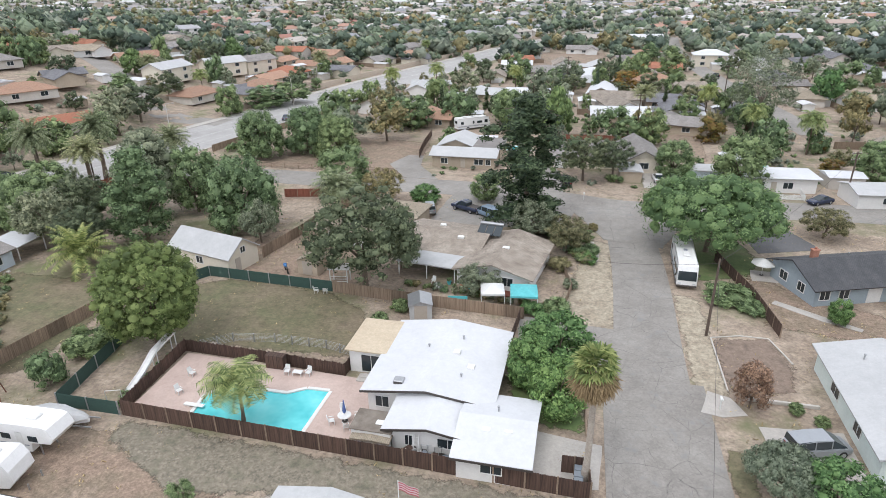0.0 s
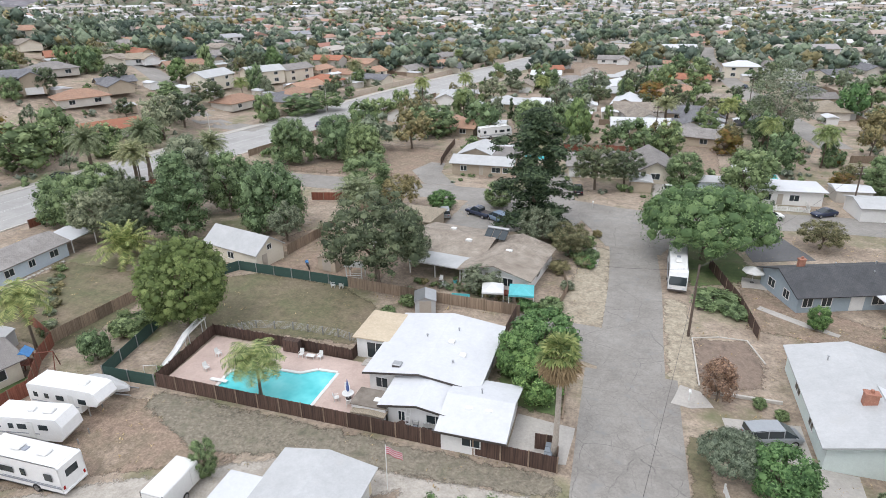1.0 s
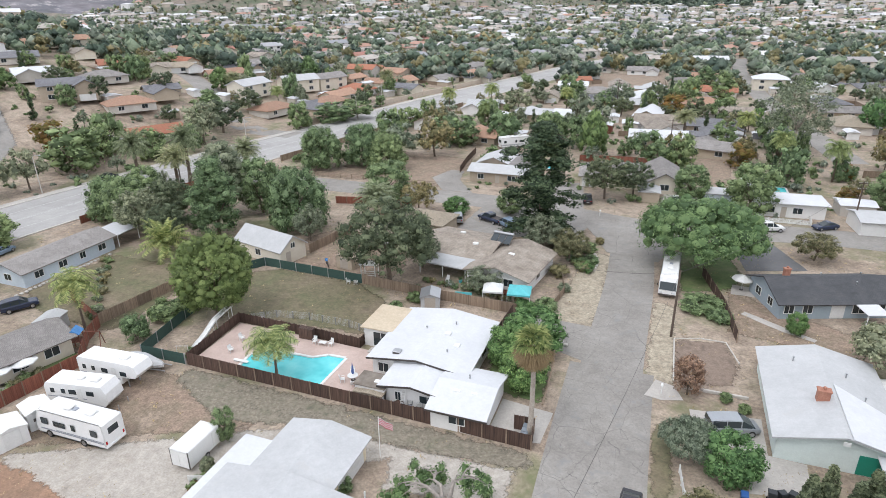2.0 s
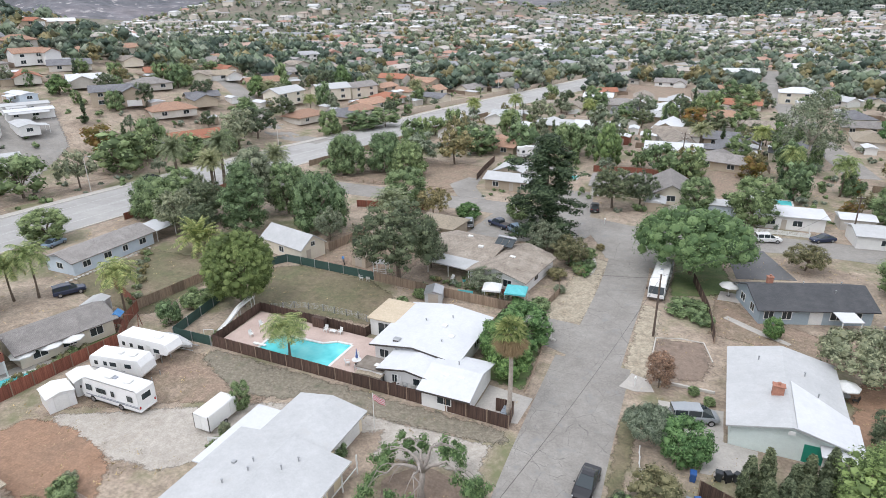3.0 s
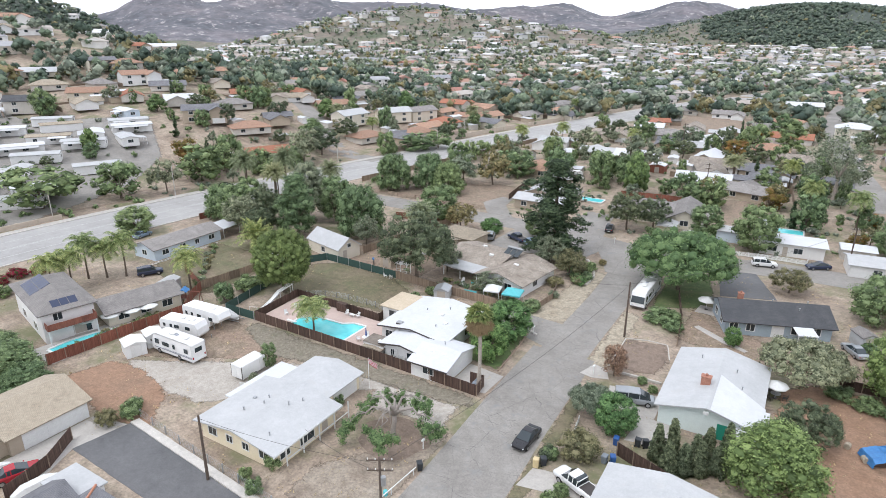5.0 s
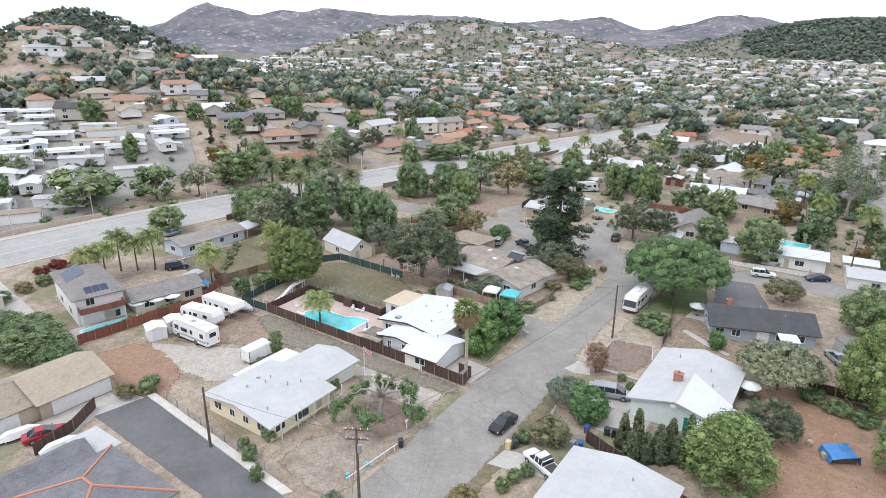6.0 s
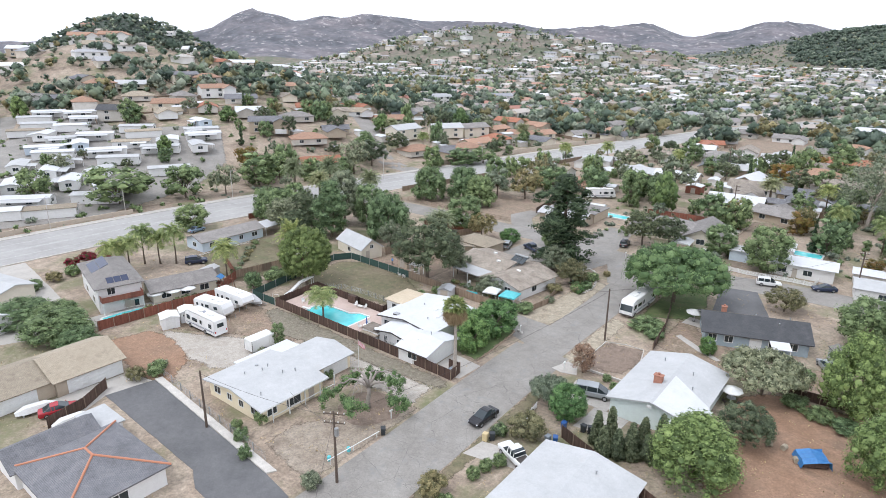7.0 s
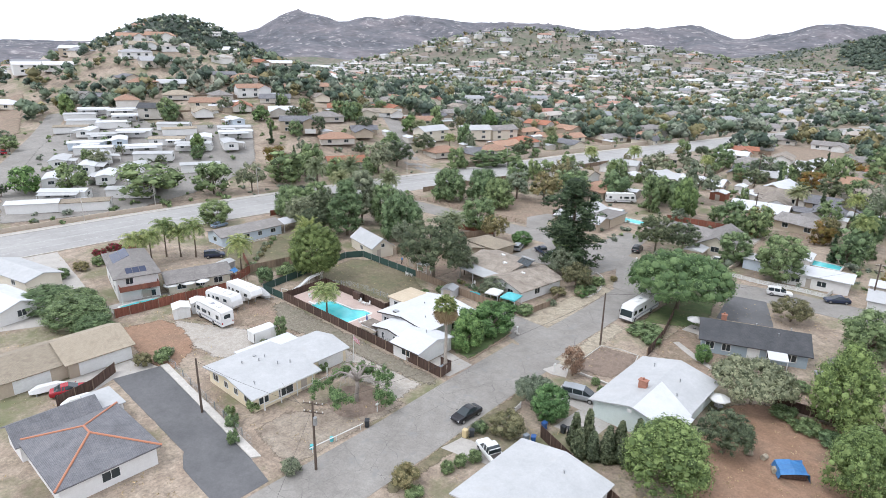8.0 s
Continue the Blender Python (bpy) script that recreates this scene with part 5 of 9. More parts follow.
def frond_mesh(rng, count, length, droop, leaflet, up=(0.2, 1.1), segs=11):
    """Arching fronds with rows of leaflets on both sides of the rib."""
    verts, faces = [], []
    for k in range(count):
        a = 2 * math.pi * (k * 0.618 + 0.05 * rng.random())
        rise = up[0] + (up[1] - up[0]) * (k / count) + 0.1 * rng.normal()
        l = length * (0.8 + 0.35 * rng.random())
        p, d = np.array((0.0, 0.0, 0.0)), np.array((math.cos(a) * math.cos(rise), math.sin(a) * math.cos(rise), math.sin(rise)))
        side = np.array((-math.sin(a), math.cos(a), 0.0))
        step = l / segs
        for s in range(segs):
            q = p + d * step
            wl = leaflet * math.sin(math.pi * (0.12 + 0.8 * s / segs)) + 0.05
            for sg in (-1, 1):
                for j in (0.0, 0.5):
                    b = p + (q - p) * j
                    tip = b + side * sg * wl + d * wl * 0.45 - np.array((0, 0, wl * (0.35 + 0.25 * rng.random())))
                    w = d * step * 0.42
                    o = len(verts)
                    verts += [b, b + w, tip]
                    faces.append((o, o + 1, o + 2))
            o = len(verts)
            wr = 0.035
            verts += [p - side * wr, p + side * wr, q + side * wr * 0.7, q - side * wr * 0.7]
            faces.append((o, o + 1, o + 2, o + 3))
            p = q
            d = d + np.array((0, 0, -droop / segs * (0.6 + s / segs)))
            d /= np.linalg.norm(d)
    return verts, faces


def fan_mesh(rng, count, up, stalk=1.15, blade=1.05):
    """Fan-shaped fronds: a stalk that ends in a spread of narrow blades."""
    verts, faces = [], []
    for k in range(count):
        a = 2 * math.pi * (k * 0.618 + 0.04 * rng.random())
        rise = up[0] + (up[1] - up[0]) * (k / count) + 0.12 * rng.normal()
        d = Vector((math.cos(a) * math.cos(rise), math.sin(a) * math.cos(rise), math.sin(rise)))
        s = Vector((-math.sin(a), math.cos(a), 0))
        tip = d * stalk * (0.75 + 0.4 * rng.random())
        o = len(verts)
        verts += [s * 0.03, s * -0.03, tip - s * 0.02, tip + s * 0.02]
        faces.append((o, o + 1, o + 2, o + 3))
        for j in range(11):
            b = (j / 10 - 0.5) * 2.7
            w = (d * math.cos(b) + s * math.sin(b)).normalized()
            e = tip + w * blade * (0.8 + 0.3 * rng.random()) - Vector((0, 0, 0.3 + 0.25 * rng.random()))
            n = d.cross(w) if j != 5 else s
            q = (s * math.cos(b) - d * math.sin(b)) * 0.11
            mid = tip + (e - tip) * 0.5 + Vector((0, 0, 0.09))
            o = len(verts)
            verts += [tip, mid - q, e, mid + q]
            faces.append((o, o + 1, o + 2, o + 3))
    return verts, faces


PALM = {"fan_palm": (11.4, 60, 2.1, 1.1, 0.95, (-0.7, 1.3), 0.24, "lf_palm", "tall fan palm with a shaggy brown skirt"),
        "queen_palm": (7.5, 44, 3.7, 2.4, 0.95, (0.0, 1.35), 0.15, "lf_palm", "feathery green queen palm with drooping fronds"),
        "date_palm": (11.0, 95, 4.4, 1.5, 0.7, (-0.5, 1.35), 0.38, "lf_date", "thick date palm with a round head of fronds"),
        "low_date_palm": (2.6, 60, 5.0, 1.4, 0.8, (0.0, 1.4), 0.4, "lf_palm", "low wide date palm with arching fronds")}


def palm(kind, x, y, h=None):
    h0, count, length, droop, leaflet, up, r, leaf, label = PALM[kind]
    h = h or h0
    s = h / h0
    m = pose(x, y, land(x, y), 0, 0, (x * 37 + y * 11) % 360) @ Matrix.Diagonal((max(0.95, s), max(0.95, s), max(0.95, s) if s > 0.9 else s * 1.0, 1))
    if kind in MODELS:
        return copy_thing(MODELS[kind], m @ Matrix.Diagonal((*(1 / s for s in MODELS[kind].scale), 1)))
    rng = np.random.default_rng(len(kind))
    root = thing(kind, label, "palm tree")
    bend = [(0.12 * math.sin(3 * t), 0.08 * math.sin(2 * t + 1) - 0.067, h0 * t) for t in np.linspace(0, 1, 9)]
    g = Geo().tube([(p[0], p[1], p[2] - 0.1) for p in bend], [r * (1.5 - 0.6 * t) if t < 0.2 else r * (1.15 - 0.25 * t) for t in np.linspace(0, 1, 9)], 9)
    part("trunk", g, M["bare_bark"] if kind == "fan_palm" else M["bark"], root, smooth=True)
    if kind == "fan_palm":
        vs, fs = fan_mesh(rng, 46, (-0.25, 1.35), 1.1, 1.1)
    else:
        vs, fs = frond_mesh(rng, count, length, droop, leaflet, up)
    part("crown", raw_mesh("crown", [(v[0] + bend[-1][0], v[1] + bend[-1][1], v[2] + h0) for v in vs], fs, M[leaf]), None, root)
    if kind == "fan_palm":
        vs, fs = fan_mesh(rng, 110, (-1.5, -0.3), 0.8, 1.6)
        part("skirt", raw_mesh("skirt", [(v[0] + bend[-1][0], v[1] + bend[-1][1], v[2] + h0 - 0.25) for v in vs], fs, M["thatch"]), None, root, "dry brown skirt of dead fronds")
    root.matrix_basis = m
    MODELS[kind] = root
    return root


NEAR_TREES = (
    ("dome", -46, 11.8, 12.6, 12.2), ("tall_tree", -67.0, 37.4, 15.0, 11), ("oak", -28.6, 29.0, 14.2, 15.5), ("conifer", -11.2, 54.8, 21.5, 15), ("jacaranda", 14.9, 50.3, 12, 20.5),
    ("bright_tree", -3.9, 17.0, 5.6, 8.4), ("bright_tree", -3.4, 9.8, 5.4, 6.0), ("bright_tree", -6.2, 13.6, 5.0, 5.5), ("tree", -28.7, -8.5, 3.9, 2.5),
    ("olive_tree", 13.5, 3.9, 4.2, 6.0), ("bright_tree", 17, 2.4, 4.4, 5.8), ("rust_shrub", 13.5, 14.2, 4.7, 3.7), ("pine", 33.7, -0.1, 8.2, 11.2),
    ("olive_tree", 35.7, 24.4, 7, 12.0), ("oak", 36.6, 10.5, 5.7, 7.2), ("pine", 46.3, 25.8, 12, 10), ("tree", 45.5, 52, 8, 10), ("bright_tree", 26.3, 32.1, 3.1, 2.9),
    ("brown_tree", 32.5, 58.9, 5, 7.5), ("tree", 24.9, 80.8, 10.1, 11), ("tree", 13.8, 86.0, 7.6, 8.5), ("oak", -3.1, 81.5, 10, 9.8), ("oak", 2.5, 84, 8.7, 8.3),
    ("pepper", -73.9, 85.5, 10.7, 12), ("pepper", -65.4, 92, 10.7, 12.5), ("grey_tree", -59.9, 103, 10, 12), ("brown_tree", -51.1, 106, 10.7, 12), ("pepper", -57, 89, 9.5, 11),
    ("tree", -45.6, 65, 9, 11), ("bright_tree", -29.6, 62.7, 3.4, 5.9), ("tree", -100.2, 18.8, 6.5, 10), ("grey_tree", -79.4, 32.5, 10, 10), ("pepper", -54.7, 45.2, 12, 12.5),
    ("silver_tree", -73.5, 48, 15, 12.5), ("tree", -67.2, 51, 11.5, 9.7), ("pepper", -58.4, -29.7, 4.6, 12), ("pepper", -63, -28, 4.4, 9), ("grey_tree", -90.5, 49, 8, 4.5), ("tree", -83, 43, 6.5, 6.5), ("pepper", -69, -31, 4.2, 11), ("pepper", -52.8, -28.8, 3.2, 7),
    ("eucalyptus", 39, 136, 21.5, 18), ("tree", -139.5, 18.1, 11.2, 21), ("tree", -133.1, 36, 10.8, 13), ("grey_tree", -128, 47, 11, 10), ("tree", -131.2, 62, 11.7, 15),
    ("grey_tree", -122, 98.3, 14, 14), ("oak", -126, 112, 11, 14), ("tree", -103.5, 142.5, 7, 14), ("tree", -98.5, 151, 6.5, 12), ("brown_tree", -37, 61, 7, 8),
    ("grey_tree", -14.5, 31, 4.0, 6), ("brown_tree", -4.5, 46, 6.0, 7), ("grey_tree", -9.5, 49, 7.0, 7), ("pepper", -93, 38, 9, 10), ("tree", -19.5, 66, 5, 6), ("grey_tree", -26, 36, 6.5, 6),
    ("oak", -79, 39, 10, 10), ("tree", -86, 35.5, 10, 9), ("tree", -92, 46, 9, 9), ("oak", -72.5, 31, 8, 8), ("grey_tree", -49.5, 40.5, 7, 6),
    ("autumn_tree", 25, 118, 6, 7), ("tree", 11.5, 112, 9, 8), ("tree", 3, 118, 8, 8), ("pepper", 52, 62, 9, 10), ("tree", 50, 90, 8, 9), ("pine", 50, 12, 9, 8),
    ("pine", -10.5, 118, 12, 8), ("tree", -48, 120, 9, 11), ("pepper", -38, 128, 9, 12), ("tree", -24, 132, 9, 12), ("tall_tree", -21, 118, 11, 6), ("grey_tree", -16, 142, 14, 14),
)
for spec in NEAR_TREES:
    plant(*spec, far=spec[0] != "eucalyptus" and (spec[2] > 100 or spec[1] < -120))
NEAR_BUSHES = (
    ("olive_bush", 14.9, -4.4, 3, 5.8), ("bush", 12.5, -6.5, 1.8, 2.2), ("bush", 15.2, 35.6, 1.8, 7), ("bush", 17.5, 33, 1.4, 4), ("olive_bush", -35.4, -28.3, 2.2, 3.2), ("bush", -34.6, -25.6, 2.4, 3.4),
    ("bush", -52.6, 9.5, 2.8, 6), ("bush", -52, 3.4, 4.2, 4.2), ("bush", -51.3, 13, 3.4, 5), ("bush", -4.7, 28, 2, 4), ("bright_bush", -7.4, 27.4, 1.8, 3.6), ("bush", -2.4, 51, 1.8, 4), ("olive_bush", -5, 40, 2, 4),
    ("bush", -1.2, 46, 1.6, 3.4), ("grey_bush", -3.4, 35, 1.3, 2.4), ("bush", -12.6, -23.6, 2, 2.2), ("bush", -13.8, -26.3, 1.6, 1.8), ("bush", -11.5, -27.2, 1.8, 2.2), ("bush", -8.2, -29.0, 2.0, 1.8),
    ("bush", 40, 24, 1.8, 4), ("bush", 43, 22.5, 1.8, 4), ("bush", 46, 21.5, 1.8, 4), ("olive_bush", -86.4, -19.6, 2.2, 4), ("bush", -84.5, -24, 2.2, 4), ("bush", -87.5, -15.5, 2.2, 4),
    ("flower_bush", -95, -9.5, 2, 4.5), ("flower_bush", -93.5, -6.5, 1.8, 3.6), ("flower_bush", -94, -13, 1.8, 4), ("bush", -14.7, -10.8, 1.8, 2.4), ("bush", 19, 12.8, 1.1, 1.6), ("bush", 17.3, 14.2, 1.2, 1.6),
    ("grey_bush", -36, -24, 1.4, 2), ("bush", 44, 40, 1.6, 3), ("bush", 40, 33.5, 1.5, 3), ("olive_bush", 47, 58, 2, 4), ("bush", -22.8, 24.8, 1.6, 2.6), ("bush", -24.2, 21.6, 1.4, 2.4),
    ("grey_bush", 1.6, -27.5, 2.0, 2.8), ("bush", 15.5, -11.5, 1.6, 2), ("bush", 14.8, -13.2, 1.6, 2), ("bush", 14.4, -15.2, 1.5, 2), ("olive_bush", 12.5, -20, 2.6, 4.4), ("bush", 14.5, -20.5, 1.2, 2.6),
)
for spec in NEAR_BUSHES:
    plant(*spec)
for k in range(5):
    plant("juniper", 22.5 + 1.7 * k + 0.4 * math.sin(k * 4), -0.6 + 0.75 * k, 4.6 + 0.9 * math.sin(k * 2.1), 2.6)
    plant("juniper", 24.0 + 1.5 * k, -2.4 + 0.8 * k, 4.0 + 0.7 * math.sin(k * 3.3), 2.6)
palm("fan_palm", -0.8, 1.5, 11.0)
palm("queen_palm", -30.4, 2.4, 4.6)
for px, py, ph in ((-80.2, -10.6, 7.6), (-79.4, -7.5, 7.8), (-82.7, -2.9, 8.2), (-80.2, -0.7, 7.4), (-77.7, 1.6, 8.6), (-60.7, 3.2, 8.0)):
    palm("queen_palm", px, py, ph - 1.4)
for px, py, ph in ((-104.5, 56.3, 11.5), (-97.4, 64.5, 11.8), (-82.5, 66.9, 9.6), (-95, 58, 9.0)):
    palm("date_palm", px, py, ph - 1)
palm("low_date_palm", -68.5, 26.4)
palm("date_palm", -39.5, 47, 7.5)
for k in range(26):
    bx, by = -8.6 + 8.0 * ((k * 0.618) % 1), 42.5 + 14 * ((k * 0.377) % 1)
    plant(("bush", "olive_bush", "grey_bush", "bright_bush", "bush")[k % 5], bx, by, 0.9 + 1.1 * ((k * 0.731) % 1), 1.8 + 1.6 * ((k * 0.53) % 1), far=k % 3 != 0)
for k in range(16):
    bx, by = -24 + 16 * ((k * 0.618) % 1), 29.2 + 2.6 * ((k * 0.377) % 1)
    plant(("grey_bush", "bush", "olive_bush")[k % 3], bx, by, 0.6 + 0.5 * ((k * 0.731) % 1), 1.0 + 0.8 * ((k * 0.53) % 1), far=True)
for k in range(18):
    bx, by = -78 + 17 * ((k * 0.618) % 1), 5.5 + 18 * ((k * 0.377) % 1)
    plant(("grey_bush", "olive_bush", "bush")[k % 3], bx, by, 0.6 + 0.7 * ((k * 0.731) % 1), 1.2 + 1.2 * ((k * 0.53) % 1), far=True)
for k in range(12):
    plant(("bush", "olive_bush")[k % 2], -57.5 + 1.2 * ((k * 0.618) % 1), -22 + 17 * k / 12, 1.0 + 0.6 * ((k * 0.731) % 1), 1.7, far=True)
for k in range(8):
    plant(("bright_bush", "bush")[k % 2], -42.9 - 0.6 * ((k * 0.618) % 1), 2.2 + 8.5 * k / 8, 0.9, 1.2, far=True)


# ---- the suburb beyond ----
LINE_POINTS, HOUSE_POINTS = {}, []


def near_line(line, x, y, d):
    key = id(line)
    if key not in LINE_POINTS:
        LINE_POINTS[key] = np.array(line)
    a = LINE_POINTS[key]
    return bool((((a[:, 0] - x) ** 2 + (a[:, 1] - y) ** 2) < d * d).any())


LINES = ((ART, 15.5), (CROSS, 8.5), (STREET, 9.0), (SIDE, 8.5), (PARK_ROAD, 8.0), (EAST_ROAD, 8.0))


def inside(poly, x, y):
    hit = False
    for i, (x0, y0) in enumerate(poly):
        x1, y1 = poly[i - 1]
        if (y0 > y) != (y1 > y) and x < (x1 - x0) * (y - y0) / (y1 - y0) + x0:
            hit = not hit
    return hit


PARK = [(-140, -20), (-131, 6), (-145, 45), (-158, 66), (-198, 92), (-222, 58), (-262, 62), (-284, 46), (-222, 14), (-165, -13)]
PARK_SOUTH = [(-150, -34), (-168, -28), (-225, -4), (-215, -40), (-160, -60)]
FIELDS = [[(-34, 255), (-32, 315), (4, 320), (4, 258)], [(12, 97), (12.5, 126), (26, 128), (24, 98)], [(-352, -4), (-347, 44), (-260, 18), (-246, -22)], [(-84, 76), (-72, 112), (-38, 108), (-36, 76)]]


def art_x(y):
    return float(np.interp(y, [p[1] for p in ART], [p[0] for p in ART]))


def open_ground(x, y, gap=0.0):
    if any(near_line(l, x, y, d + gap) for l, d in LINES):
        return False
    if any(inside(f, x, y) for f in FIELDS):
        return False
    if len(HOUSE_POINTS) != len(HOUSES):
        HOUSE_POINTS[:] = [None] * len(HOUSES)
        LINE_POINTS["houses"] = np.array(HOUSES)
    hp = LINE_POINTS["houses"]
    return not bool((((hp[:, 0] - x) ** 2 + (hp[:, 1] - y) ** 2) <= (hp[:, 2] + gap) ** 2).any())


ROOFS = ("mid_shingle", "brown_shingle", "grey_shingle", "grey_white_roof", "orange_tile", "red_tile", "tan_shingle", "white_roof")
ROOF_WORD = {"dark_shingle": "dark shingle", "mid_shingle": "brown-grey shingle", "brown_shingle": "brown shingle", "grey_shingle": "grey shingle", "grey_white_roof": "weathered white", "orange_tile": "faded orange tile", "red_tile": "red tile", "tan_shingle": "tan shingle", "white_roof": "white"}
WALL_WORD = {"house_wall": "pale stucco", "white_wall": "white stucco", "tan_wall": "tan stucco", "cream_wall": "cream stucco"}
FAR_HOUSE = {}


def far_house(roof, shape, x, y, rot, storeys=1):
    """A house of the suburb, copied from one of its kind."""
    wall = ("house_wall", "white_wall", "tan_wall", "cream_wall")[(shape + len(roof)) % 4]
    key = (roof, shape, storeys)
    m = pose(x, y, land(x, y) - 0.1, 0, 0, rot)
    HOUSES.append((x, y, 9.0))
    if key in FAR_HOUSE:
        return copy_thing(FAR_HOUSE[key], m)
    root = thing("house", f"{WALL_WORD[wall]} suburban house with a {ROOF_WORD[roof]} roof", "house", "suburban houses")
    hh = 2.7 if storeys == 1 else 5.2
    win = "s:0.25:1.5:1.6:1.2 e:0.5:1.5:1.6:1.2 s:0.75:1.5:1.8:1.2" if storeys == 1 else "s:0.25:1.5:1.8:1.3 s:0.75:1.5:1.8:1.3 s:0.25:4.0:1.5:1.1 s:0.75:4.0:1.5:1.1 e:0.5:4.0:1.4:1.1"
    if shape == 0:
        block(root, -7.5, 7.5, -4.2, 4.2, hh, 1.8, "x", wall, roof, over=0.6, wins=win)
    elif shape == 1:
        block(root, -7.0, 7.0, -4.8, 4.8, hh, 2.0, "x", wall, roof, "hip", 0.6, wins=win)
    elif shape == 2:
        block(root, -8.0, 4.0, -3.6, 4.2, hh, 1.7, "x", wall, roof, over=0.55, wins=win)
        block(root, 2.0, 8.0, -7.5, 4.0, hh - 0.1, 1.5, "y", wall, roof, over=0.55, doors="s:0.5:4.6:2.1:garage_door")
    else:
        block(root, -6.0, 6.5, -5.0, 3.5, hh, 1.4, "x", wall, roof, over=0.7, wins=win)
        block(root, -6.0, -0.5, 3.5, 8.0, hh - 0.2, 0.9, "y", wall, roof, over=0.4)
    root.matrix_basis = m
    FAR_HOUSE[key] = root
    return root


# individual houses by place: x, y, turn, roof, shape, storeys
KNOWN = ((-119, 166, 78, "orange_tile", 1, 1), (-172, 172, 60, "orange_tile", 0, 1), (-117, 232, 75, "orange_tile", 0, 1), (-103, 252, 70, "mid_shingle", 0, 1), (-95, 275, 68, "orange_tile", 1, 1),
         (-174, 219, 60, "grey_shingle", 1, 1), (-197, 223, 55, "mid_shingle", 0, 1), (-128, 142, 80, "orange_tile", 1, 1), (-64.8, 145, 75, "tan_shingle", 2, 1), (-44.5, 211, 5, "brown_shingle", 2, 1), (-37, 168, 0, "grey_white_roof", 3, 1),
         (4.5, 164, 2, "brown_shingle", 0, 1), (-6, 199, 0, "grey_white_roof", 3, 1), (21, 161, -4, "grey_shingle", 2, 1), (5, 138, 4, "white_roof", 0, 1), (-10, 314, 0, "mid_shingle", 2, 1), (47, 268, 0, "white_roof", 1, 2),
         (-136, 94, 62, "red_tile", 0, 1), (-157, 106, 60, "orange_tile", 1, 1), (-176, 101, 50, "grey_shingle", 2, 2), (-229, 124, 55, "grey_shingle", 0, 1),
         (-190, 165, 60, "tan_shingle", 2, 1), (-231, 198, 62, "mid_shingle", 0, 1), (-236, 66, 48, "dark_shingle", 0, 2), (-285, 97, 50, "grey_white_roof", 0, 1), (-325, 28, 40, "white_roof", 1, 1), (-302, 56, 45, "mid_shingle", 2, 1),
         (-239, 92, 50, "orange_tile", 0, 1), (-327, 176, 60, "red_tile", 2, 1), (-253, 177, 60, "orange_tile", 0, 2), (-273, 213, 65, "red_tile", 0, 1), (-250, 225, 60, "orange_tile", 2, 1), (-412, 92, 50, "white_roof", 0, 2), (-22, 166, 0, "white_roof", 0, 1), (18, 205, 0, "orange_tile", 1, 1), (26, 186, 4, "brown_shingle", 0, 1))
for kx, ky, kr, roof, shape, st in KNOWN:
    far_house(roof, shape, kx, ky, kr, st)

TRAILER = {}


def mobile_home(kind, x, y, rot):
    m = pose(x, y, land(x, y), 0, 0, rot)
    HOUSES.append((x, y, 4.5))
    if kind in TRAILER:
        return copy_thing(TRAILER[kind], m)
    roof, wall = (("white_roof", "white_wall"), ("white_roof", "pale_blue_wall"), ("grey_white_roof", "white_wall"), ("tan_shingle", "white_wall"))[kind]
    root = thing("mobile_home", ("white mobile home with a white carport awning", "pale blue mobile home with a white roof", "white mobile home with a weathered pale roof", "white mobile home with a tan roof")[kind], "mobile home", "mobile homes in the park")
    block(root, -6.5, 6.5, -2.6, 2.6, 2.8, 0.55, "x", wall, roof, over=0.3, wins="s:0.2:1.6:1.2:0.9 s:0.6:1.6:1.6:0.9 e:0.5:1.7:1.6:1.0 w:0.5:1.7:1.6:1.0")
    g = Geo()
    a0, a1 = ((-6, 5), (-2, 4.5), (-5.5, 0), (0, 5.5))[kind]
    slab_roof(g, [(a0, -5.4, 2.3), (a1, -5.4, 2.3), (a1, -2.7, 2.6), (a0, -2.7, 2.6)], 0.1)
    part("awning", g, M["white_roof" if kind % 2 else "grey_white_roof"], root)
    for px in (a0 + 0.2, a1 - 0.2):
        part("post", Geo().box(px - 0.05, -5.3, 0, px + 0.05, -5.2, 2.3), M["trim"], root)
    root.matrix_basis = m
    TRAILER[kind] = root
    return root


rng = np.random.default_rng(5)
ca, sa = math.cos(radians(62)), math.sin(radians(62))
for i in range(-24, 25):
    for j in range(-19, 20):
        u, v = i * 16.0 + rng.normal() * 2.2 + 6 * (j % 2), j * 11.8 + rng.normal() * 1.5
        x, y = -235 + u * ca - v * sa, 45 + u * sa + v * ca
        if (inside(PARK, x, y) or inside(PARK_SOUTH, x, y)) and open_ground(x, y) and rng.random() < 0.88:
            mobile_home(int(rng.choice(4, p=(0.38, 0.12, 0.27, 0.23))), x, y, 62 + rng.normal() * 7 + float(rng.choice((0, 180, 90, -90), p=(0.45, 0.25, 0.17, 0.13))))

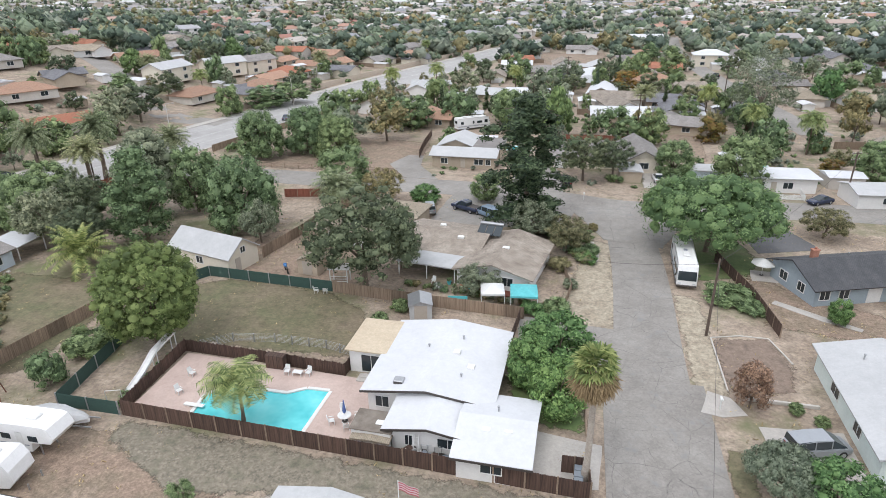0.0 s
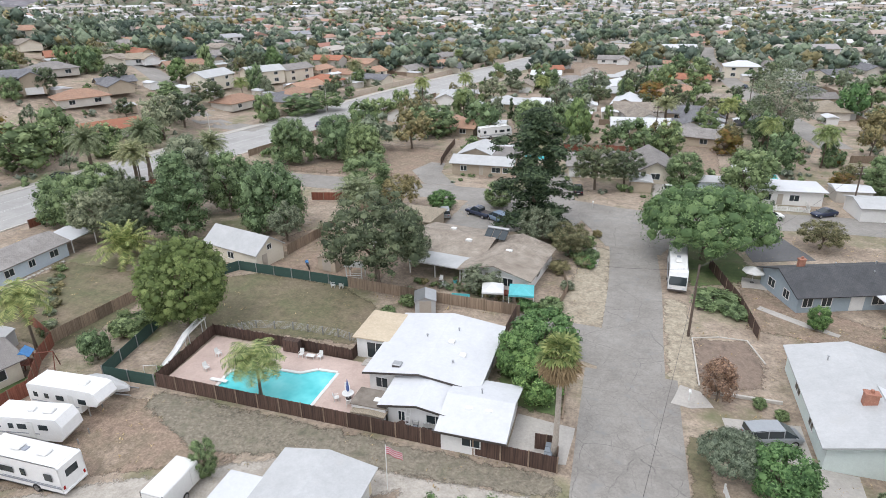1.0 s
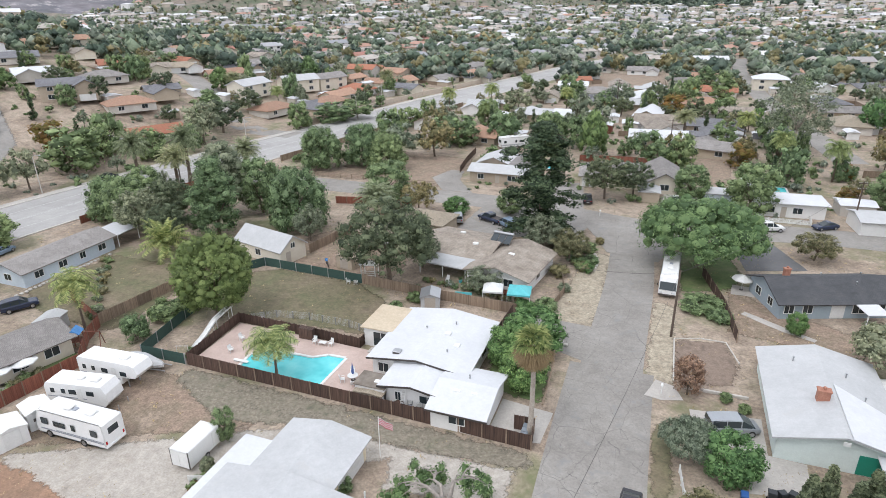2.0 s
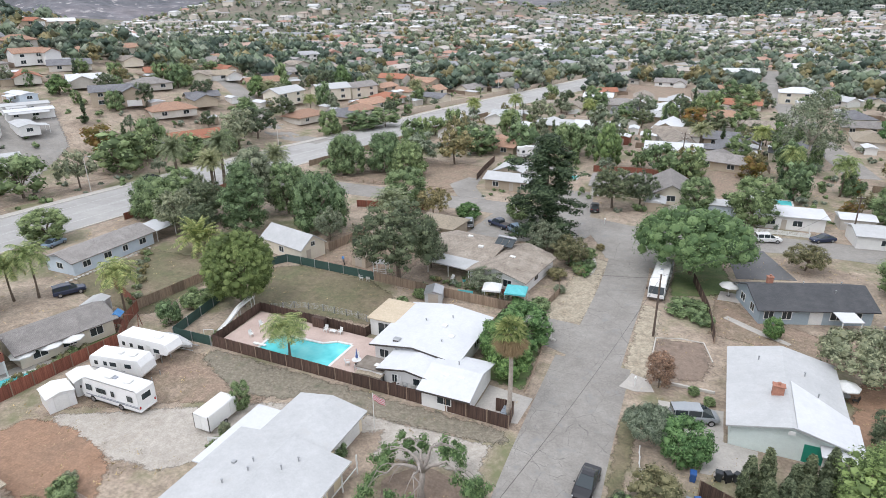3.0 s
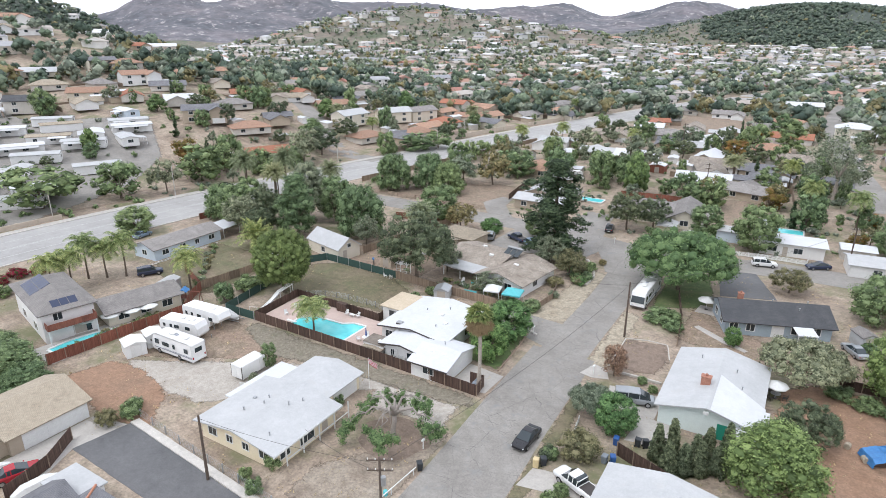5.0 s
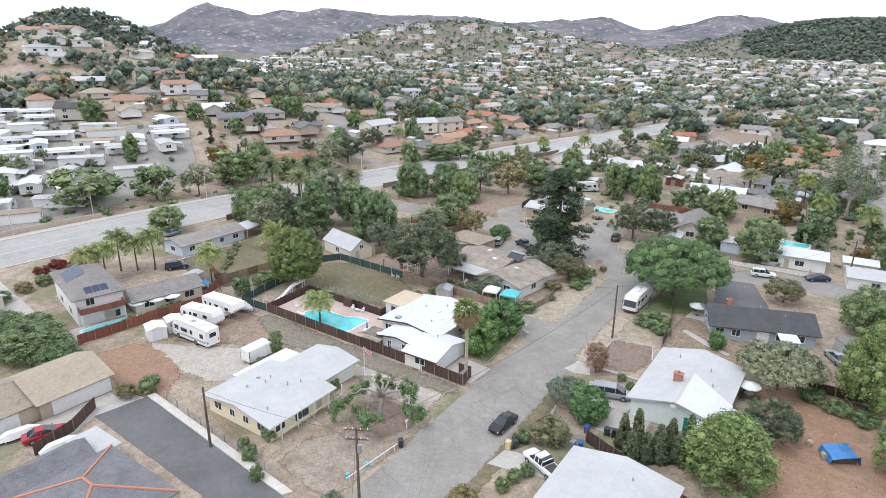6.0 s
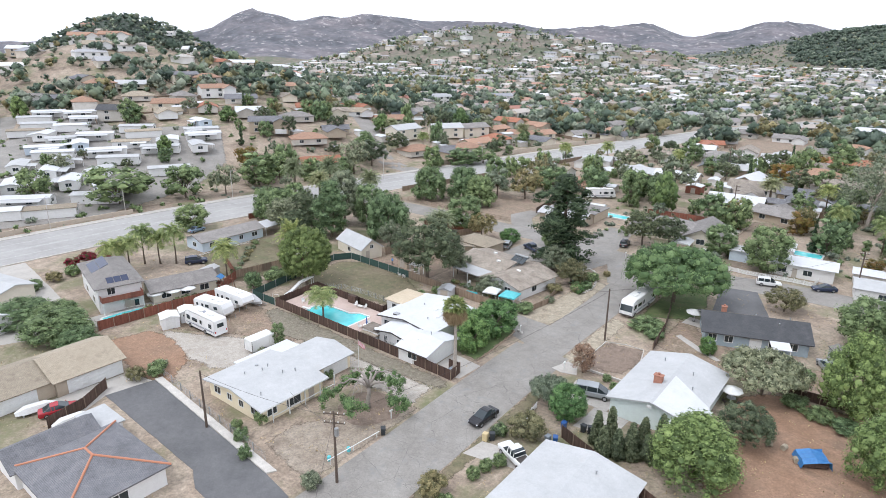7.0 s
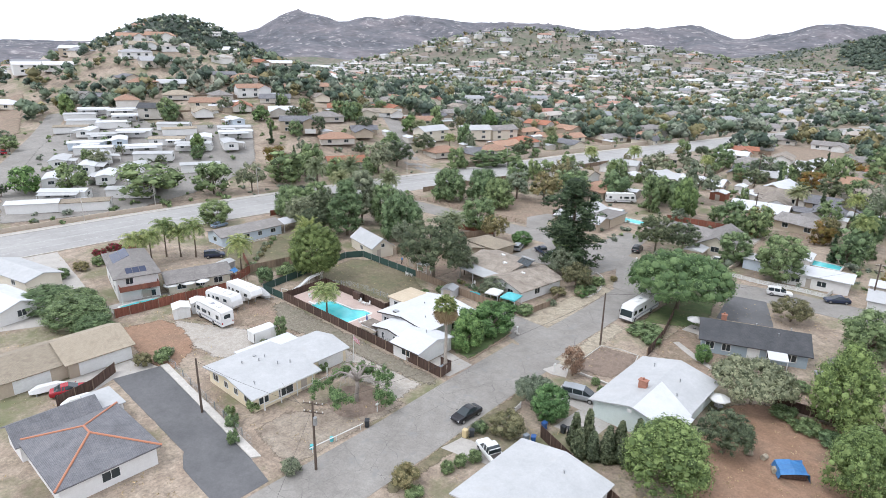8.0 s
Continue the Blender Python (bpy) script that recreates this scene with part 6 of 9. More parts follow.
SPOTS = []       # far houses merged into one mass
for i in range(-64, 34):
    for j in range(0, 76):
        x, y = i * 20.5 + rng.normal() * 3.5, 60 + j * 23 + rng.normal() * 4.0
        r, head = math.hypot(x - 40, y + 50), math.degrees(math.atan2(-(x - 40), y + 50))
        if not (-26 < head < 92) or r > 1500 or (x > -118 and y < 128 and x < 62):
            continue
        if x < -120 and y < 118 and x > -360 and land(x, y) < 15:
            continue
        west = x < art_x(y)
        z = land(x, y)
        if z > 26 and rng.random() < 0.66 or z > 75 or (y > 1200 and z > 20):
            continue
        if inside(PARK, x, y) or not open_ground(x, y, 2.0 if r < 500 else 0) or rng.random() < (0.14 if r > 420 else 0.1 if west else 0.24):
            continue
        rot = (70 if west else 4) + (90 if rng.random() < 0.4 else 0) + rng.normal() * 9 + 55 * noise.noise((x * 0.005, y * 0.005, 6.0)) * (r > 300)
        if r < 395:
            p = (0.2, 0.1, 0.16, 0.1, 0.2, 0.14, 0.06, 0.04) if west else (0.2, 0.16, 0.2, 0.16, 0.07, 0.03, 0.1, 0.08)
            far_house(str(rng.choice(ROOFS, p=p)), int(rng.integers(4)), x, y, rot, 2 if west and rng.random() < 0.25 else 1)
        else:
            SPOTS.append((x, y, z, rot, rng.random()))


def island_paint(name, colors, rough=0.9):
    m, n, l, b = nodes_of(name)
    isl = n.new("ShaderNodeNewGeometry").outputs["Random Per Island"]
    r = n.new("ShaderNodeValToRGB")
    r.color_ramp.interpolation = "CONSTANT"
    e = r.color_ramp.elements
    while len(e) < len(colors):
        e.new(0.5)
    for k, c in enumerate(colors):
        e[k].position, e[k].color = k / len(colors), (*c, 1)
    l.new(isl, r.inputs[0])
    obj = n.new("ShaderNodeTexCoord").outputs["Object"]
    col = mixed(n, l, 0.3, r.outputs[0], ramp(n, l, noise_node(n, l, obj, 0.35, 4), [(0.6, 0.6, 0.6), (1.1, 1.1, 1.1)]), "MULTIPLY")
    l.new(col, b.inputs["Base Color"])
    b.inputs["Roughness"].default_value = rough
    return m


def distant_houses(spots, label, roofs):
    body, roof, pane = Geo(), Geo(), Geo()
    for x, y, z, rot, q in spots:
        w, d, h = 7.6 + 2.6 * q, 4.8 + 1.5 * ((q * 7) % 1), 3.1 if q < 0.6 else 5.4
        rise = 1.5 + 0.7 * ((q * 13) % 1)
        m = pose(x, y, z - 0.6, 0, 0, rot)
        T = lambda *p: tuple(m @ Vector(p))
        body.add([T(-w, -d, -1), T(w, -d, -1), T(w, d, -1), T(-w, d, -1), T(-w, -d, h), T(w, -d, h), T(w, d, h), T(-w, d, h), T(-w, 0, h + rise - 0.2), T(w, 0, h + rise - 0.2)],
                 [(0, 1, 5, 4), (1, 2, 6, 9, 5), (2, 3, 7, 6), (3, 0, 4, 8, 7)])
        o = 0.6
        e = h - o * rise / d
        hipped = 3.0 if q * 3 % 1 < 0.5 else -o
        roof.add([T(-w - o, -d - o, e), T(w + o, -d - o, e), T(w - hipped, 0, h + rise), T(-w + hipped, 0, h + rise), T(w + o, d + o, e), T(-w - o, d + o, e)],
                 [(0, 1, 2, 3), (4, 5, 3, 2), (1, 4, 2), (5, 0, 3), (0, 5, 4, 1)])
        for k in (-0.55, 0.1, 0.6):
            for zz in ((1.0,) if h < 4 else (1.0, 3.6)):
                pane.add([T(k * w - 0.8, -d - 0.05, zz), T(k * w + 0.8, -d - 0.05, zz), T(k * w + 0.8, -d - 0.05, zz + 1.2), T(k * w - 0.8, -d - 0.05, zz + 1.2)], [(0, 1, 2, 3)])
    wall_paint = island_paint("distant_walls", [(0.70, 0.67, 0.62), (0.60, 0.53, 0.45), (0.76, 0.75, 0.73), (0.66, 0.60, 0.52), (0.74, 0.72, 0.69)])
    roof_paint = island_paint("distant_roofs", roofs + [(0.33, 0.31, 0.30), (0.27, 0.25, 0.24), (0.28, 0.285, 0.30), (0.44, 0.40, 0.36), (0.41, 0.33, 0.28), (0.60, 0.60, 0.60), (0.38, 0.34, 0.30), (0.36, 0.36, 0.37), (0.50, 0.47, 0.44), (0.40, 0.24, 0.18)])
    root = tagged(new("distant_houses"), label, "houses", kind="stuff")
    part("wall", body, wall_paint, root)
    part("roof", roof, roof_paint, root)
    part("window", pane, M["glass"], root)


def tiled(s):
    return s[0] < art_x(s[1]) - 60 and math.hypot(s[0] + 330, s[1] - 330) < 210


distant_houses([s for s in SPOTS if not tiled(s)], "mass of small pale suburban houses reaching the hills", [(0.62, 0.61, 0.6), (0.56, 0.56, 0.57), (0.30, 0.30, 0.31)])
distant_houses([s for s in SPOTS if tiled(s)], "cluster of small houses with red tile roofs", [(0.36, 0.2, 0.155), (0.42, 0.29, 0.235), (0.34, 0.17, 0.13), (0.40, 0.24, 0.19)])


# tree masses
def tree_blob(rng, x, y, z, h, w, clumps, cards, coarse):
    a = rng.random(clumps) * 2 * math.pi
    rr = 0.33 * w * np.sqrt(rng.random(clumps))
    c = np.stack([x + rr * np.cos(a), y + rr * np.sin(a), z + h * (0.35 + 0.45 * rng.random(clumps))], 1)
    r = (0.17 + 0.12 * rng.random(clumps)) * (w + h * 0.4) * 0.8
    return leaf_cloud(rng, c, r, cards, (0.15 if coarse else 0.10) * w + 0.25, 0.85, 0.95 if coarse else 0.78, coarse=coarse)


def tree_mass(name, spots, material, label, clumps, cards, coarse=True):
    rg = np.random.default_rng(len(spots))
    V, F, N, o = [], [], [], 0
    for x, y, z, h, w in spots:
        v, f, ns = tree_blob(rg, x, y, z - 0.3, h, w, clumps, cards, coarse)
        V.append(v)
        N.append(ns)
        F += [tuple(o + k for k in t) for t in f]
        o += len(v)
    ob = new(name, raw_mesh(name, np.concatenate(V), F, material, np.concatenate(N)))
    return tagged(ob, label, "trees", kind="stuff")


rng = np.random.default_rng(11)
MID, FAR = [], {"lf_green": [], "lf_dark": [], "lf_grey": [], "lf_pine": [], "lf_olive": []}
tries = 0
while tries < 38000:
    tries += 1
    head = radians(-27 + 120 * rng.random())
    r = 100 + 1550 * rng.random() ** 1.25
    x, y = 40 - r * math.sin(head), -50 + r * math.cos(head)
    z = land(x, y)
    if x > -118 and x < 62 and y < 112 and not (x > 16 and y > 92):
        continue
    if x < -112 and y < 66 and x > -150:
        continue
    if inside(PARK, x, y) and rng.random() < 0.7:
        continue
    if not open_ground(x, y, -3.0):
        continue
    if math.hypot(x + 385, y - 120) < 90 and rng.random() < 0.75:
        continue
    h = 3.4 + 7.6 * rng.random() ** 1.8
    w = h * (0.75 + 0.5 * rng.random())
    if r < 330:
        if len(MID) < 420:
            MID.append((x, y, h, w))
    else:
        h, w = h * 1.05, w * 1.0
        # grey-green share raised to imitate distance haze
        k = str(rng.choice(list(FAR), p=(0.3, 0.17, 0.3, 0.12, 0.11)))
        if r < 900 or rng.random() < 0.6:
            FAR[k].append((x, y, z, h, w, r))
kinds = ("tree", "oak", "pepper", "grey_tree", "brown_tree", "tall_tree", "autumn_tree", "cypress", "bright_tree", "pine")
for x, y, h, w in MID:
    k = str(rng.choice(kinds, p=(0.25, 0.17, 0.14, 0.2, 0.08, 0.05, 0.015, 0.05, 0.015, 0.03)))
    if k == "cypress":
        h, w = h * 1.1, 2.4
    elif k == "tall_tree":
        h *= 1.25
    plant(k, x, y, h, w, far=True)
# distant crowns take the leaf colours with haze painted in, olive stays
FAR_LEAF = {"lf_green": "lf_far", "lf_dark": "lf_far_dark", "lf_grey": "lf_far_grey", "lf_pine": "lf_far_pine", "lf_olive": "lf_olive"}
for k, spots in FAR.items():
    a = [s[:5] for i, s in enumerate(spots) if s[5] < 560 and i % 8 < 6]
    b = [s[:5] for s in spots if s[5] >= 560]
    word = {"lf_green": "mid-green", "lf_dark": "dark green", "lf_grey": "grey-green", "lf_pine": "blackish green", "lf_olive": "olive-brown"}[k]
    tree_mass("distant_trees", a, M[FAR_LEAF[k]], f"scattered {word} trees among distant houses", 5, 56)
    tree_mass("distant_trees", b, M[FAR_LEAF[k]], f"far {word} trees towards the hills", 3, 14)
# low shrubs in the gardens, scrub on the open slopes, small trees between far houses
shrubs, brush, small_trees = [], [], []
for k in range(40000):
    head = radians(-27 + 120 * rng.random())
    r = 110 + 1700 * rng.random() ** 1.1
    x, y = 40 - r * math.sin(head), -50 + r * math.cos(head)
    if -118 < x < 62 and y < 78:
        continue
    z = land(x, y)
    if r < 420:
        if len(shrubs) < 1500 and open_ground(x, y, -3.5):
            s = 0.9 + 1.6 * rng.random() ** 2
            shrubs.append((x, y, z, s, s * (1.1 + 0.9 * rng.random())))
    elif r < 1250 and z < 40 and open_ground(x, y, -3.0):
        if len(small_trees) < 2600:
            s = 2.8 + 3.2 * rng.random() ** 1.5
            small_trees.append((x, y, z, s, s * (0.9 + 0.5 * rng.random())))
    elif r > 500 and len(brush) < 6500:
        s = 2.4 + 4.2 * rng.random() ** 2
        brush.append((x, y, z, s, s * 1.6))
tree_mass("garden_shrubs", shrubs[:800], M["lf_green"], "low green garden shrubs between the houses", 3, 40)
# far leaf colours here carry painted haze too
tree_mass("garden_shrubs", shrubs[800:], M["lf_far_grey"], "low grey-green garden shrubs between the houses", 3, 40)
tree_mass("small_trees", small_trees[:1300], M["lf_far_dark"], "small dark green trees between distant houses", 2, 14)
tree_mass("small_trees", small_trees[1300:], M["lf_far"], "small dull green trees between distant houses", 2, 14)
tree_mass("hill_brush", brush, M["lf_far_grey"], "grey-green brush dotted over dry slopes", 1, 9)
# board fences between the back gardens
yf = Geo()
for hx, hy, hr in HOUSES[24:]:
    if not (90 < math.hypot(hx - 20, hy + 20) < 330) or inside(PARK, hx, hy) or rng.random() < 0.35:
        continue
    rot = 4 if hx > art_x(hy) else 70
    m = pose(hx, hy, land(hx, hy), 0, 0, rot + 90 * int(rng.random() * 2))
    for x0, y0, x1, y1 in ((-11, 9.5, 11, 9.6), (10.9, -5, 11, 9.5))[: 1 + int(rng.random() * 2)]:
        o = len(yf.v)
        q = [m @ Vector(p) for p in ((x0, y0, -0.3), (x1, y0, -0.3), (x1, y1, -0.3), (x0, y1, -0.3), (x0, y0, 1.7), (x1, y0, 1.7), (x1, y1, 1.7), (x0, y1, 1.7))]
        if any(near_line(l, p[0], p[1], d - 2) for p in q[:4] for l, d in LINES):
            continue
        yf.add([tuple(p) for p in q], [(0, 1, 5, 4), (1, 2, 6, 5), (2, 3, 7, 6), (3, 0, 4, 7), (4, 5, 6, 7)])
tagged(new("garden_fences", yf.mesh("garden_fences", M["grey_fence"])), "weathered board fences between distant gardens", "fences", kind="stuff")


def outbuilding(k, x, y, rot):
    """A small shed or patio roof behind a house."""
    w, d, h = 2.0 + 0.5 * (k % 4), 1.6 + 0.4 * (k % 3), 2.1 + 0.1 * (k % 3)
    root = thing("outbuilding", ("small shed with a white metal roof", "small tan garden shed with a pale roof", "low white patio roof on a small outbuilding")[k % 3], "shed", "sheds in back gardens")
    part("wall", Geo().box(-w, -d, -0.3, w, d, h), M[("white_wall", "tan_wall", "house_wall")[k % 3]], root)
    part("roof", Geo().add([(-w - 0.3, -d - 0.3, h - 0.05), (w + 0.3, -d - 0.3, h - 0.05), (w + 0.3, 0, h + 0.5), (-w - 0.3, 0, h + 0.5), (w + 0.3, d + 0.3, h - 0.05), (-w - 0.3, d + 0.3, h - 0.05)], [(0, 1, 2, 3), (3, 2, 4, 5), (0, 3, 5), (1, 4, 2), (0, 5, 4, 1)]), M[("white_roof", "grey_white_roof", "white_roof")[k % 3]], root)
    root.matrix_basis = pose(x, y, land(x, y), 0, 0, rot)


spots = [(hx, hy) for hx, hy, hr in HOUSES if 95 < math.hypot(hx - 20, hy + 20) < 300 and not inside(PARK, hx, hy)]
k = 0
for hx, hy in spots:
    a = 2 * math.pi * rng.random()
    x, y = hx + 12.5 * math.cos(a), hy + 12.5 * math.sin(a)
    if k < 70 and open_ground(x, y, -4.5) and y > 78:
        outbuilding(k, x, y, (4 if hx > art_x(hy) else 70) + 90 * (k % 2))
        k += 1
# trees on the knoll and the wooded hill
top = []
for k in range(1100):
    a, rr = rng.random() * 2 * math.pi, 150 * math.sqrt(rng.random())
    x, y = -780 + rr * math.cos(a), 335 + rr * math.sin(a)
    top.append((x, y, land(x, y), 5 + 4 * rng.random(), 7 + 4 * rng.random()))
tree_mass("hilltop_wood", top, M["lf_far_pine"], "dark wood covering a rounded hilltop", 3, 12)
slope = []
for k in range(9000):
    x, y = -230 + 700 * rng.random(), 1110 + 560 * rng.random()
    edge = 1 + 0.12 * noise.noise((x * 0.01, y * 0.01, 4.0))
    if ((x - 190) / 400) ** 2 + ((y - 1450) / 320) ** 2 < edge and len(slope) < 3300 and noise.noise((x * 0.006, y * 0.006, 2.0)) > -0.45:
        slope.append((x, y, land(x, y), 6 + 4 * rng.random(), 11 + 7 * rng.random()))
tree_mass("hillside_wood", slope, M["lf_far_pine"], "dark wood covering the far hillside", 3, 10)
for x, y in ((-70, 170), (-58, 185), (-150, 150), (-131, 150), (-112, 205), (-90, 290), (12, 150), (28, 145), (34, 118), (44, 110), (-50, 150), (-30, 190)):
    palm("queen_palm" if (x + y) % 3 else "date_palm", x, y, 6.5 + (x * y) % 3)
for k in range(22):
    a = offset_line(ART, 13.4)[6 + k]
    plant("bush" if k % 3 else "olive_bush", a[0], a[1], 1.1, 3.6, far=True)


# ---- fences and walls ----
PANEL = {}


def fence_panel(kind, h):
    key = (kind, h)
    if key in PANEL:
        return PANEL[key]
    g = Geo()
    rg = np.random.default_rng(len(kind))
    if kind in ("brown_fence", "red_fence", "grey_fence", "uneven"):
        # one sheet of boards: grooves between them, tops uneven
        n, loose = (14, 0.03) if kind != "uneven" else (11, 0.13)
        front, back = [], []
        for k in range(n):
            x, top = -0.5 + k / n, h * (1 + loose * (rg.random() - 0.6))
            for dx, yy, tt in ((0.0, -0.004, top - 0.03 if kind != "uneven" else h * 0.55), (0.006, -0.022, top), (1 / n - 0.008, -0.022, top), (1 / n - 0.001, -0.004, top - 0.03 if kind != "uneven" else h * 0.55)):
                front.append((x + dx, yy, tt))
        m = len(front)
        pts = [(x, y, 0.05) for x, y, z in front] + front + [(x, 0.02, 0.05) for x, y, z in front] + [(x, 0.02, z) for x, y, z in front]
        fc = []
        for k in range(m - 1):
            fc += [(k, k + 1, m + k + 1, m + k), (2 * m + k + 1, 2 * m + k, 3 * m + k, 3 * m + k + 1), (m + k, m + k + 1, 3 * m + k + 1, 3 * m + k)]
        g.add(pts, fc)
    elif kind == "green_mesh":
        g.box(-0.5, -0.008, 0.03, 0.5, 0.008, h)
    elif kind == "picket":
        # one cut-out board with pointed pales
        prof = []
        for k in range(12):
            x = -0.5 + k / 12
            prof += [(x + 0.008, 0.3), (x + 0.008, h - 0.07), (x + 0.035, h), (x + 0.062, h - 0.07), (x + 0.062, 0.3)]
        pts = [(x, yy, z) for yy in (-0.014, 0.014) for x, z in prof + [(0.5, 0.3), (0.5, 0.08), (-0.5, 0.08)]]
        n = len(prof) + 3
        g.add(pts, [tuple(range(n)), tuple(range(2 * n - 1, n - 1, -1))] + [(k, (k + 1) % n, n + (k + 1) % n, n + k) for k in range(n)])
    elif kind == "wire":
        g.tube([((-0.5, 0.5, 0.5, -0.5)[k % 4], 0, 0.12 + (h - 0.15) * (k // 2) / 6) for k in range(14)], 0.012, 4)
    elif kind == "block":
        prof = [(-0.1, -0.5), (0.1, -0.5), (0.1, h - 0.08), (0.13, h - 0.08), (0.13, h), (-0.13, h), (-0.13, h - 0.08), (-0.1, h - 0.08)]
        g.loft([[(x, a, b) for a, b in prof] for x in (-0.5, 0.5)])
    elif kind == "rail":
        g.tube([(-0.5, 0, 0.4), (0.5, 0, 0.4), (0.5, 0, 0.7), (-0.5, 0, 0.7), (-0.5, 0, h), (0.5, 0, h)], 0.05, 4)
    mat = {"uneven": "brown_fence", "picket": "trim", "wire": "steel", "block": "block_wall", "rail": "grey_fence"}.get(kind, kind)
    PANEL[key] = (g.mesh("panel", M[mat]), M[mat])
    return PANEL[key]


M["block_wall"] = surface("tan_block_wall", [(0.50, 0.42, 0.34), (0.58, 0.50, 0.41)], 0.4, 6, 0.25, 0.9, 0.2)


def fence(label, kind, h, pts, span=2.4, category="fence"):
    """A run of posts and panels along a line of points."""
    name = "wall" if kind == "block" else "fence"
    root = thing("boundary_" + name, label, category)
    me, mat = fence_panel(kind, h)
    pm = Geo().box(-0.06, -0.06, -0.2, 0.06, 0.06, h + (0.04 if kind != "wire" else 0.0), 0.01) if kind != "block" else Geo().box(-0.2, -0.18, -0.4, 0.2, 0.18, h + 0.1, 0.02)
    post = pm.mesh("post", M["steel"] if kind in ("wire", "green_mesh") else M["grey_fence"] if kind in ("brown_fence", "red_fence") else mat)
    for (x0, y0), (x1, y1) in zip(pts[:-1], pts[1:]):
        d = math.hypot(x1 - x0, y1 - y0)
        n = max(1, round(d / span))
        ang = math.degrees(math.atan2(y1 - y0, x1 - x0))
        for k in range(n):
            f = (k + 0.5) / n
            x, y = x0 + (x1 - x0) * f, y0 + (y1 - y0) * f
            ob = part("panel", me, None, root)
            ob.matrix_basis = pose(x, y, land(x, y), 0, 0, ang) @ Matrix.Diagonal((d / n, 1, 1, 1))
            if kind != "block" or k % 3 == 0:
                px, py = x0 + (x1 - x0) * k / n, y0 + (y1 - y0) * k / n
                ob = part("post", post, None, root)
                ob.matrix_basis = pose(px, py, land(px, py), 0, 0, ang)
    return root


fence("dark brown board fence along the gravel drive", "brown_fence", 1.75, [(-0.3, 0.0), (-15, 0.45), (-41.8, 0.95)])
fence("short dark brown board fence around the bins", "brown_fence", 1.75, [(-0.3, 0.0), (-0.6, 2.6), (-2.6, 2.5)], 1.3)
fence("uneven dark picket fence behind the pool", "uneven", 1.5, [(-42.0, 1.4), (-42.6, 11.6), (-30.5, 11.3), (-24.2, 11.0), (-24.0, 13.0)], 2.0)
fence("green screen-cloth fence between back yards", "green_mesh", 1.5, [(-42.1, 0.95), (-48.6, 0.8), (-52.8, 25.2), (-50.6, 28.6), (-32.6, 27.7)], 3.0)
fence("red-brown board fence along the side lot", "red_fence", 1.8, [(-55.8, -24.5), (-54.8, -12), (-53.6, -3.6), (-57.8, 1.2), (-59.5, 4.5), (-70, 9)])
fence("weathered board fence behind the back lawn", "grey_fence", 1.6, [(-32.4, 27.6), (-22, 26.6), (-8.2, 25.8)])
fence("short dark fence beside the old driveway", "brown_fence", 1.6, [(-9.0, 18.5), (-8.6, 25.6)])
fence("weathered board fence of the side yard", "grey_fence", 1.7, [(-46.5, 35.5), (-45.0, 44), (-43.5, 56), (-41, 63)])
fence("weathered picket fence of a vegetable garden", "grey_fence", 1.2, [(-4.0, 28.0), (-3.2, 34.0), (-4.8, 41.0)], 1.8)
fence("dark board fence between the front yards", "brown_fence", 1.6, [(19.2, 27.5), (18.2, 36), (15.6, 47.2)])
fence("brown board fence between the lower lots", "brown_fence", 1.8, [(18.6, -2.2), (24.5, -4.6), (33.0, -8.0), (40, -10)])
fence("dark board fence behind the dirt yard", "brown_fence", 1.5, [(38.0, 26.4), (44.8, 26.9), (56, 28)])
fence("white picket fence along the cross street", "picket", 1.0, [(15.2, 76.3), (22.3, 75.6), (29.4, 76.6), (34.8, 76.6), (35.2, 82.0)], 1.8)
fence("short white picket fence in a front garden", "picket", 0.9, [(12.9, 1.6), (13.3, -1.6), (16.0, -2.3)], 1.5)
fence("weathered board fence along the arterial", "grey_fence", 1.7, [(p[0], p[1]) for p in offset_line(ART, -14.5) if 84 < p[1] < 190], 4.6)
fence("board fence at the corner of the arterial", "red_fence", 1.6, [(p[0], p[1]) for p in offset_line(ART, -14.0) if 30 < p[1] < 64], 4.0)
fence("tan block wall along the arterial", "block", 1.9, [(p[0], p[1]) for p in offset_line(ART, 15.6) if 132 < p[1] < 345], 5.0, "wall")
fence("low tan block wall by the mobile home park", "block", 1.2, [(p[0], p[1]) for p in offset_line(ART, 14.6) if -70 < p[1] < 20], 5.0, "wall")
fence("red-brown board fence behind the corner house", "red_fence", 1.8, [(-13, 112), (-2, 113.5), (12, 112.5)])
fence("black screen fence beside the beige house", "brown_fence", 1.7, [(-39.0, 92), (-40.5, 102), (-41.5, 113)])
fence("weathered ranch fence of the vacant corner", "rail", 1.1, [(-84, 79.3), (-62, 79.0), (-40, 79.0)], 3.0)
fence("thin wire fence curving over the back lawn", "wire", 1.1, [(-41.2, 12.4), (-38.6, 14.4), (-34, 15.2), (-28, 15.2), (-24.6, 14.4)], 2.0)
fence("dark brown fence beside the garage forecourt", "brown_fence", 1.7, [(-36.2, -32.0), (-33.4, -36.0), (-32.0, -41.0)])
fence("wire fence along the side of the yellow house", "wire", 1.2, [(-33.5, -25.2), (-22, -26.4), (-6, -27.8)], 2.6)
fence("low block wall around the white picket house", "block", 0.9, [(14.8, 77.6), (15.2, 86)], 3.0, "wall")
fence("weathered board fence between back yards", "grey_fence", 1.7, [(-60, 4.2), (-58.5, 15), (-57, 27), (-70, 30)])
fence("brown board fence at the head of the cross street", "red_fence", 1.6, [(-56, 61), (-40, 64.8)])

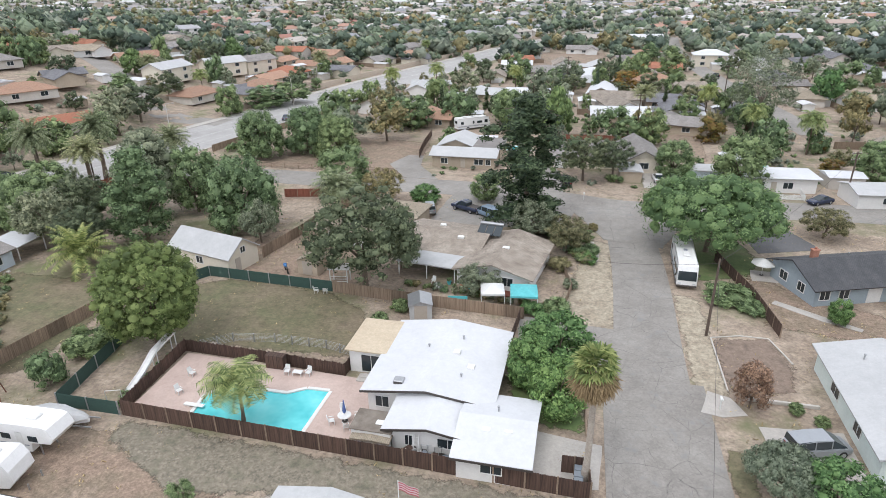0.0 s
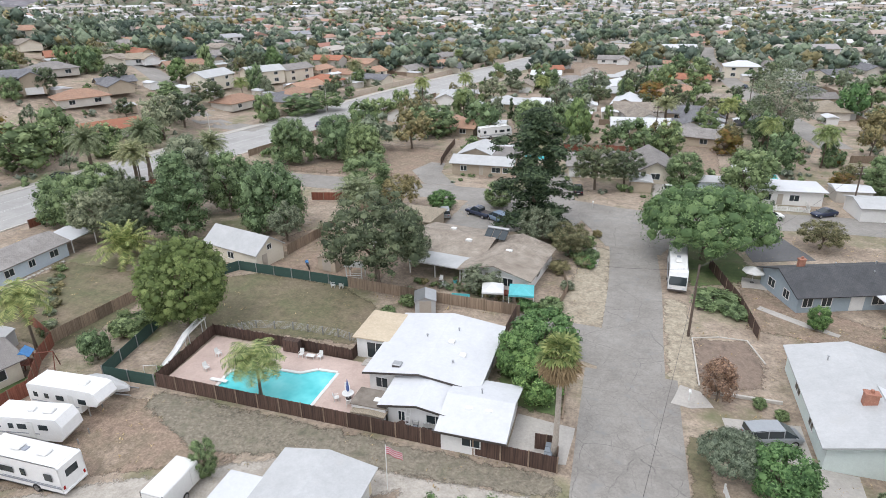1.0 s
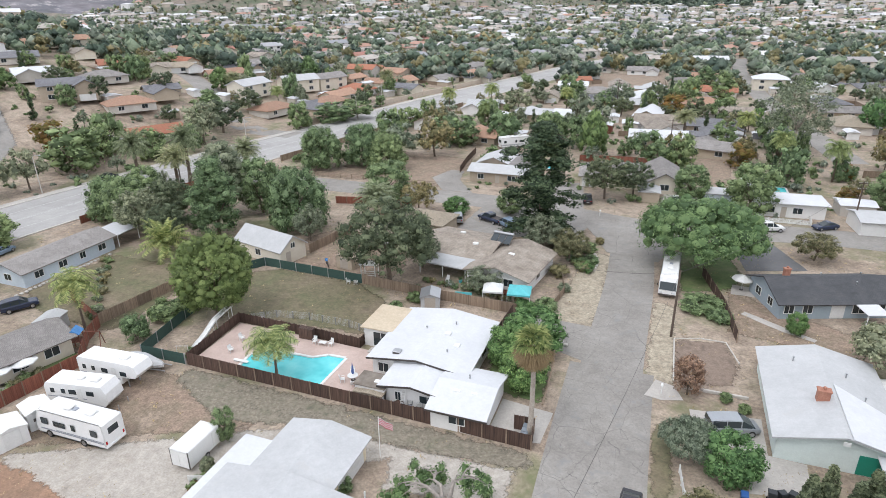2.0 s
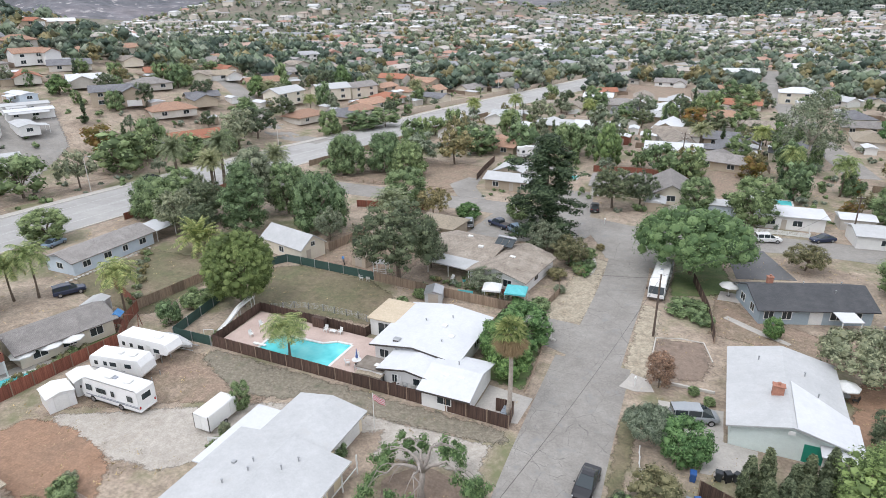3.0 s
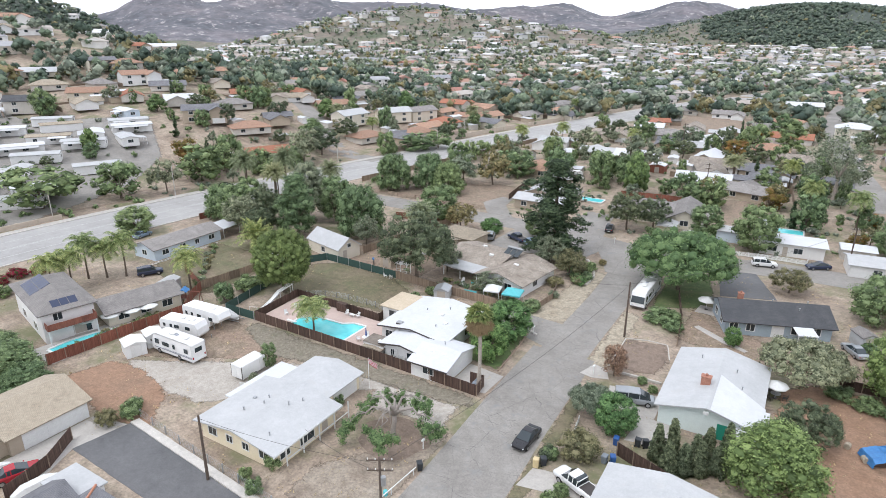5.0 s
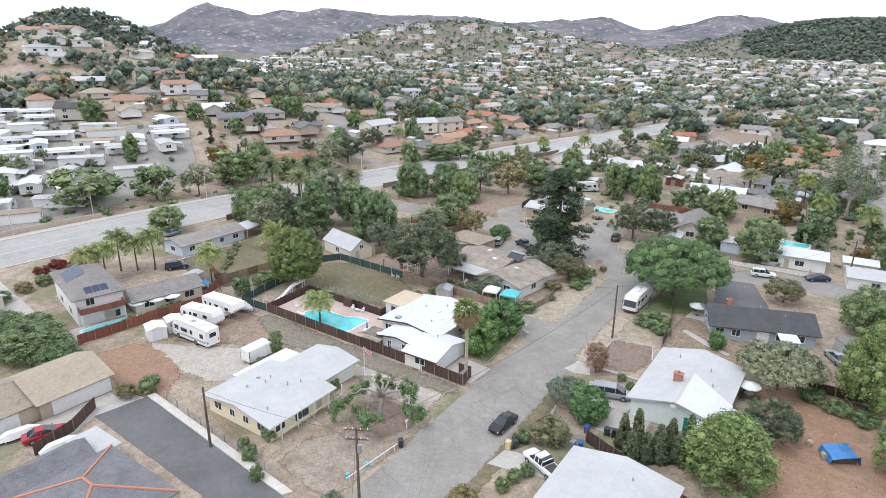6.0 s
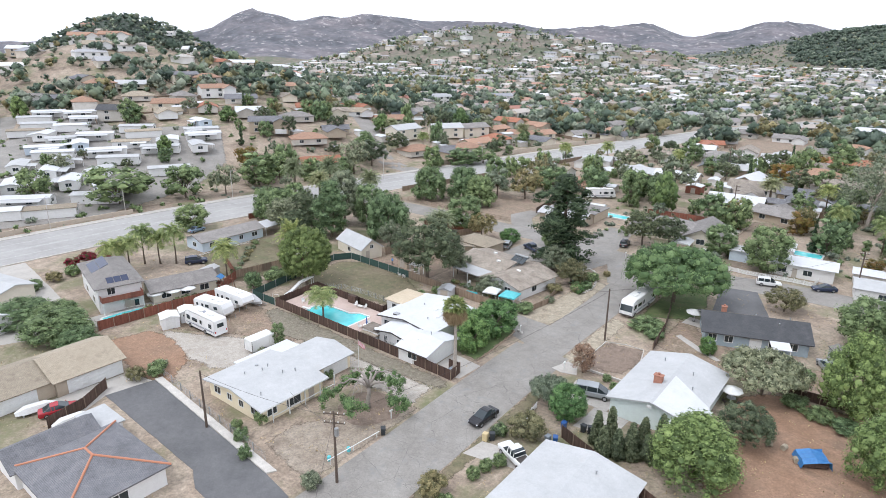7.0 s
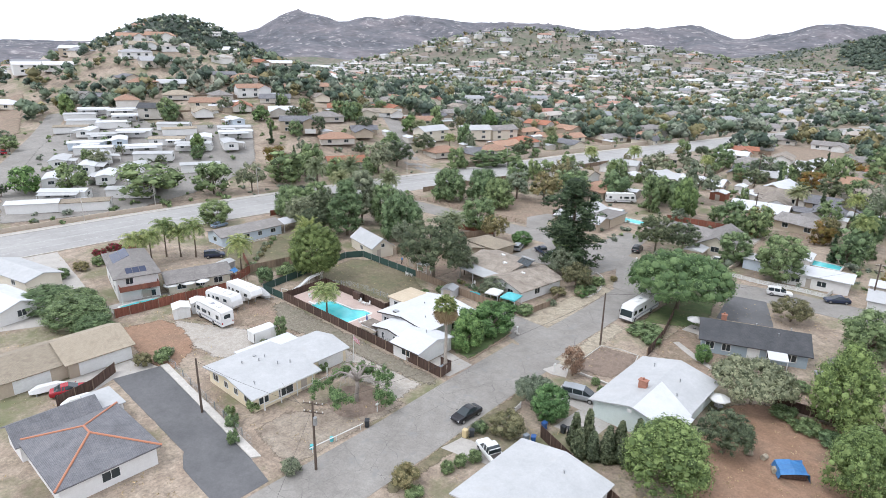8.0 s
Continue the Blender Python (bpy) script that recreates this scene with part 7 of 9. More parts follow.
# ---- pool ----
pool_outline = [(-35.5, 2.3), (-35.8, 5.0), (-34.2, 6.7), (-28.4, 6.8), (-26.8, 7.9), (-24.6, 8.0), (-24.7, 1.75), (-34.6, 1.75)]


def deck_with_hole():
    b = bmesh.new()
    outer = [(-41.6, 1.3), (-16.6, 1.2), (-16.6, 5.0), (-18.8, 6.2), (-20.0, 10.4), (-23.6, 10.6), (-41.9, 11.0)]
    es = []
    for poly in (outer, pool_outline):
        vs = [b.verts.new((x, y, 0.3)) for x, y in poly]
        es += [b.edges.new((vs[i], vs[(i + 1) % len(vs)])) for i in range(len(vs))]
    bmesh.ops.triangle_fill(b, edges=es, use_beauty=True)
    ext = bmesh.ops.extrude_face_region(b, geom=b.faces[:])
    for v in ext["geom"]:
        if isinstance(v, bmesh.types.BMVert):
            v.co.z = -0.05
    bmesh.ops.recalc_face_normals(b, faces=b.faces)
    me = bpy.data.meshes.new("pool_deck")
    b.to_mesh(me)
    b.free()
    me.materials.append(M["deck"])
    return me


tagged(new("pavement_pool_deck", deck_with_hole()), "pinkish concrete deck around the pool", "pool deck", kind="structure")
M["pool_paint"] = surface("turquoise_pool_plaster", [(0.10, 0.50, 0.53), (0.14, 0.58, 0.60)], 0.3, 3, 0.15, 0.6, 0.05)
M["coping"] = plain("white_pool_coping", (0.72, 0.72, 0.69))
mw, nw, lw, bw = nodes_of("pool_water")
w_obj = nw.new("ShaderNodeTexCoord").outputs["Object"]
lw.new(ramp(nw, lw, noise_node(nw, lw, w_obj, 0.35, 3), [(0.08, 0.47, 0.50), (0.13, 0.57, 0.59), (0.20, 0.64, 0.65)]), bw.inputs["Base Color"])
bw.inputs["Roughness"].default_value, bw.inputs["IOR"].default_value, bw.inputs["Specular IOR Level"].default_value = 0.05, 1.33, 0.35
rip = nw.new("ShaderNodeBump")
rip.inputs["Strength"].default_value, rip.inputs["Distance"].default_value = 0.10, 0.04
lw.new(noise_node(nw, lw, w_obj, 2.2, 3), rip.inputs["Height"])
lw.new(rip.outputs[0], bw.inputs["Normal"])
M["water"] = mw


def pool(outline, label, steps=True):
    root = thing("swimming_pool", label, "swimming pool")
    cx, cy = sum(p[0] for p in outline) / len(outline), sum(p[1] for p in outline) / len(outline)
    part("basin", Geo().prism(outline, -0.03, 0.06), M["pool_paint"], root, "turquoise plastered basin")
    w = part("water", Geo().add([(x, y, 0.2) for x, y in outline], [tuple(range(len(outline)))]), M["water"], root, "clear turquoise pool water")
    g = Geo()
    n = len(outline)
    for i in range(n):
        (x0, y0), (x1, y1) = outline[i], outline[(i + 1) % n]
        d = math.hypot(x1 - x0, y1 - y0)
        nx, ny = (y1 - y0) / d, -(x1 - x0) / d
        if (x0 - cx) * nx + (y0 - cy) * ny < 0:
            nx, ny = -nx, -ny
        g.prism([(x0 - nx * 0.02, y0 - ny * 0.02), (x1 - nx * 0.02, y1 - ny * 0.02), (x1 + nx * 0.32, y1 + ny * 0.32), (x0 + nx * 0.32, y0 + ny * 0.32)], 0.05, 0.335 + 0.004 * (i % 2))
    part("coping", g, M["coping"], root, "white coping")
    if steps:
        for k in range(3):
            part("step", Geo().box(-26.6 + 0.0, 7.75 - 0.5 * (k + 1), 0.06, -24.65, 7.85 - 0.5 * k, 0.19 - 0.04 * k, 0.01), M["coping"], root)
    return root


pool(pool_outline, "turquoise swimming pool with white coping and corner steps")
part("diving_board", Geo().box(-36.9, 3.0, 0.45, -34.9, 3.45, 0.52, 0.02).box(-36.8, 3.05, 0.3, -36.3, 3.4, 0.45), M["trim"], thing("pool_diving_board", "short white diving board on the pool deck", "diving board"))
patch("pavement_west_pool", [(-62.5, -24), (-61, -13), (-58, -9.5), (-55.6, -10), (-55.6, -24)], 0.1, M["concrete"], "pale concrete pool surround", "pool deck", 0.1)
pool([(-60.0, -22.2), (-60.2, -19.0), (-59.4, -15.5), (-57.6, -12.2), (-56.6, -11.8), (-57.2, -16), (-57.2, -22.2)], "narrow curved turquoise pool behind a red fence", False)
pool([(-22.8, 101.5), (-22.8, 105.5), (-15.5, 105.0), (-15.5, 101.5)], "rectangular turquoise pool in a back yard", False)
pool([(27.4, 97), (27.4, 101), (33.4, 101), (33.4, 97)], "small turquoise pool in a back yard", False)

# ---- poles, lamps and wires ----
def utility_pole(x, y, h, arm=0.0, rot=0, transformer=False):
    root = thing("utility_pole", "tall dark wooden utility pole", "utility pole", "utility poles", x, y, land(x, y), rot)
    part("pole", Geo().tube([(0, 0, -0.4), (0, 0, h)], [0.17, 0.11], 10), M["wood_pole"], root)
    for k, z in enumerate((h - 0.4, h - 1.5) if arm else ()):
        part("crossarm", Geo().box(-arm / 2, 0.1, z - 0.06, arm / 2, 0.22, z + 0.06), M["wood_pole"], root)
        for px in (-arm / 2 + 0.1, -arm / 6, arm / 6, arm / 2 - 0.1):
            part("insulator", Geo().tube([(px, 0.16, z + 0.06), (px, 0.16, z + 0.22)], 0.05, 6), M["trim"], root)
    if transformer:
        part("transformer", Geo().tube([(0.3, -0.2, h - 2.8), (0.3, -0.2, h - 1.9)], 0.24, 12), M["steel"], root, "grey transformer can")
    return root


utility_pole(11.6, 26.4, 9.2, 0)
utility_pole(-17.2, -28.4, 8.0, 0)
utility_pole(3.2, -25.2, 9.0, 2.4, 30, True)
utility_pole(8.6, 118, 11, 2.2, 0)
utility_pole(-19, 143, 11, 2.2, 10)
utility_pole(38, 176, 11, 2.2, 0)
utility_pole(-12, 196, 11, 2.2, 0)
utility_pole(42, 79, 8.5, 1.6, 20)
utility_pole(-96, 60, 9, 1.6, 70)


def wire(a, b, sag=0.6):
    root = thing("overhead_wire", "thin black overhead service wire", "overhead wire", "overhead wires")
    pts = [(a[0] + (b[0] - a[0]) * t, a[1] + (b[1] - a[1]) * t, a[2] + (b[2] - a[2]) * t - 4 * sag * t * (1 - t)) for t in np.linspace(0, 1, 13)]
    part("cable", Geo().tube(pts, 0.02, 4), M["dark_trim"], root)


wire((3.2, -25.2, 8.4), (-17.2, -28.4, 7.6))
wire((3.2, -25.2, 8.3), (11.6, 26.4, 8.8), 1.2)
wire((11.6, 26.4, 8.7), (-7.0, 36.0, 4.0), 0.7)
wire((3.2, -25.2, 7.4), (-11.0, -20.0, 3.4), 0.5)
wire((11.6, 26.4, 8.9), (42, 79, 8.0), 1.3)
wire((3.2, -25.2, 8.2), (40, -70, 8.6), 1.5)


def street_lamp(x, y, rot, h=8.5):
    root = thing("street_lamp", "pale concrete street lamp with a curved arm", "street lamp", "street lamps", x, y, land(x, y), rot)
    part("pole", Geo().tube([(0, 0, -0.2), (0, 0, h)], [0.12, 0.08], 10), M["kerb"], root)
    part("arm", Geo().tube([(0, 0, h - 0.1), (0.8, 0, h + 0.35), (2.0, 0, h + 0.45)], 0.05, 6), M["steel"], root)
    part("head", Geo().box(1.9, -0.14, h + 0.36, 2.6, 0.14, h + 0.52, 0.05), M["steel"], root)


for lx, ly, lr in ((-107.5, 99.5, 0), (-103.5, 182, -10), (-97, 148, 170), (-127.5, -5, 0), (-123.8, 46.6, 0), (-87, 248, -15), (-131, 16, 0), (-129, -70, 0)):
    street_lamp(lx, ly, lr)
g = thing("flagpole", "thin white flagpole with a small striped flag", "flagpole", "", -13.4, -5.6)
part("pole", Geo().tube([(0, 0, -0.2), (0.05, 0, 4.6)], 0.035, 8), M["trim"], g)
fl = Geo()
fl.loft([[(0.08 + 0.2 * k, 0.05 * math.sin(k * 1.3), 4.5 - 0.06 * k), (0.08 + 0.2 * k, 0.05 * math.sin(k * 1.3), 3.75 - 0.06 * k)] for k in range(8)], False, False)
M["flag"] = surface("striped_flag_cloth", [(0.55, 0.45, 0.47), (0.65, 0.62, 0.62)], 1, 9, 0.2, 0.8, 0.05)
part("flag", fl, M["flag"], g)
stripe = Geo()
for k in range(4):
    stripe.loft([[(0.08 + 0.2 * j, 0.05 * math.sin(j * 1.3) - 0.006, 4.44 - 0.2 * k - 0.06 * j), (0.08 + 0.2 * j, 0.05 * math.sin(j * 1.3) - 0.006, 4.35 - 0.2 * k - 0.06 * j)] for j in range(8)], False, False)
part("stripes", stripe, plain("flag_red", (0.45, 0.06, 0.08)), g)


# ---- vehicles ----
PAINT = {"black": plain("black_car_paint", (0.02, 0.02, 0.024), 0.25), "white": plain("white_car_paint", (0.75, 0.75, 0.74), 0.3), "silver": plain("silver_car_paint", (0.36, 0.38, 0.40), 0.3, 0.4),
         "dark_blue": plain("dark_blue_car_paint", (0.025, 0.035, 0.07), 0.25), "red": plain("red_car_paint", (0.36, 0.015, 0.025), 0.25), "steel_blue": plain("steel_blue_car_paint", (0.22, 0.30, 0.40), 0.3, 0.3),
         "teal": plain("teal_car_paint", (0.05, 0.3, 0.32), 0.3)}
M["tyre"] = plain("black_tyre_rubber", (0.02, 0.02, 0.02), 0.9)
M["rim"] = plain("alloy_rim", (0.45, 0.45, 0.46), 0.35, 0.8)
M["lamp_glass"] = glass("headlight_glass", (0.6, 0.62, 0.64), 0.1)
M["tail_red"] = glass("tail_light_red", (0.35, 0.01, 0.012), 0.15)
M["rv_white"] = surface("white_rv_panel", [(0.74, 0.74, 0.73), (0.79, 0.79, 0.78)], 0.5, 6, 0.1, 0.45, 0.03)
M["rv_roof"] = surface("white_rv_roof", [(0.68, 0.68, 0.66), (0.76, 0.76, 0.74)], 0.5, 6, 0.15, 0.7, 0.03)
M["grey_stripe"] = plain("grey_rv_stripe", (0.30, 0.32, 0.36), 0.4)
WHEEL = {}


def wheel(parent, x, y, r=0.33, w=0.22):
    if r not in WHEEL:
        t = Geo().tube([(-w / 2, 0, 0), (-w / 2 + 0.03, 0, 0), (w / 2 - 0.03, 0, 0), (w / 2, 0, 0)], [r - 0.04, r, r, r - 0.04], 18)
        rim = Geo().tube([(-w / 2 - 0.015, 0, 0), (w / 2 + 0.015, 0, 0)], r * 0.62, 12)
        WHEEL[r] = (t.mesh("tyre", M["tyre"]), rim.mesh("rim", M["rim"]))
    a, b = WHEEL[r]
    ob = part("wheel", a, None, parent)
    ob.matrix_basis = pose(x, y, r)
    part("rim", b, None, ob)


# outline of each kind: body sections (y, half width, low, shoulder), cabin sections (y, half width at base, half width at top, base, top)
CARS = {
    "sedan": ([(-2.32, 0.72, 0.42, 0.78), (-2.2, 0.84, 0.28, 0.92), (-1.4, 0.90, 0.24, 0.98), (0.2, 0.91, 0.24, 0.97), (1.2, 0.90, 0.24, 0.92), (2.05, 0.84, 0.28, 0.80), (2.32, 0.68, 0.40, 0.66)],
              [(-1.75, 0.74, 0.70, 0.95, 0.98), (-0.95, 0.80, 0.62, 0.95, 1.40), (0.05, 0.82, 0.62, 0.95, 1.44), (1.15, 0.78, 0.72, 0.92, 0.95)]),
    "suv": ([(-2.3, 0.82, 0.42, 0.95), (-2.2, 0.90, 0.36, 1.08), (-1.2, 0.94, 0.34, 1.10), (0.4, 0.94, 0.34, 1.08), (1.2, 0.92, 0.34, 1.04), (2.1, 0.86, 0.36, 0.95), (2.32, 0.74, 0.48, 0.80)],
            [(-2.22, 0.84, 0.74, 1.06, 1.62), (-1.4, 0.86, 0.72, 1.08, 1.74), (0.2, 0.86, 0.72, 1.08, 1.74), (1.15, 0.82, 0.74, 1.04, 1.08)]),
    "van": ([(-2.5, 0.86, 0.42, 1.0), (-2.4, 0.94, 0.36, 1.12), (-1.0, 0.96, 0.34, 1.12), (1.0, 0.96, 0.34, 1.08), (1.7, 0.92, 0.34, 1.0), (2.3, 0.86, 0.38, 0.88), (2.5, 0.74, 0.48, 0.74)],
            [(-2.42, 0.88, 0.78, 1.1, 1.74), (-1.4, 0.88, 0.76, 1.1, 1.84), (0.6, 0.88, 0.74, 1.1, 1.80), (1.85, 0.84, 0.76, 1.0, 1.04)]),
    "pickup": ([(-2.75, 0.88, 0.52, 1.0), (-2.65, 0.94, 0.46, 1.08), (-1.0, 0.96, 0.44, 1.10), (0.6, 0.96, 0.44, 1.10), (1.4, 0.94, 0.44, 1.06), (2.5, 0.90, 0.46, 0.98), (2.75, 0.78, 0.56, 0.86)],
               [(-0.75, 0.84, 0.74, 1.08, 1.60), (-0.4, 0.86, 0.74, 1.08, 1.78), (0.7, 0.86, 0.72, 1.08, 1.78), (1.55, 0.82, 0.76, 1.06, 1.10)]),
}


def car(kind, paint, label, x, y, rot, z=0.03, camper=False):
    root = thing("car" if kind != "pickup" else "pickup_truck", label, "car" if kind != "pickup" else "pickup truck", "", x, y, z, rot)
    body, cabin = CARS[kind]

    def ring(yy, w, lo, hi):
        return [(-w * 0.92, yy, lo), (w * 0.92, yy, lo), (w, yy, lo + 0.14), (w, yy, hi - 0.16), (w * 0.93, yy, hi - 0.03), (w * 0.8, yy, hi), (-w * 0.8, yy, hi), (-w * 0.93, yy, hi - 0.03), (-w, yy, hi - 0.16), (-w, yy, lo + 0.14)]
    part("body", Geo().loft([ring(*s) for s in body]), PAINT[paint], root, smooth=False)
    part("cabin_glass", Geo().loft([[(-b, yy, lo), (b, yy, lo), (t, yy, hi), (-t, yy, hi)] for yy, b, t, lo, hi in cabin]), M["glass"], root)
    tops = [c for c in cabin if c[4] > 1.3]
    g = Geo()
    y0, y1, zt, tw = tops[0][0] + 0.03, tops[-1][0] - 0.02, max(c[4] for c in tops), tops[0][2]
    g.loft([[(-tw - 0.01, yy, zt - 0.06 + d), (tw + 0.01, yy, zt - 0.06 + d), (tw - 0.05, yy, zt + 0.035 + d), (-tw + 0.05, yy, zt + 0.035 + d)] for yy, d in ((y0, tops[0][4] - zt), ((y0 + y1) / 2, 0.02), (y1, tops[-1][4] - zt))])
    for s in (-1, 1):
        for yy in np.linspace(y0 + 0.1, y1 - 0.1, 3):
            g.add([(s * (tw + 0.012), yy - 0.05, zt - 0.05), (s * (tw + 0.012), yy + 0.05, zt - 0.05), (s * (cabin[1][1] + 0.012), yy + 0.05, cabin[1][3]), (s * (cabin[1][1] + 0.012), yy - 0.05, cabin[1][3])], [(0, 1, 2, 3)])
    part("roof", g, PAINT[paint], root)
    if kind == "pickup":
        part("bed", Geo().box(-0.72, -2.6, 1.09, 0.72, -0.85, 1.115), M["dark_trim"], root)
        if camper:
            part("camper_shell", Geo().box(-0.86, -2.65, 1.1, 0.86, -0.8, 1.72, 0.1), M["rv_white"], root)
    r = 0.33 if kind == "sedan" else 0.37
    yb, yf = body[0][0] * 0.6, body[-1][0] * 0.62
    for s in (-1, 1):
        for yy in (yb, yf):
            wheel(root, s * (body[2][1] - 0.09), yy, r)
        part("headlight", Geo().box(s * 0.62 - 0.14, body[-1][0] - 0.2, body[-1][3] - 0.12, s * 0.62 + 0.14, body[-1][0] - 0.02, body[-1][3] + 0.01, 0.03), M["lamp_glass"], root)
        part("tail_light", Geo().box(s * 0.62 - 0.12, body[0][0] - 0.01, body[0][3] - 0.16, s * 0.62 + 0.12, body[0][0] + 0.1, body[0][3] - 0.02, 0.02), M["tail_red"], root)
        part("wing_mirror", Geo().box(s * (body[3][1] + 0.02) - 0.08, cabin[-1][0] - 0.35, 1.0, s * (body[3][1] + 0.02) + 0.08, cabin[-1][0] - 0.2, 1.12, 0.03), PAINT[paint], root)
    part("number_plate", Geo().box(-0.25, body[0][0] - 0.015, 0.5, 0.25, body[0][0] + 0.02, 0.62), M["trim"], root)
    return root


car("sedan", "black", "black sedan parked at the edge of the street", 9.0, -5.2, 176)
car("pickup", "white", "white pickup truck parked on a concrete drive", 16.6, -9.6, 66)
car("van", "silver", "silver minivan parked on a front drive", 17.6, 9.2, -72)
car("suv", "white", "white car parked on the cross street", 27.4, 71.4, -75)
car("sedan", "dark_blue", "dark car parked by the white picket fence", 36.8, 75.4, 120)
car("pickup", "dark_blue", "dark blue pickup truck with a white camper shell", -41.0, -35.4, -24, camper=True)
car("sedan", "red", "red sports coupe beside a fence", -34.8, -38.6, -18)
car("pickup", "dark_blue", "dark blue pickup truck on a forecourt", -22.0, 60.4, 62)
car("van", "steel_blue", "pale blue van on a forecourt", -18.0, 58.4, 52)
car("suv", "silver", "grey car parked beside the bungalow", -28.0, 58.8, 20)
car("sedan", "dark_blue", "dark blue car driving lane of the arterial", -88.4, 126, 14)
car("suv", "black", "dark car parked under the oaks", -6.2, 78.4, 10)
car("sedan", "white", "white sedan on a narrow drive", 11.0, 84, 4)
car("sedan", "silver", "light car parked beside the grey house", 42.0, 38.5, 30)
for k, (px, py, pr, pc) in enumerate(((-160, -28, 30, "dark_blue"), (-166, -33, 30, "silver"), (-171, -36, 28, "black"), (-176, -38, 26, "red"), (-212, -8, 110, "white"), (-224, 0, 110, "red"), (-247, 6, 110, "red"), (-74.5, 4.5, -30, "dark_blue"), (-97, 18, 8, "steel_blue"), (-163, -44, 30, "white"), (-181, -28, 120, "white"), (48, 205, 5, "silver"), (44.5, 232, 5, "dark_blue"), (-118, 60, 8, "black"))):
    car(("sedan", "suv")[k % 2], pc, pc.replace("_", " ") + " car parked in the neighbourhood", px, py, pr, land(px, py) + 0.04)


def side_window(root, x, y, z, w, h, side=1):
    part("window", Geo().box(x - 0.02, y - w / 2, z, x + 0.02, y + w / 2, z + h, 0.015), M["glass"], root)


def motorhome(label, x, y, rot, length=9.8, name="motorhome", awning=False):
    """A coach-built motorhome, front towards +y."""
    root = thing(name, label, "motorhome", "", x, y, 0.03, rot)
    h, w, l = 3.15, 1.22, length / 2
    prof = [(-l, 0.75), (-l + 0.1, 0.45), (l - 0.5, 0.45), (l - 0.02, 0.6), (l, 1.25), (l - 0.25, 2.2), (l - 0.55, h - 0.15), (l - 1.0, h), (-l + 0.2, h), (-l, h - 0.15)]
    part("body", Geo().loft([[(xx * (1 if k in (1, 2) else 0.94), yy, zz) for yy, zz in prof] for k, xx in enumerate((-w, -w + 0.001, w - 0.001, w))]), M["rv_white"], root)
    part("roof", Geo().box(-w + 0.12, -l + 0.2, h - 0.02, w - 0.12, l - 1.05, h + 0.05, 0.03), M["rv_roof"], root)
    part("windscreen", Geo().add([(-w + 0.12, l + 0.05, 1.3), (w - 0.12, l + 0.05, 1.3), (w - 0.14, l - 0.22, 2.4), (-w + 0.14, l - 0.22, 2.4), (-w + 0.12, l - 0.1, 1.3), (w - 0.12, l - 0.1, 1.3), (w - 0.14, l - 0.4, 2.4), (-w + 0.14, l - 0.4, 2.4)], [(0, 1, 2, 3), (7, 6, 5, 4), (0, 4, 5, 1), (1, 5, 6, 2), (2, 6, 7, 3), (3, 7, 4, 0)]), M["glass"], root)
    for s in (-1, 1):
        for yy, ww, hh in ((l - 1.3, 0.9, 0.75), (l - 3.2, 1.5, 0.6), (l - 5.0, 0.5, 0.7), (-l + 1.2, 0.8, 0.7)):
            side_window(root, s * (w + 0.005), yy, 1.6, ww, hh)
        part("stripe", Geo().box(s * (w + 0.004) - 0.012, -l + 0.1, 0.95, s * (w + 0.004) + 0.012, l - 0.6, 1.07), M["grey_stripe"], root)
        part("stripe", Geo().box(s * (w + 0.004) - 0.012, -l + 0.1, 1.14, s * (w + 0.004) + 0.012, l - 2.6, 1.19), M["grey_stripe"], root)
        part("headlight", Geo().box(s * 0.85 - 0.18, l - 0.1, 0.78, s * 0.85 + 0.18, l + 0.02, 0.98, 0.03), M["lamp_glass"], root)
        part("tail_light", Geo().box(s * 1.0 - 0.1, -l - 0.02, 0.85, s * 1.0 + 0.1, -l + 0.06, 1.2, 0.02), M["tail_red"], root)
        part("wing_mirror", Geo().box(s * (w + 0.2) - 0.1, l - 0.35, 1.75, s * (w + 0.2) + 0.1, l - 0.25, 2.1, 0.03), M["dark_trim"], root)
        wheel(root, s * (w - 0.16), l - 1.5, 0.42, 0.26)
        wheel(root, s * (w - 0.16), -l + 2.9, 0.42, 0.26)
    part("rear_window", Geo().box(-0.6, -l - 0.015, 1.75, 0.6, -l + 0.03, 2.45, 0.03), M["glass"], root)
    part("bumper", Geo().box(-w + 0.05, l - 0.15, 0.4, w - 0.05, l + 0.06, 0.66, 0.05), M["dark_trim"], root)
    for yy in (l - 3.6, -l + 2.4):
        part("roof_air_unit", Geo().box(-0.42, yy - 0.5, h + 0.04, 0.42, yy + 0.5, h + 0.32, 0.1), M["rv_roof"], root)
    part("roof_vent", Geo().box(-0.25, -0.25, h + 0.04, 0.25, 0.25, h + 0.16, 0.03), M["grey_stripe"], root)
    part("bumper", Geo().box(-w + 0.05, -l - 0.08, 0.45, w - 0.05, -l + 0.1, 0.7, 0.04), M["rv_white"], root)
    return root


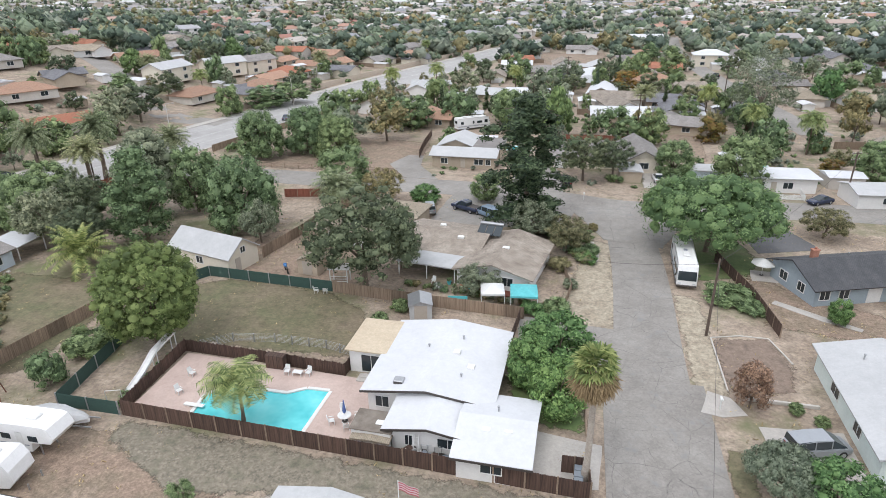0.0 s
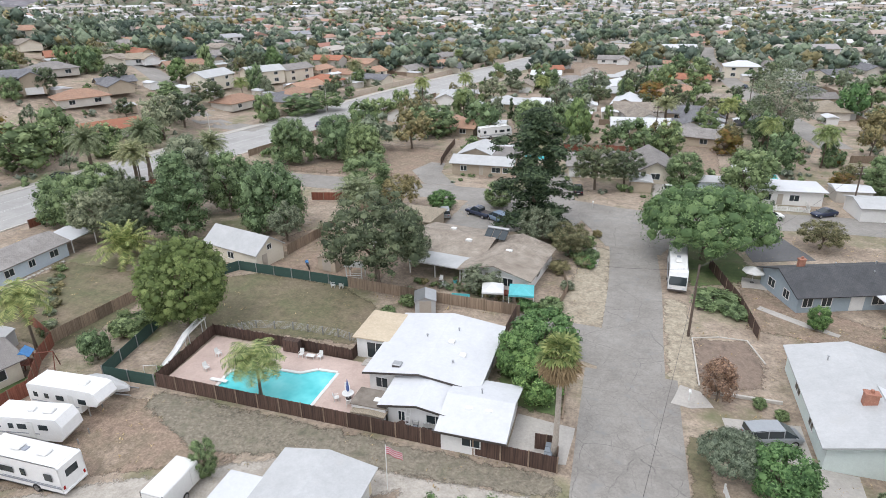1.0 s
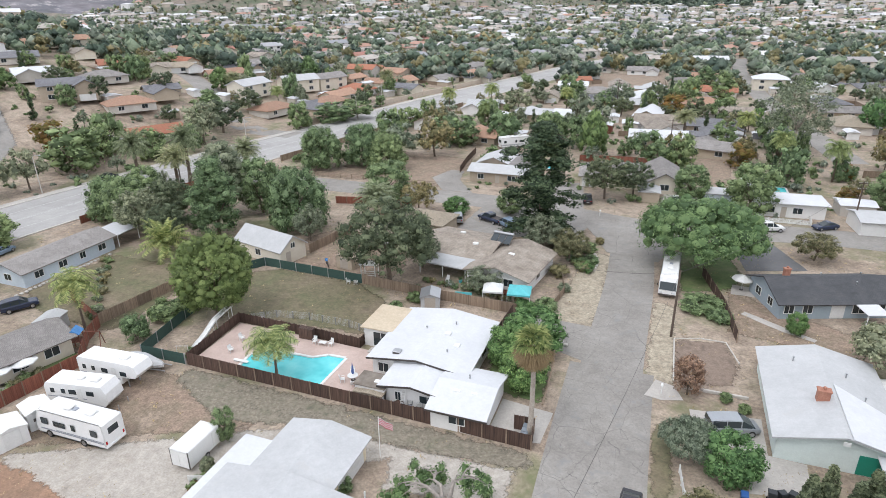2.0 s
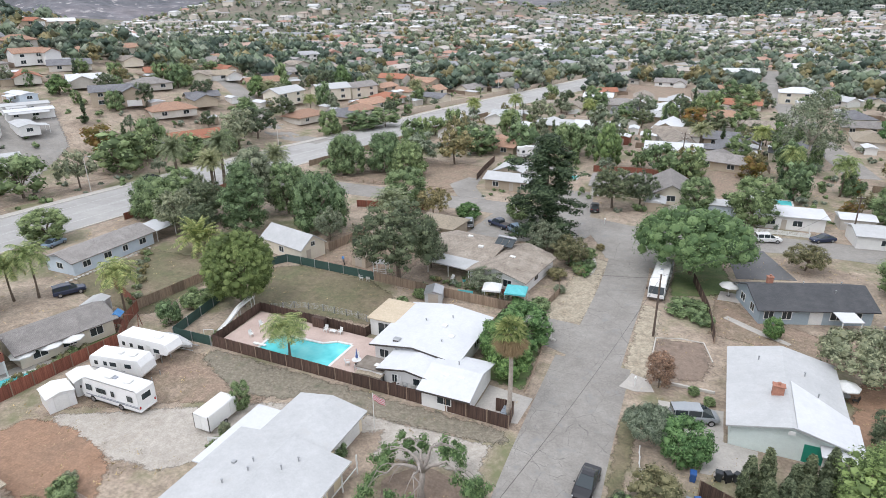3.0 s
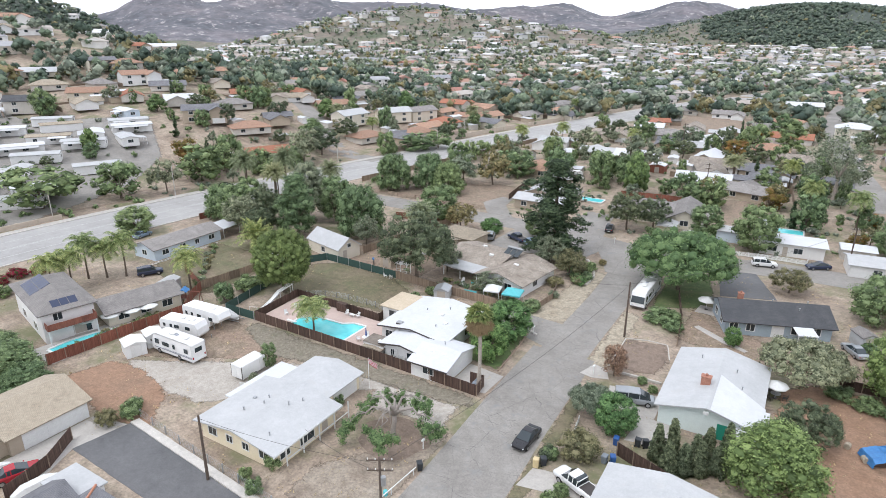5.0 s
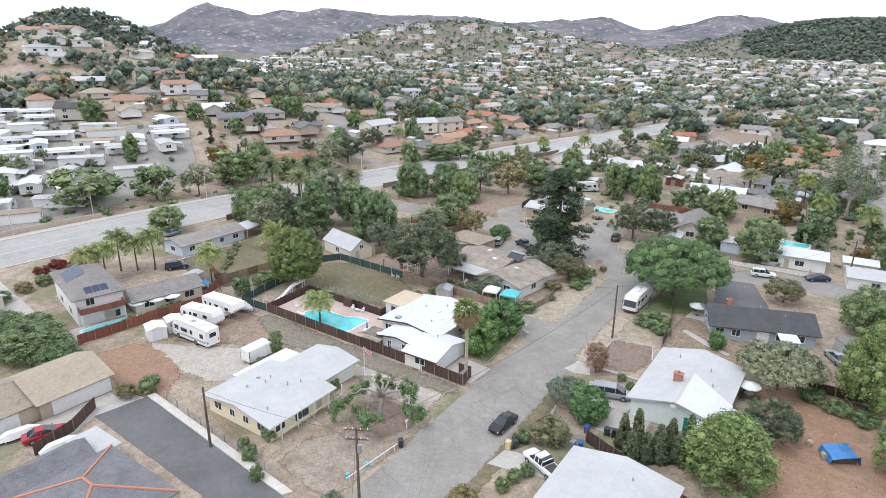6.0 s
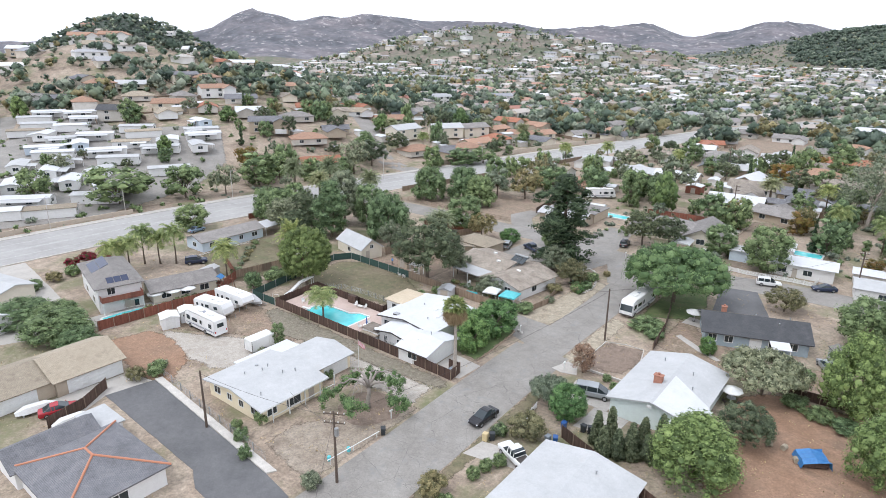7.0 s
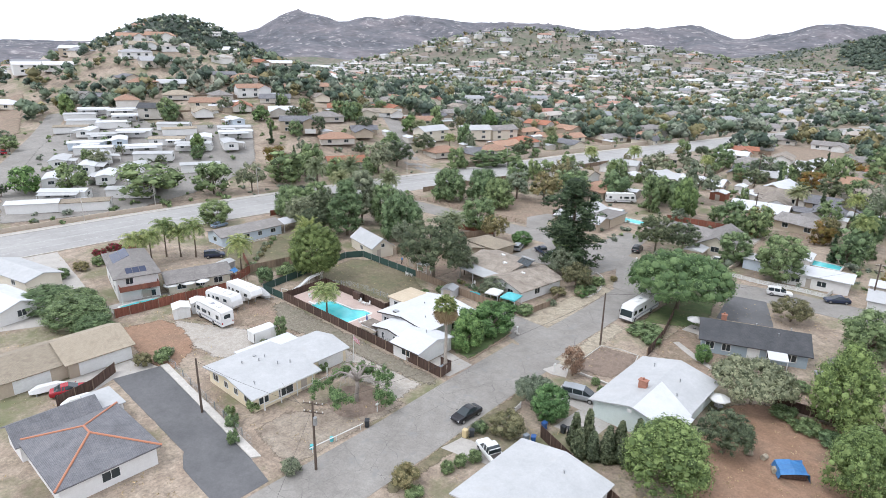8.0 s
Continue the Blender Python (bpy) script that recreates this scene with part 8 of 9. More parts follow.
def caravan(label, x, y, rot, length=8.5, h=3.0, fifth=False):
    root = thing("caravan", label, "caravan", "", x, y, 0.03, rot)
    w, l = 1.2, length / 2
    if fifth:
        prof = [(-l, 0.6), (l - 2.4, 0.6), (l - 2.2, 1.55), (l - 0.4, 1.65), (l, 2.2), (l - 0.4, h + 0.1), (l - 0.9, h + 0.25), (l - 3.0, h + 0.25), (-l + 0.2, h + 0.1), (-l, h - 0.1)]
    else:
        prof = [(-l, 0.8), (-l + 0.3, 0.5), (l - 0.5, 0.5), (l, 1.1), (l - 0.15, 2.1), (l - 0.6, h), (-l + 0.3, h), (-l, h - 0.4)]
    part("body", Geo().loft([[(xx, yy, zz) for yy, zz in prof] for xx in (-w, w)]), M["rv_white"], root)
    zr = h + 0.25 if fifth else h
    part("roof_vent", Geo().box(-0.3, -0.3, h - 0.02, 0.3, 0.3, h + 0.22, 0.04), M["rv_roof"], root)
    part("roof_air_unit", Geo().box(-0.42, 1.2, h - 0.02, 0.42, 2.2, zr + 0.25, 0.1), M["rv_roof"], root)
    for s in (-1, 1):
        for yy, ww in ((-l + 0.9, 0.5), (-l + 2.2, 0.5), (-0.4, 0.9), (l - 2.0, 0.9)):
            side_window(root, s * (w + 0.005), yy, 1.7, ww, 0.55)
        part("stripe", Geo().box(s * (w + 0.004) - 0.01, -l + 0.2, 1.2, s * (w + 0.004) + 0.01, l - 2.5, 1.3), M["grey_stripe"], root)
        wheel(root, s * (w - 0.14), -0.9, 0.36, 0.24)
        wheel(root, s * (w - 0.14), -1.8, 0.36, 0.24)
    part("jack", Geo().box(-0.8, l - 2.0 if fifth else l + 0.6, 0.0, -0.7, l - 1.9 if fifth else l + 0.7, 1.6 if fifth else 0.6).box(0.7, l - 2.0 if fifth else l + 0.6, 0.0, 0.8, l - 1.9 if fifth else l + 0.7, 1.6 if fifth else 0.6), M["steel"], root)
    part("door", Geo().box(w - 0.005, l - 3.6, 0.7, w + 0.03, l - 2.95, 2.5, 0.02), M["rv_roof"], root)
    return root


motorhome("white motorhome parked at the edge of the street", 10.9, 42.5, 178, 10.6)
motorhome("white motorhome with grey stripes parked on dirt", -42.6, -12.8, 91, 8.8)
caravan("white fifth-wheel caravan parked on dirt", -47.0, -4.2, -88, 8.4, 3.0, True)
caravan("white caravan with a dusty roof parked on dirt", -47.0, -8.4, -80, 7.4, 2.9)
motorhome("white coach parked behind the beige house", -33.0, 123.2, -52, 9.5)
# boat under its cover
b = thing("covered_boat", "small boat on a trailer under a pale grey cover", "boat", "", -46.6, -1.2, 0, -84)
part("hull", Geo().loft([[(-ww, yy, 0.85), (-ww * 0.6, yy, 0.45), (ww * 0.6, yy, 0.45), (ww, yy, 0.85)] for yy, ww in ((-2.8, 1.0), (0.5, 1.05), (2.0, 0.7), (3.0, 0.12))]), M["rv_white"], b)
part("cover", Geo().loft([[(-ww, yy, 0.9), (-ww * 0.5, yy, zz), (0, yy, zz + 0.15), (ww * 0.5, yy, zz), (ww, yy, 0.9)] for yy, ww, zz in ((-2.9, 1.02, 1.2), (-1.0, 1.12, 1.75), (0.6, 1.1, 1.7), (2.0, 0.75, 1.3), (3.1, 0.16, 1.0))]), M["grey_white_roof"], b, "pale grey boat cover")
for s in (-1, 1):
    wheel(b, s * 0.95, -0.6, 0.3, 0.2)
part("trailer_frame", Geo().box(-0.7, -2.6, 0.36, -0.6, 3.6, 0.46).box(0.6, -2.6, 0.36, 0.7, 3.6, 0.46), M["steel"], b)
# cargo trailer
c = thing("cargo_trailer", "white box cargo trailer with dark edges", "trailer", "", -29.7, -11.2, 0.02, 0)
part("box", Geo().box(-1.05, -2.2, 0.45, 1.05, 2.0, 2.35, 0.05), M["rv_white"], c)
part("roof", Geo().box(-1.0, -2.15, 2.33, 1.0, 1.95, 2.4, 0.03), M["rv_roof"], c)
for xx, yy in ((-1.04, -2.19), (1.0, -2.19), (-1.04, 1.97), (1.0, 1.97)):
    part("corner_trim", Geo().box(xx - 0.02, yy - 0.03, 0.45, xx + 0.06, yy + 0.03, 2.34), M["dark_trim"], c)
for s in (-1, 1):
    part("rear_door", Geo().box(s * 0.5 - 0.47, -2.24, 0.55, s * 0.5 + 0.47, -2.19, 2.25, 0.02), M["rv_roof"], c)
    wheel(c, s * 1.0, 0.0, 0.33, 0.22)
part("side_door", Geo().box(1.04, 0.9, 0.55, 1.09, 1.6, 2.2, 0.02), M["rv_roof"], c)
part("drawbar", Geo().box(-0.05, 2.0, 0.4, 0.05, 3.2, 0.5), M["dark_trim"], c)


def shed(label, x, y, rot, w, d, h, rise, wall="rv_white", roof="rv_roof", name="garden_shed"):
    root = thing(name, label, "shed", "", x, y, 0, rot)
    part("wall", walls(-w / 2, w / 2, -d / 2, d / 2, h, rise, "y"), M[wall], root)
    part("roof", gable(-w / 2, w / 2, -d / 2, d / 2, h, rise, "y", 0.12), M[roof], root)
    part("door", Geo().box(-0.75, -d / 2 - 0.04, 0.05, 0.75, -d / 2 + 0.01, min(h - 0.1, 1.95), 0.02), M["rv_roof" if wall == "rv_white" else "door"], root)
    return root


shed("white metal garden shed with a low gabled roof", -48.8, -15.8, 70, 2.8, 3.0, 2.0, 0.35)
shed("white metal garden shed beside the motorhome", -48.8, -12.6, 70, 2.4, 2.6, 2.1, 0.3)
shed("grey metal garden shed with a ribbed roof", -20.2, 24.6, 18, 2.6, 2.8, 1.9, 0.45, "grey_white_roof", "steel")
shed("low white pool equipment shed with a brown flat roof", -18.0, 2.5, 0, 3.2, 3.0, 1.6, 0.12, "white_wall", "tan_shingle", "equipment_shed")
shed("small grey shed with a gabled roof", 43.2, 42.4, 30, 2.4, 3.0, 2.0, 0.5, "grey_white_roof", "mid_shingle")
shed("white shed beside a large palm", -61.5, 24, 20, 2.6, 3.2, 2.0, 0.4)
shed("small tan shed by the brown side yard", -37.5, 33.2, -8, 3.0, 3.4, 2.1, 0.6, "tan_wall", "tan_shingle")
shed("red-brown garden cabin with a white roof", -11.5, 152, 0, 5.0, 4.5, 2.6, 0.5, "red_fence", "white_roof")
shed("grey shed with a pale roof beyond the red fence", -64.5, 1.6, 20, 2.6, 3.2, 2.1, 0.4, "grey_white_roof", "grey_white_roof")


# ---- small things ----
M["plastic_white"] = plain("white_plastic", (0.72, 0.72, 0.70), 0.4)
M["blue_cloth"] = plain("blue_cloth", (0.08, 0.13, 0.32), 0.8)
M["white_cloth"] = surface("white_canvas", [(0.62, 0.62, 0.60), (0.70, 0.70, 0.68)], 1, 8, 0.15, 0.85, 0.1)
M["teal_cloth"] = surface("teal_canvas", [(0.09, 0.42, 0.45), (0.14, 0.52, 0.55)], 1, 8, 0.15, 0.8, 0.1)
M["blue_tarp"] = surface("blue_tarpaulin", [(0.04, 0.17, 0.42), (0.07, 0.24, 0.52)], 1.2, 6, 0.25, 0.45, 0.4)
M["bin_black"] = plain("dark_bin_plastic", (0.03, 0.035, 0.04), 0.5)
M["bin_blue"] = plain("blue_bin_plastic", (0.03, 0.10, 0.30), 0.5)
M["bin_green"] = plain("green_bin_plastic", (0.03, 0.11, 0.07), 0.5)
M["bin_grey"] = plain("grey_bin_plastic", (0.22, 0.25, 0.28), 0.5)
M["yellow_box"] = plain("cream_plastic", (0.62, 0.50, 0.28), 0.6)


def chair(label, x, y, rot, z=0.0, material="plastic_white", name="garden_chair"):
    root = thing(name, label, "chair", "garden chairs", x, y, z, rot)
    part("seat", Geo().box(-0.26, -0.25, 0.38, 0.26, 0.25, 0.43, 0.02), M[material], root)
    part("backrest", Geo().loft([[(-0.26, 0.22, 0.42), (0.26, 0.22, 0.42), (0.26, 0.26, 0.42), (-0.26, 0.26, 0.42)], [(-0.23, 0.36, 0.92), (0.23, 0.36, 0.92), (0.23, 0.40, 0.92), (-0.23, 0.40, 0.92)]]), M[material], root)
    for sx in (-0.23, 0.23):
        for sy in (-0.22, 0.24):
            part("leg", Geo().box(sx - 0.025, sy - 0.025, 0, sx + 0.025, sy + 0.025, 0.39), M[material], root)
        part("armrest", Geo().box(sx - 0.03, -0.22, 0.6, sx + 0.03, 0.3, 0.64), M[material], root)
    return root


def round_table(label, x, y, z=0.0, r=0.6, material="plastic_white"):
    root = thing("round_table", label, "table", "", x, y, z)
    part("tabletop", Geo().tube([(0, 0, 0.70), (0, 0, 0.74)], r, 20), M[material], root)
    part("pedestal", Geo().tube([(0, 0, 0), (0, 0, 0.04), (0, 0, 0.06), (0, 0, 0.7)], [0.3, 0.3, 0.05, 0.05], 12), M[material], root)
    return root


def parasol(label, x, y, z=0.0, r=1.5, h=2.4, material="white_cloth", closed=False):
    root = thing("parasol", label, "parasol", "", x, y, z)
    part("pole", Geo().tube([(0, 0, 0), (0, 0, h)], 0.025, 8), M["trim"], root)
    n = 8
    if closed:
        part("canopy", Geo().tube([(0, 0, h - 1.3), (0, 0, h - 1.1), (0, 0, h + 0.1)], [0.10, 0.17, 0.03], 10), M[material], root)
    else:
        ring = [(r * math.cos(2 * math.pi * k / n), r * math.sin(2 * math.pi * k / n), h - 0.45) for k in range(n)]
        g = Geo().add([(0, 0, h + 0.05)] + ring + [(p[0], p[1], p[2] - 0.14) for p in ring], [(0, 1 + k, 1 + (k + 1) % n) for k in range(n)] + [(1 + k, 1 + n + k, 1 + n + (k + 1) % n, 1 + (k + 1) % n) for k in range(n)])
        part("canopy", g, M[material], root)
    part("base", Geo().tube([(0, 0, 0), (0, 0, 0.1)], 0.28, 12), M["dark_trim"], root)
    return root


def canopy_tent(label, x, y, rot, w, material):
    root = thing("canopy_tent", label, "canopy tent", "", x, y, 0, rot)
    q = w / 2
    part("canopy", Geo().add([(0, 0, 2.9), (-q, -q, 2.1), (q, -q, 2.1), (q, q, 2.1), (-q, q, 2.1), (-q, -q, 1.85), (q, -q, 1.85), (q, q, 1.85), (-q, q, 1.85)], [(0, 1, 2), (0, 2, 3), (0, 3, 4), (0, 4, 1), (1, 5, 6, 2), (2, 6, 7, 3), (3, 7, 8, 4), (4, 8, 5, 1)]), M[material], root)
    for sx in (-1, 1):
        for sy in (-1, 1):
            part("leg", Geo().box(sx * (q - 0.05) - 0.03, sy * (q - 0.05) - 0.03, 0, sx * (q - 0.05) + 0.03, sy * (q - 0.05) + 0.03, 2.1), M["trim"], root)


def wheelie_bin(label, x, y, rot, material="bin_black", z=0.0):
    root = thing("wheelie_bin", label, "bin", "wheelie bins", x, y, z, rot)
    part("body", Geo().loft([[(-0.24, -0.26, 0.06), (0.24, -0.26, 0.06), (0.24, 0.24, 0.06), (-0.24, 0.24, 0.06)], [(-0.30, -0.34, 0.98), (0.30, -0.34, 0.98), (0.30, 0.30, 0.98), (-0.30, 0.30, 0.98)]]), M[material], root)
    part("lid", Geo().loft([[(-0.32, -0.38, 0.98), (0.32, -0.38, 0.98), (0.32, 0.34, 0.98), (-0.32, 0.34, 0.98)], [(-0.28, -0.33, 1.07), (0.28, -0.33, 1.07), (0.28, 0.32, 1.09), (-0.28, 0.32, 1.09)]]), M[material], root)
    for s in (-0.25, 0.25):
        part("wheel", Geo().tube([(s - 0.03, 0.26, 0.1), (s + 0.03, 0.26, 0.1)], 0.1, 10), M["tyre"], root)
    return root


# pool side
round_table("round white plastic table on the pool deck", -21.5, 4.2, 0.3)
parasol("closed blue parasol on the pool deck", -21.5, 4.25, 0.31, 1.2, 2.2, "blue_cloth", True)
for k in range(4):
    a = k * math.pi / 2 + 0.5
    chair("white plastic chair round the pool table", -21.5 + 1.15 * math.cos(a), 4.2 + 1.15 * math.sin(a), math.degrees(a) - 90, 0.3)
for cx, cy, cr in ((-29.8, 9.7, 5), (-27.6, 9.9, -8), (-38.4, 4.6, 70), (-38.9, 7.4, 80)):
    chair("white plastic chair at the edge of the pool deck", cx, cy, cr, 0.3)
t = thing("low_table", "low white plastic table between pool chairs", "table", "", -28.7, 9.8, 0.3)
part("tabletop", Geo().box(-0.5, -0.3, 0.36, 0.5, 0.3, 0.4, 0.02), M["plastic_white"], t)
for sx in (-0.44, 0.44):
    for sy in (-0.24, 0.24):
        part("leg", Geo().box(sx - 0.03, sy - 0.03, 0, sx + 0.03, sy + 0.03, 0.37), M["plastic_white"], t)
g = thing("storage_cupboard", "dark brown wooden cupboard beside the pool fence", "cupboard", "", -31.4, 10.6, 0.3)
part("body", Geo().box(-1.0, -0.4, 0, 1.0, 0.4, 1.5, 0.03), M["brown_fence"], g)
part("door", Geo().box(-0.95, -0.44, 0.08, -0.02, -0.4, 1.42).box(0.02, -0.44, 0.08, 0.95, -0.4, 1.42), M["brown_fence"], g)
# white frame leaning over the side fence
fr = thing("play_slide", "long white plastic slide frame beside the pool fence", "slide", "", -43.4, 7.4, 0, 3)
part("chute", Geo().loft([[(-0.35, yy, zz), (0.35, yy, zz), (0.35, yy, zz + 0.25), (0.25, yy, zz + 0.08), (-0.25, yy, zz + 0.08), (-0.35, yy, zz + 0.25)] for yy, zz in ((-3.8, 0.4), (-1.6, 1.0), (0.6, 2.0), (2.4, 2.2), (4.0, 2.3))]), M["plastic_white"], fr)
for yy, zz in ((-1.6, 1.0), (0.6, 2.0), (3.8, 2.3)):
    for sx in (-0.3, 0.3):
        part("leg", Geo().tube([(sx, yy, 0), (sx, yy, zz)], 0.05, 6), M["plastic_white"], fr)
arch = thing("white_arch", "small white pipe arch on the lawn", "arch", "", -44.0, 2.6, 0, 20)
part("frame", Geo().tube([(-0.7, 0, 0), (-0.7, 0, 1.2), (0.7, 0, 1.2), (0.7, 0, 0)], 0.04, 6), M["plastic_white"], arch)
# steps and yard clutter along the white house
st = thing("entry_steps", "two pale concrete steps at the terrace door", "steps", "", -21.5, 10.6, 0.3)
part("tread", Geo().box(-1.2, -0.6, 0, 1.2, 0.6, 0.12, 0.02), M["concrete"], st)
part("tread", Geo().box(-1.0, -0.1, 0.12, 1.0, 0.6, 0.24, 0.02), M["concrete"], st)
ac = thing("air_conditioner", "grey air-conditioning box on the roof edge", "air conditioner", "", -17.3, 7.2, 2.65)
part("housing", Geo().box(-0.45, -0.4, 0, 0.45, 0.4, 0.75, 0.04), M["steel"], ac)
part("grille", Geo().box(-0.38, -0.43, 0.1, 0.38, -0.39, 0.65), M["dark_trim"], ac)
rg = np.random.default_rng(3)
for k in range(16):
    cx, cy = -15.8 + 5.4 * rg.random(), 0.95 + 0.65 * rg.random()
    if k % 4 == 0:
        chair("stacked old garden chair in a narrow side yard", cx, cy, 360 * rg.random(), 0.0, ("plastic_white", "dark_trim")[k % 8 // 4])
    else:
        o = thing("stored_crate", "old dark crate stored along the house", "crate", "side yard clutter", cx, cy, 0, 90 * rg.random())
        s = 0.25 + 0.2 * rg.random()
        part("crate", Geo().box(-s, -s * 0.8, 0, s, s * 0.8, 0.4 + 0.5 * rg.random(), 0.03), M[("dark_trim", "steel", "bin_grey", "brown_fence")[k % 4]], o)
ld = thing("white_ladder", "white ladder leaning on the house", "ladder", "", -14.2, 1.3, 0, 0)
for sx in (-0.2, 0.2):
    part("rail", Geo().tube([(sx, -0.3, 0), (sx, 0.55, 2.3)], 0.03, 6), M["trim"], ld)
for k in range(7):
    part("rung", Geo().tube([(-0.2, -0.3 + 0.11 * (k + 0.6), 0.3 * (k + 0.6)), (0.2, -0.3 + 0.11 * (k + 0.6), 0.3 * (k + 0.6))], 0.02, 5), M["trim"], ld)
for k in range(3):
    wheelie_bin("grey wheelie bin behind the brown fence", -1.25 - 0.0 * k, 0.75 + 0.68 * k, 90, "bin_grey", 0.04)
for bx, by, mt in ((-21.6, -5.2, "bin_green"), (-20.4, -5.0, "bin_grey"), (12.2, -8.0, "bin_black"), (17.8, -4.2, "bin_grey"), (18.6, -3.8, "bin_blue"), (18.0, -0.4, "bin_blue"), (20.2, 0.6, "bin_black"), (21.0, 0.8, "bin_black"), (21.8, 1.0, "bin_black"), (1.1, -15.6, "bin_black")):
    wheelie_bin(mt.split("_")[1] + " wheelie bin standing beside the drive", bx, by, (bx * 40) % 360, mt)
yb = thing("newspaper_box", "small cream plastic box by the street", "box", "", 11.6, -8.6, 0, 10)
part("body", Geo().box(-0.3, -0.3, 0, 0.3, 0.3, 1.0, 0.04), M["yellow_box"], yb)
part("lid", Geo().box(-0.32, -0.32, 1.0, 0.32, 0.32, 1.08, 0.03), M["yellow_box"], yb)
hg = thing("clipped_hedge", "clipped dark green box hedge by the street", "hedge", "", 12.2, -6.6)
hv, hf, _ = leaf_cloud(np.random.default_rng(8), np.array([(0.55 * math.cos(k), 0.55 * math.sin(k), 0.5 + 0.25 * (k % 3)) for k in range(12)]), np.full(12, 0.55), 1500, 0.16)
part("leaves", raw_mesh("leaves", hv, hf, M["lf_dark"]), None, hg)
rail = thing("pipe_barrier", "low white pipe rail beside the street", "rail", "", 0, 0)
part("pipe", Geo().tube([(0.3, -24.0, 0.75), (1.0, -16.2, 0.75)], 0.06, 8), M["plastic_white"], rail)
for px, py in ((0.35, -23.6), (0.65, -20.2), (0.98, -16.6)):
    part("post", Geo().tube([(px, py, 0), (px, py, 0.78)], 0.05, 6), M["plastic_white"], rail)
for px, py in ((0.2, -20.6), (-0.3, -23.2)):
    o = thing("teal_barrel", "small teal plastic barrel by the street", "barrel", "", px, py)
    part("drum", Geo().tube([(0, 0, 0), (0, 0, 0.1), (0, 0, 0.5), (0, 0, 0.6)], [0.2, 0.24, 0.24, 0.2], 12), M["teal_cloth"], o)
for mx, my in ((-0.5, -12.4), (-0.9, 20.2), (10.9, 13.4), (-2.6, 70.0)):
    o = thing("mailbox", "white mailbox on a short post", "mailbox", "mailboxes", mx, my)
    part("post", Geo().box(-0.05, -0.05, 0, 0.05, 0.05, 1.05), M["trim"], o)
    part("box", Geo().box(-0.12, -0.28, 1.05, 0.12, 0.28, 1.3, 0.06), M["trim"], o)
# gardens north of the lawn
canopy_tent("white peaked canopy tent in a back yard", -12.3, 28.6, 12, 2.8, "white_cloth")
canopy_tent("teal peaked canopy tent in a back yard", -8.6, 29.0, 8, 3.2, "teal_cloth")
bench = thing("teal_bench", "long teal garden bench", "bench", "", -16.4, 27.6, 0, 8)
part("seat", Geo().box(-1.2, -0.3, 0.4, 1.2, 0.25, 0.48, 0.02), M["teal_cloth"], bench)
part("backrest", Geo().box(-1.2, 0.25, 0.48, 1.2, 0.33, 1.05, 0.02), M["teal_cloth"], bench)
for sx in (-1.05, 1.05):
    part("leg", Geo().box(sx - 0.04, -0.28, 0, sx + 0.04, 0.3, 0.4), M["steel"], bench)
dk = thing("garden_deck", "low red-brown timber deck behind the bungalow", "deck", "", -12.6, 32.6, 0, -8)
for k in range(14):
    part("plank", Geo().box(-2.8, -1.6 + 0.23 * k, 0.16, 2.8, -1.4 + 0.23 * k, 0.22), M["red_fence"], dk)
part("skirt", Geo().box(-2.8, -1.62, 0, 2.8, -1.58, 0.16).box(-2.8, 1.6, 0, 2.8, 1.64, 0.16), M["red_fence"], dk)
for px, py, pm in ((-16.8, 32.4, "terracotta"), (-15.6, 31.6, "teal_cloth"), (-17.6, 31.2, "terracotta"), (-10.2, 31.4, "terracotta"), (-18.6, 32.8, "teal_cloth"), (-14.9, 33.4, "terracotta")):
    o = thing("plant_pot", "round garden pot standing on bare ground", "plant pot", "garden pots", px, py)
    part("pot", Geo().tube([(0, 0, 0), (0, 0, 0.38), (0, 0, 0.42)], [0.2, 0.3, 0.32], 12), M[pm], o)
    pv, pf, _ = leaf_cloud(np.random.default_rng(int(abs(px * 10))), np.array([(0, 0, 0.65), (0.12, 0.05, 0.8), (-0.1, -0.08, 0.75)]), np.array([0.28, 0.22, 0.2]), 160, 0.16)
    part("leaves", raw_mesh("leaves", pv, pf, M["lf_green"]), None, o)
parasol("round white parasol on the bungalow terrace", -13.0, 33.0, 0, 1.5, 2.3)
round_table("round white table on the bungalow terrace", -13.0, 33.1, 0, 0.6)
for cx, cy in ((-19.5, 31.0), (-14.3, 32.2), (-11.9, 33.6), (-34.5, 27.0), (-33.3, 27.1), (-20.6, 32.6)):
    chair("white plastic chair in a back yard", cx, cy, (cx * 70) % 360)
gz = thing("white_arbour", "small white open garden arbour", "arbour", "", -32.5, 30.2, 0, 10)
for sx in (-1.1, 1.1):
    for sy in (-0.9, 0.9):
        part("post", Geo().box(sx - 0.06, sy - 0.06, 0, sx + 0.06, sy + 0.06, 2.3), M["trim"], gz)
for k in range(7):
    part("slat", Geo().box(-1.4, -0.95 + 0.3 * k, 2.3, 1.4, -0.87 + 0.3 * k, 2.42), M["trim"], gz)
for k in range(4):
    part("lattice", Geo().box(-1.1, -0.93, 0.3 + 0.35 * k, 1.1, -0.9, 0.36 + 0.35 * k), M["trim"], gz)
mc = thing("motorcycle", "blue motorcycle parked on bare dirt", "motorcycle", "", -41.0, 31.8, 0, 40)
part("frame", Geo().tube([(0, -0.5, 0.5), (0, 0.3, 0.55), (0, 0.62, 0.95)], 0.09, 6), M["dark_trim"], mc)
part("tank", Geo().box(-0.17, 0.0, 0.75, 0.17, 0.5, 1.02, 0.08), M["blue_tarp"], mc)
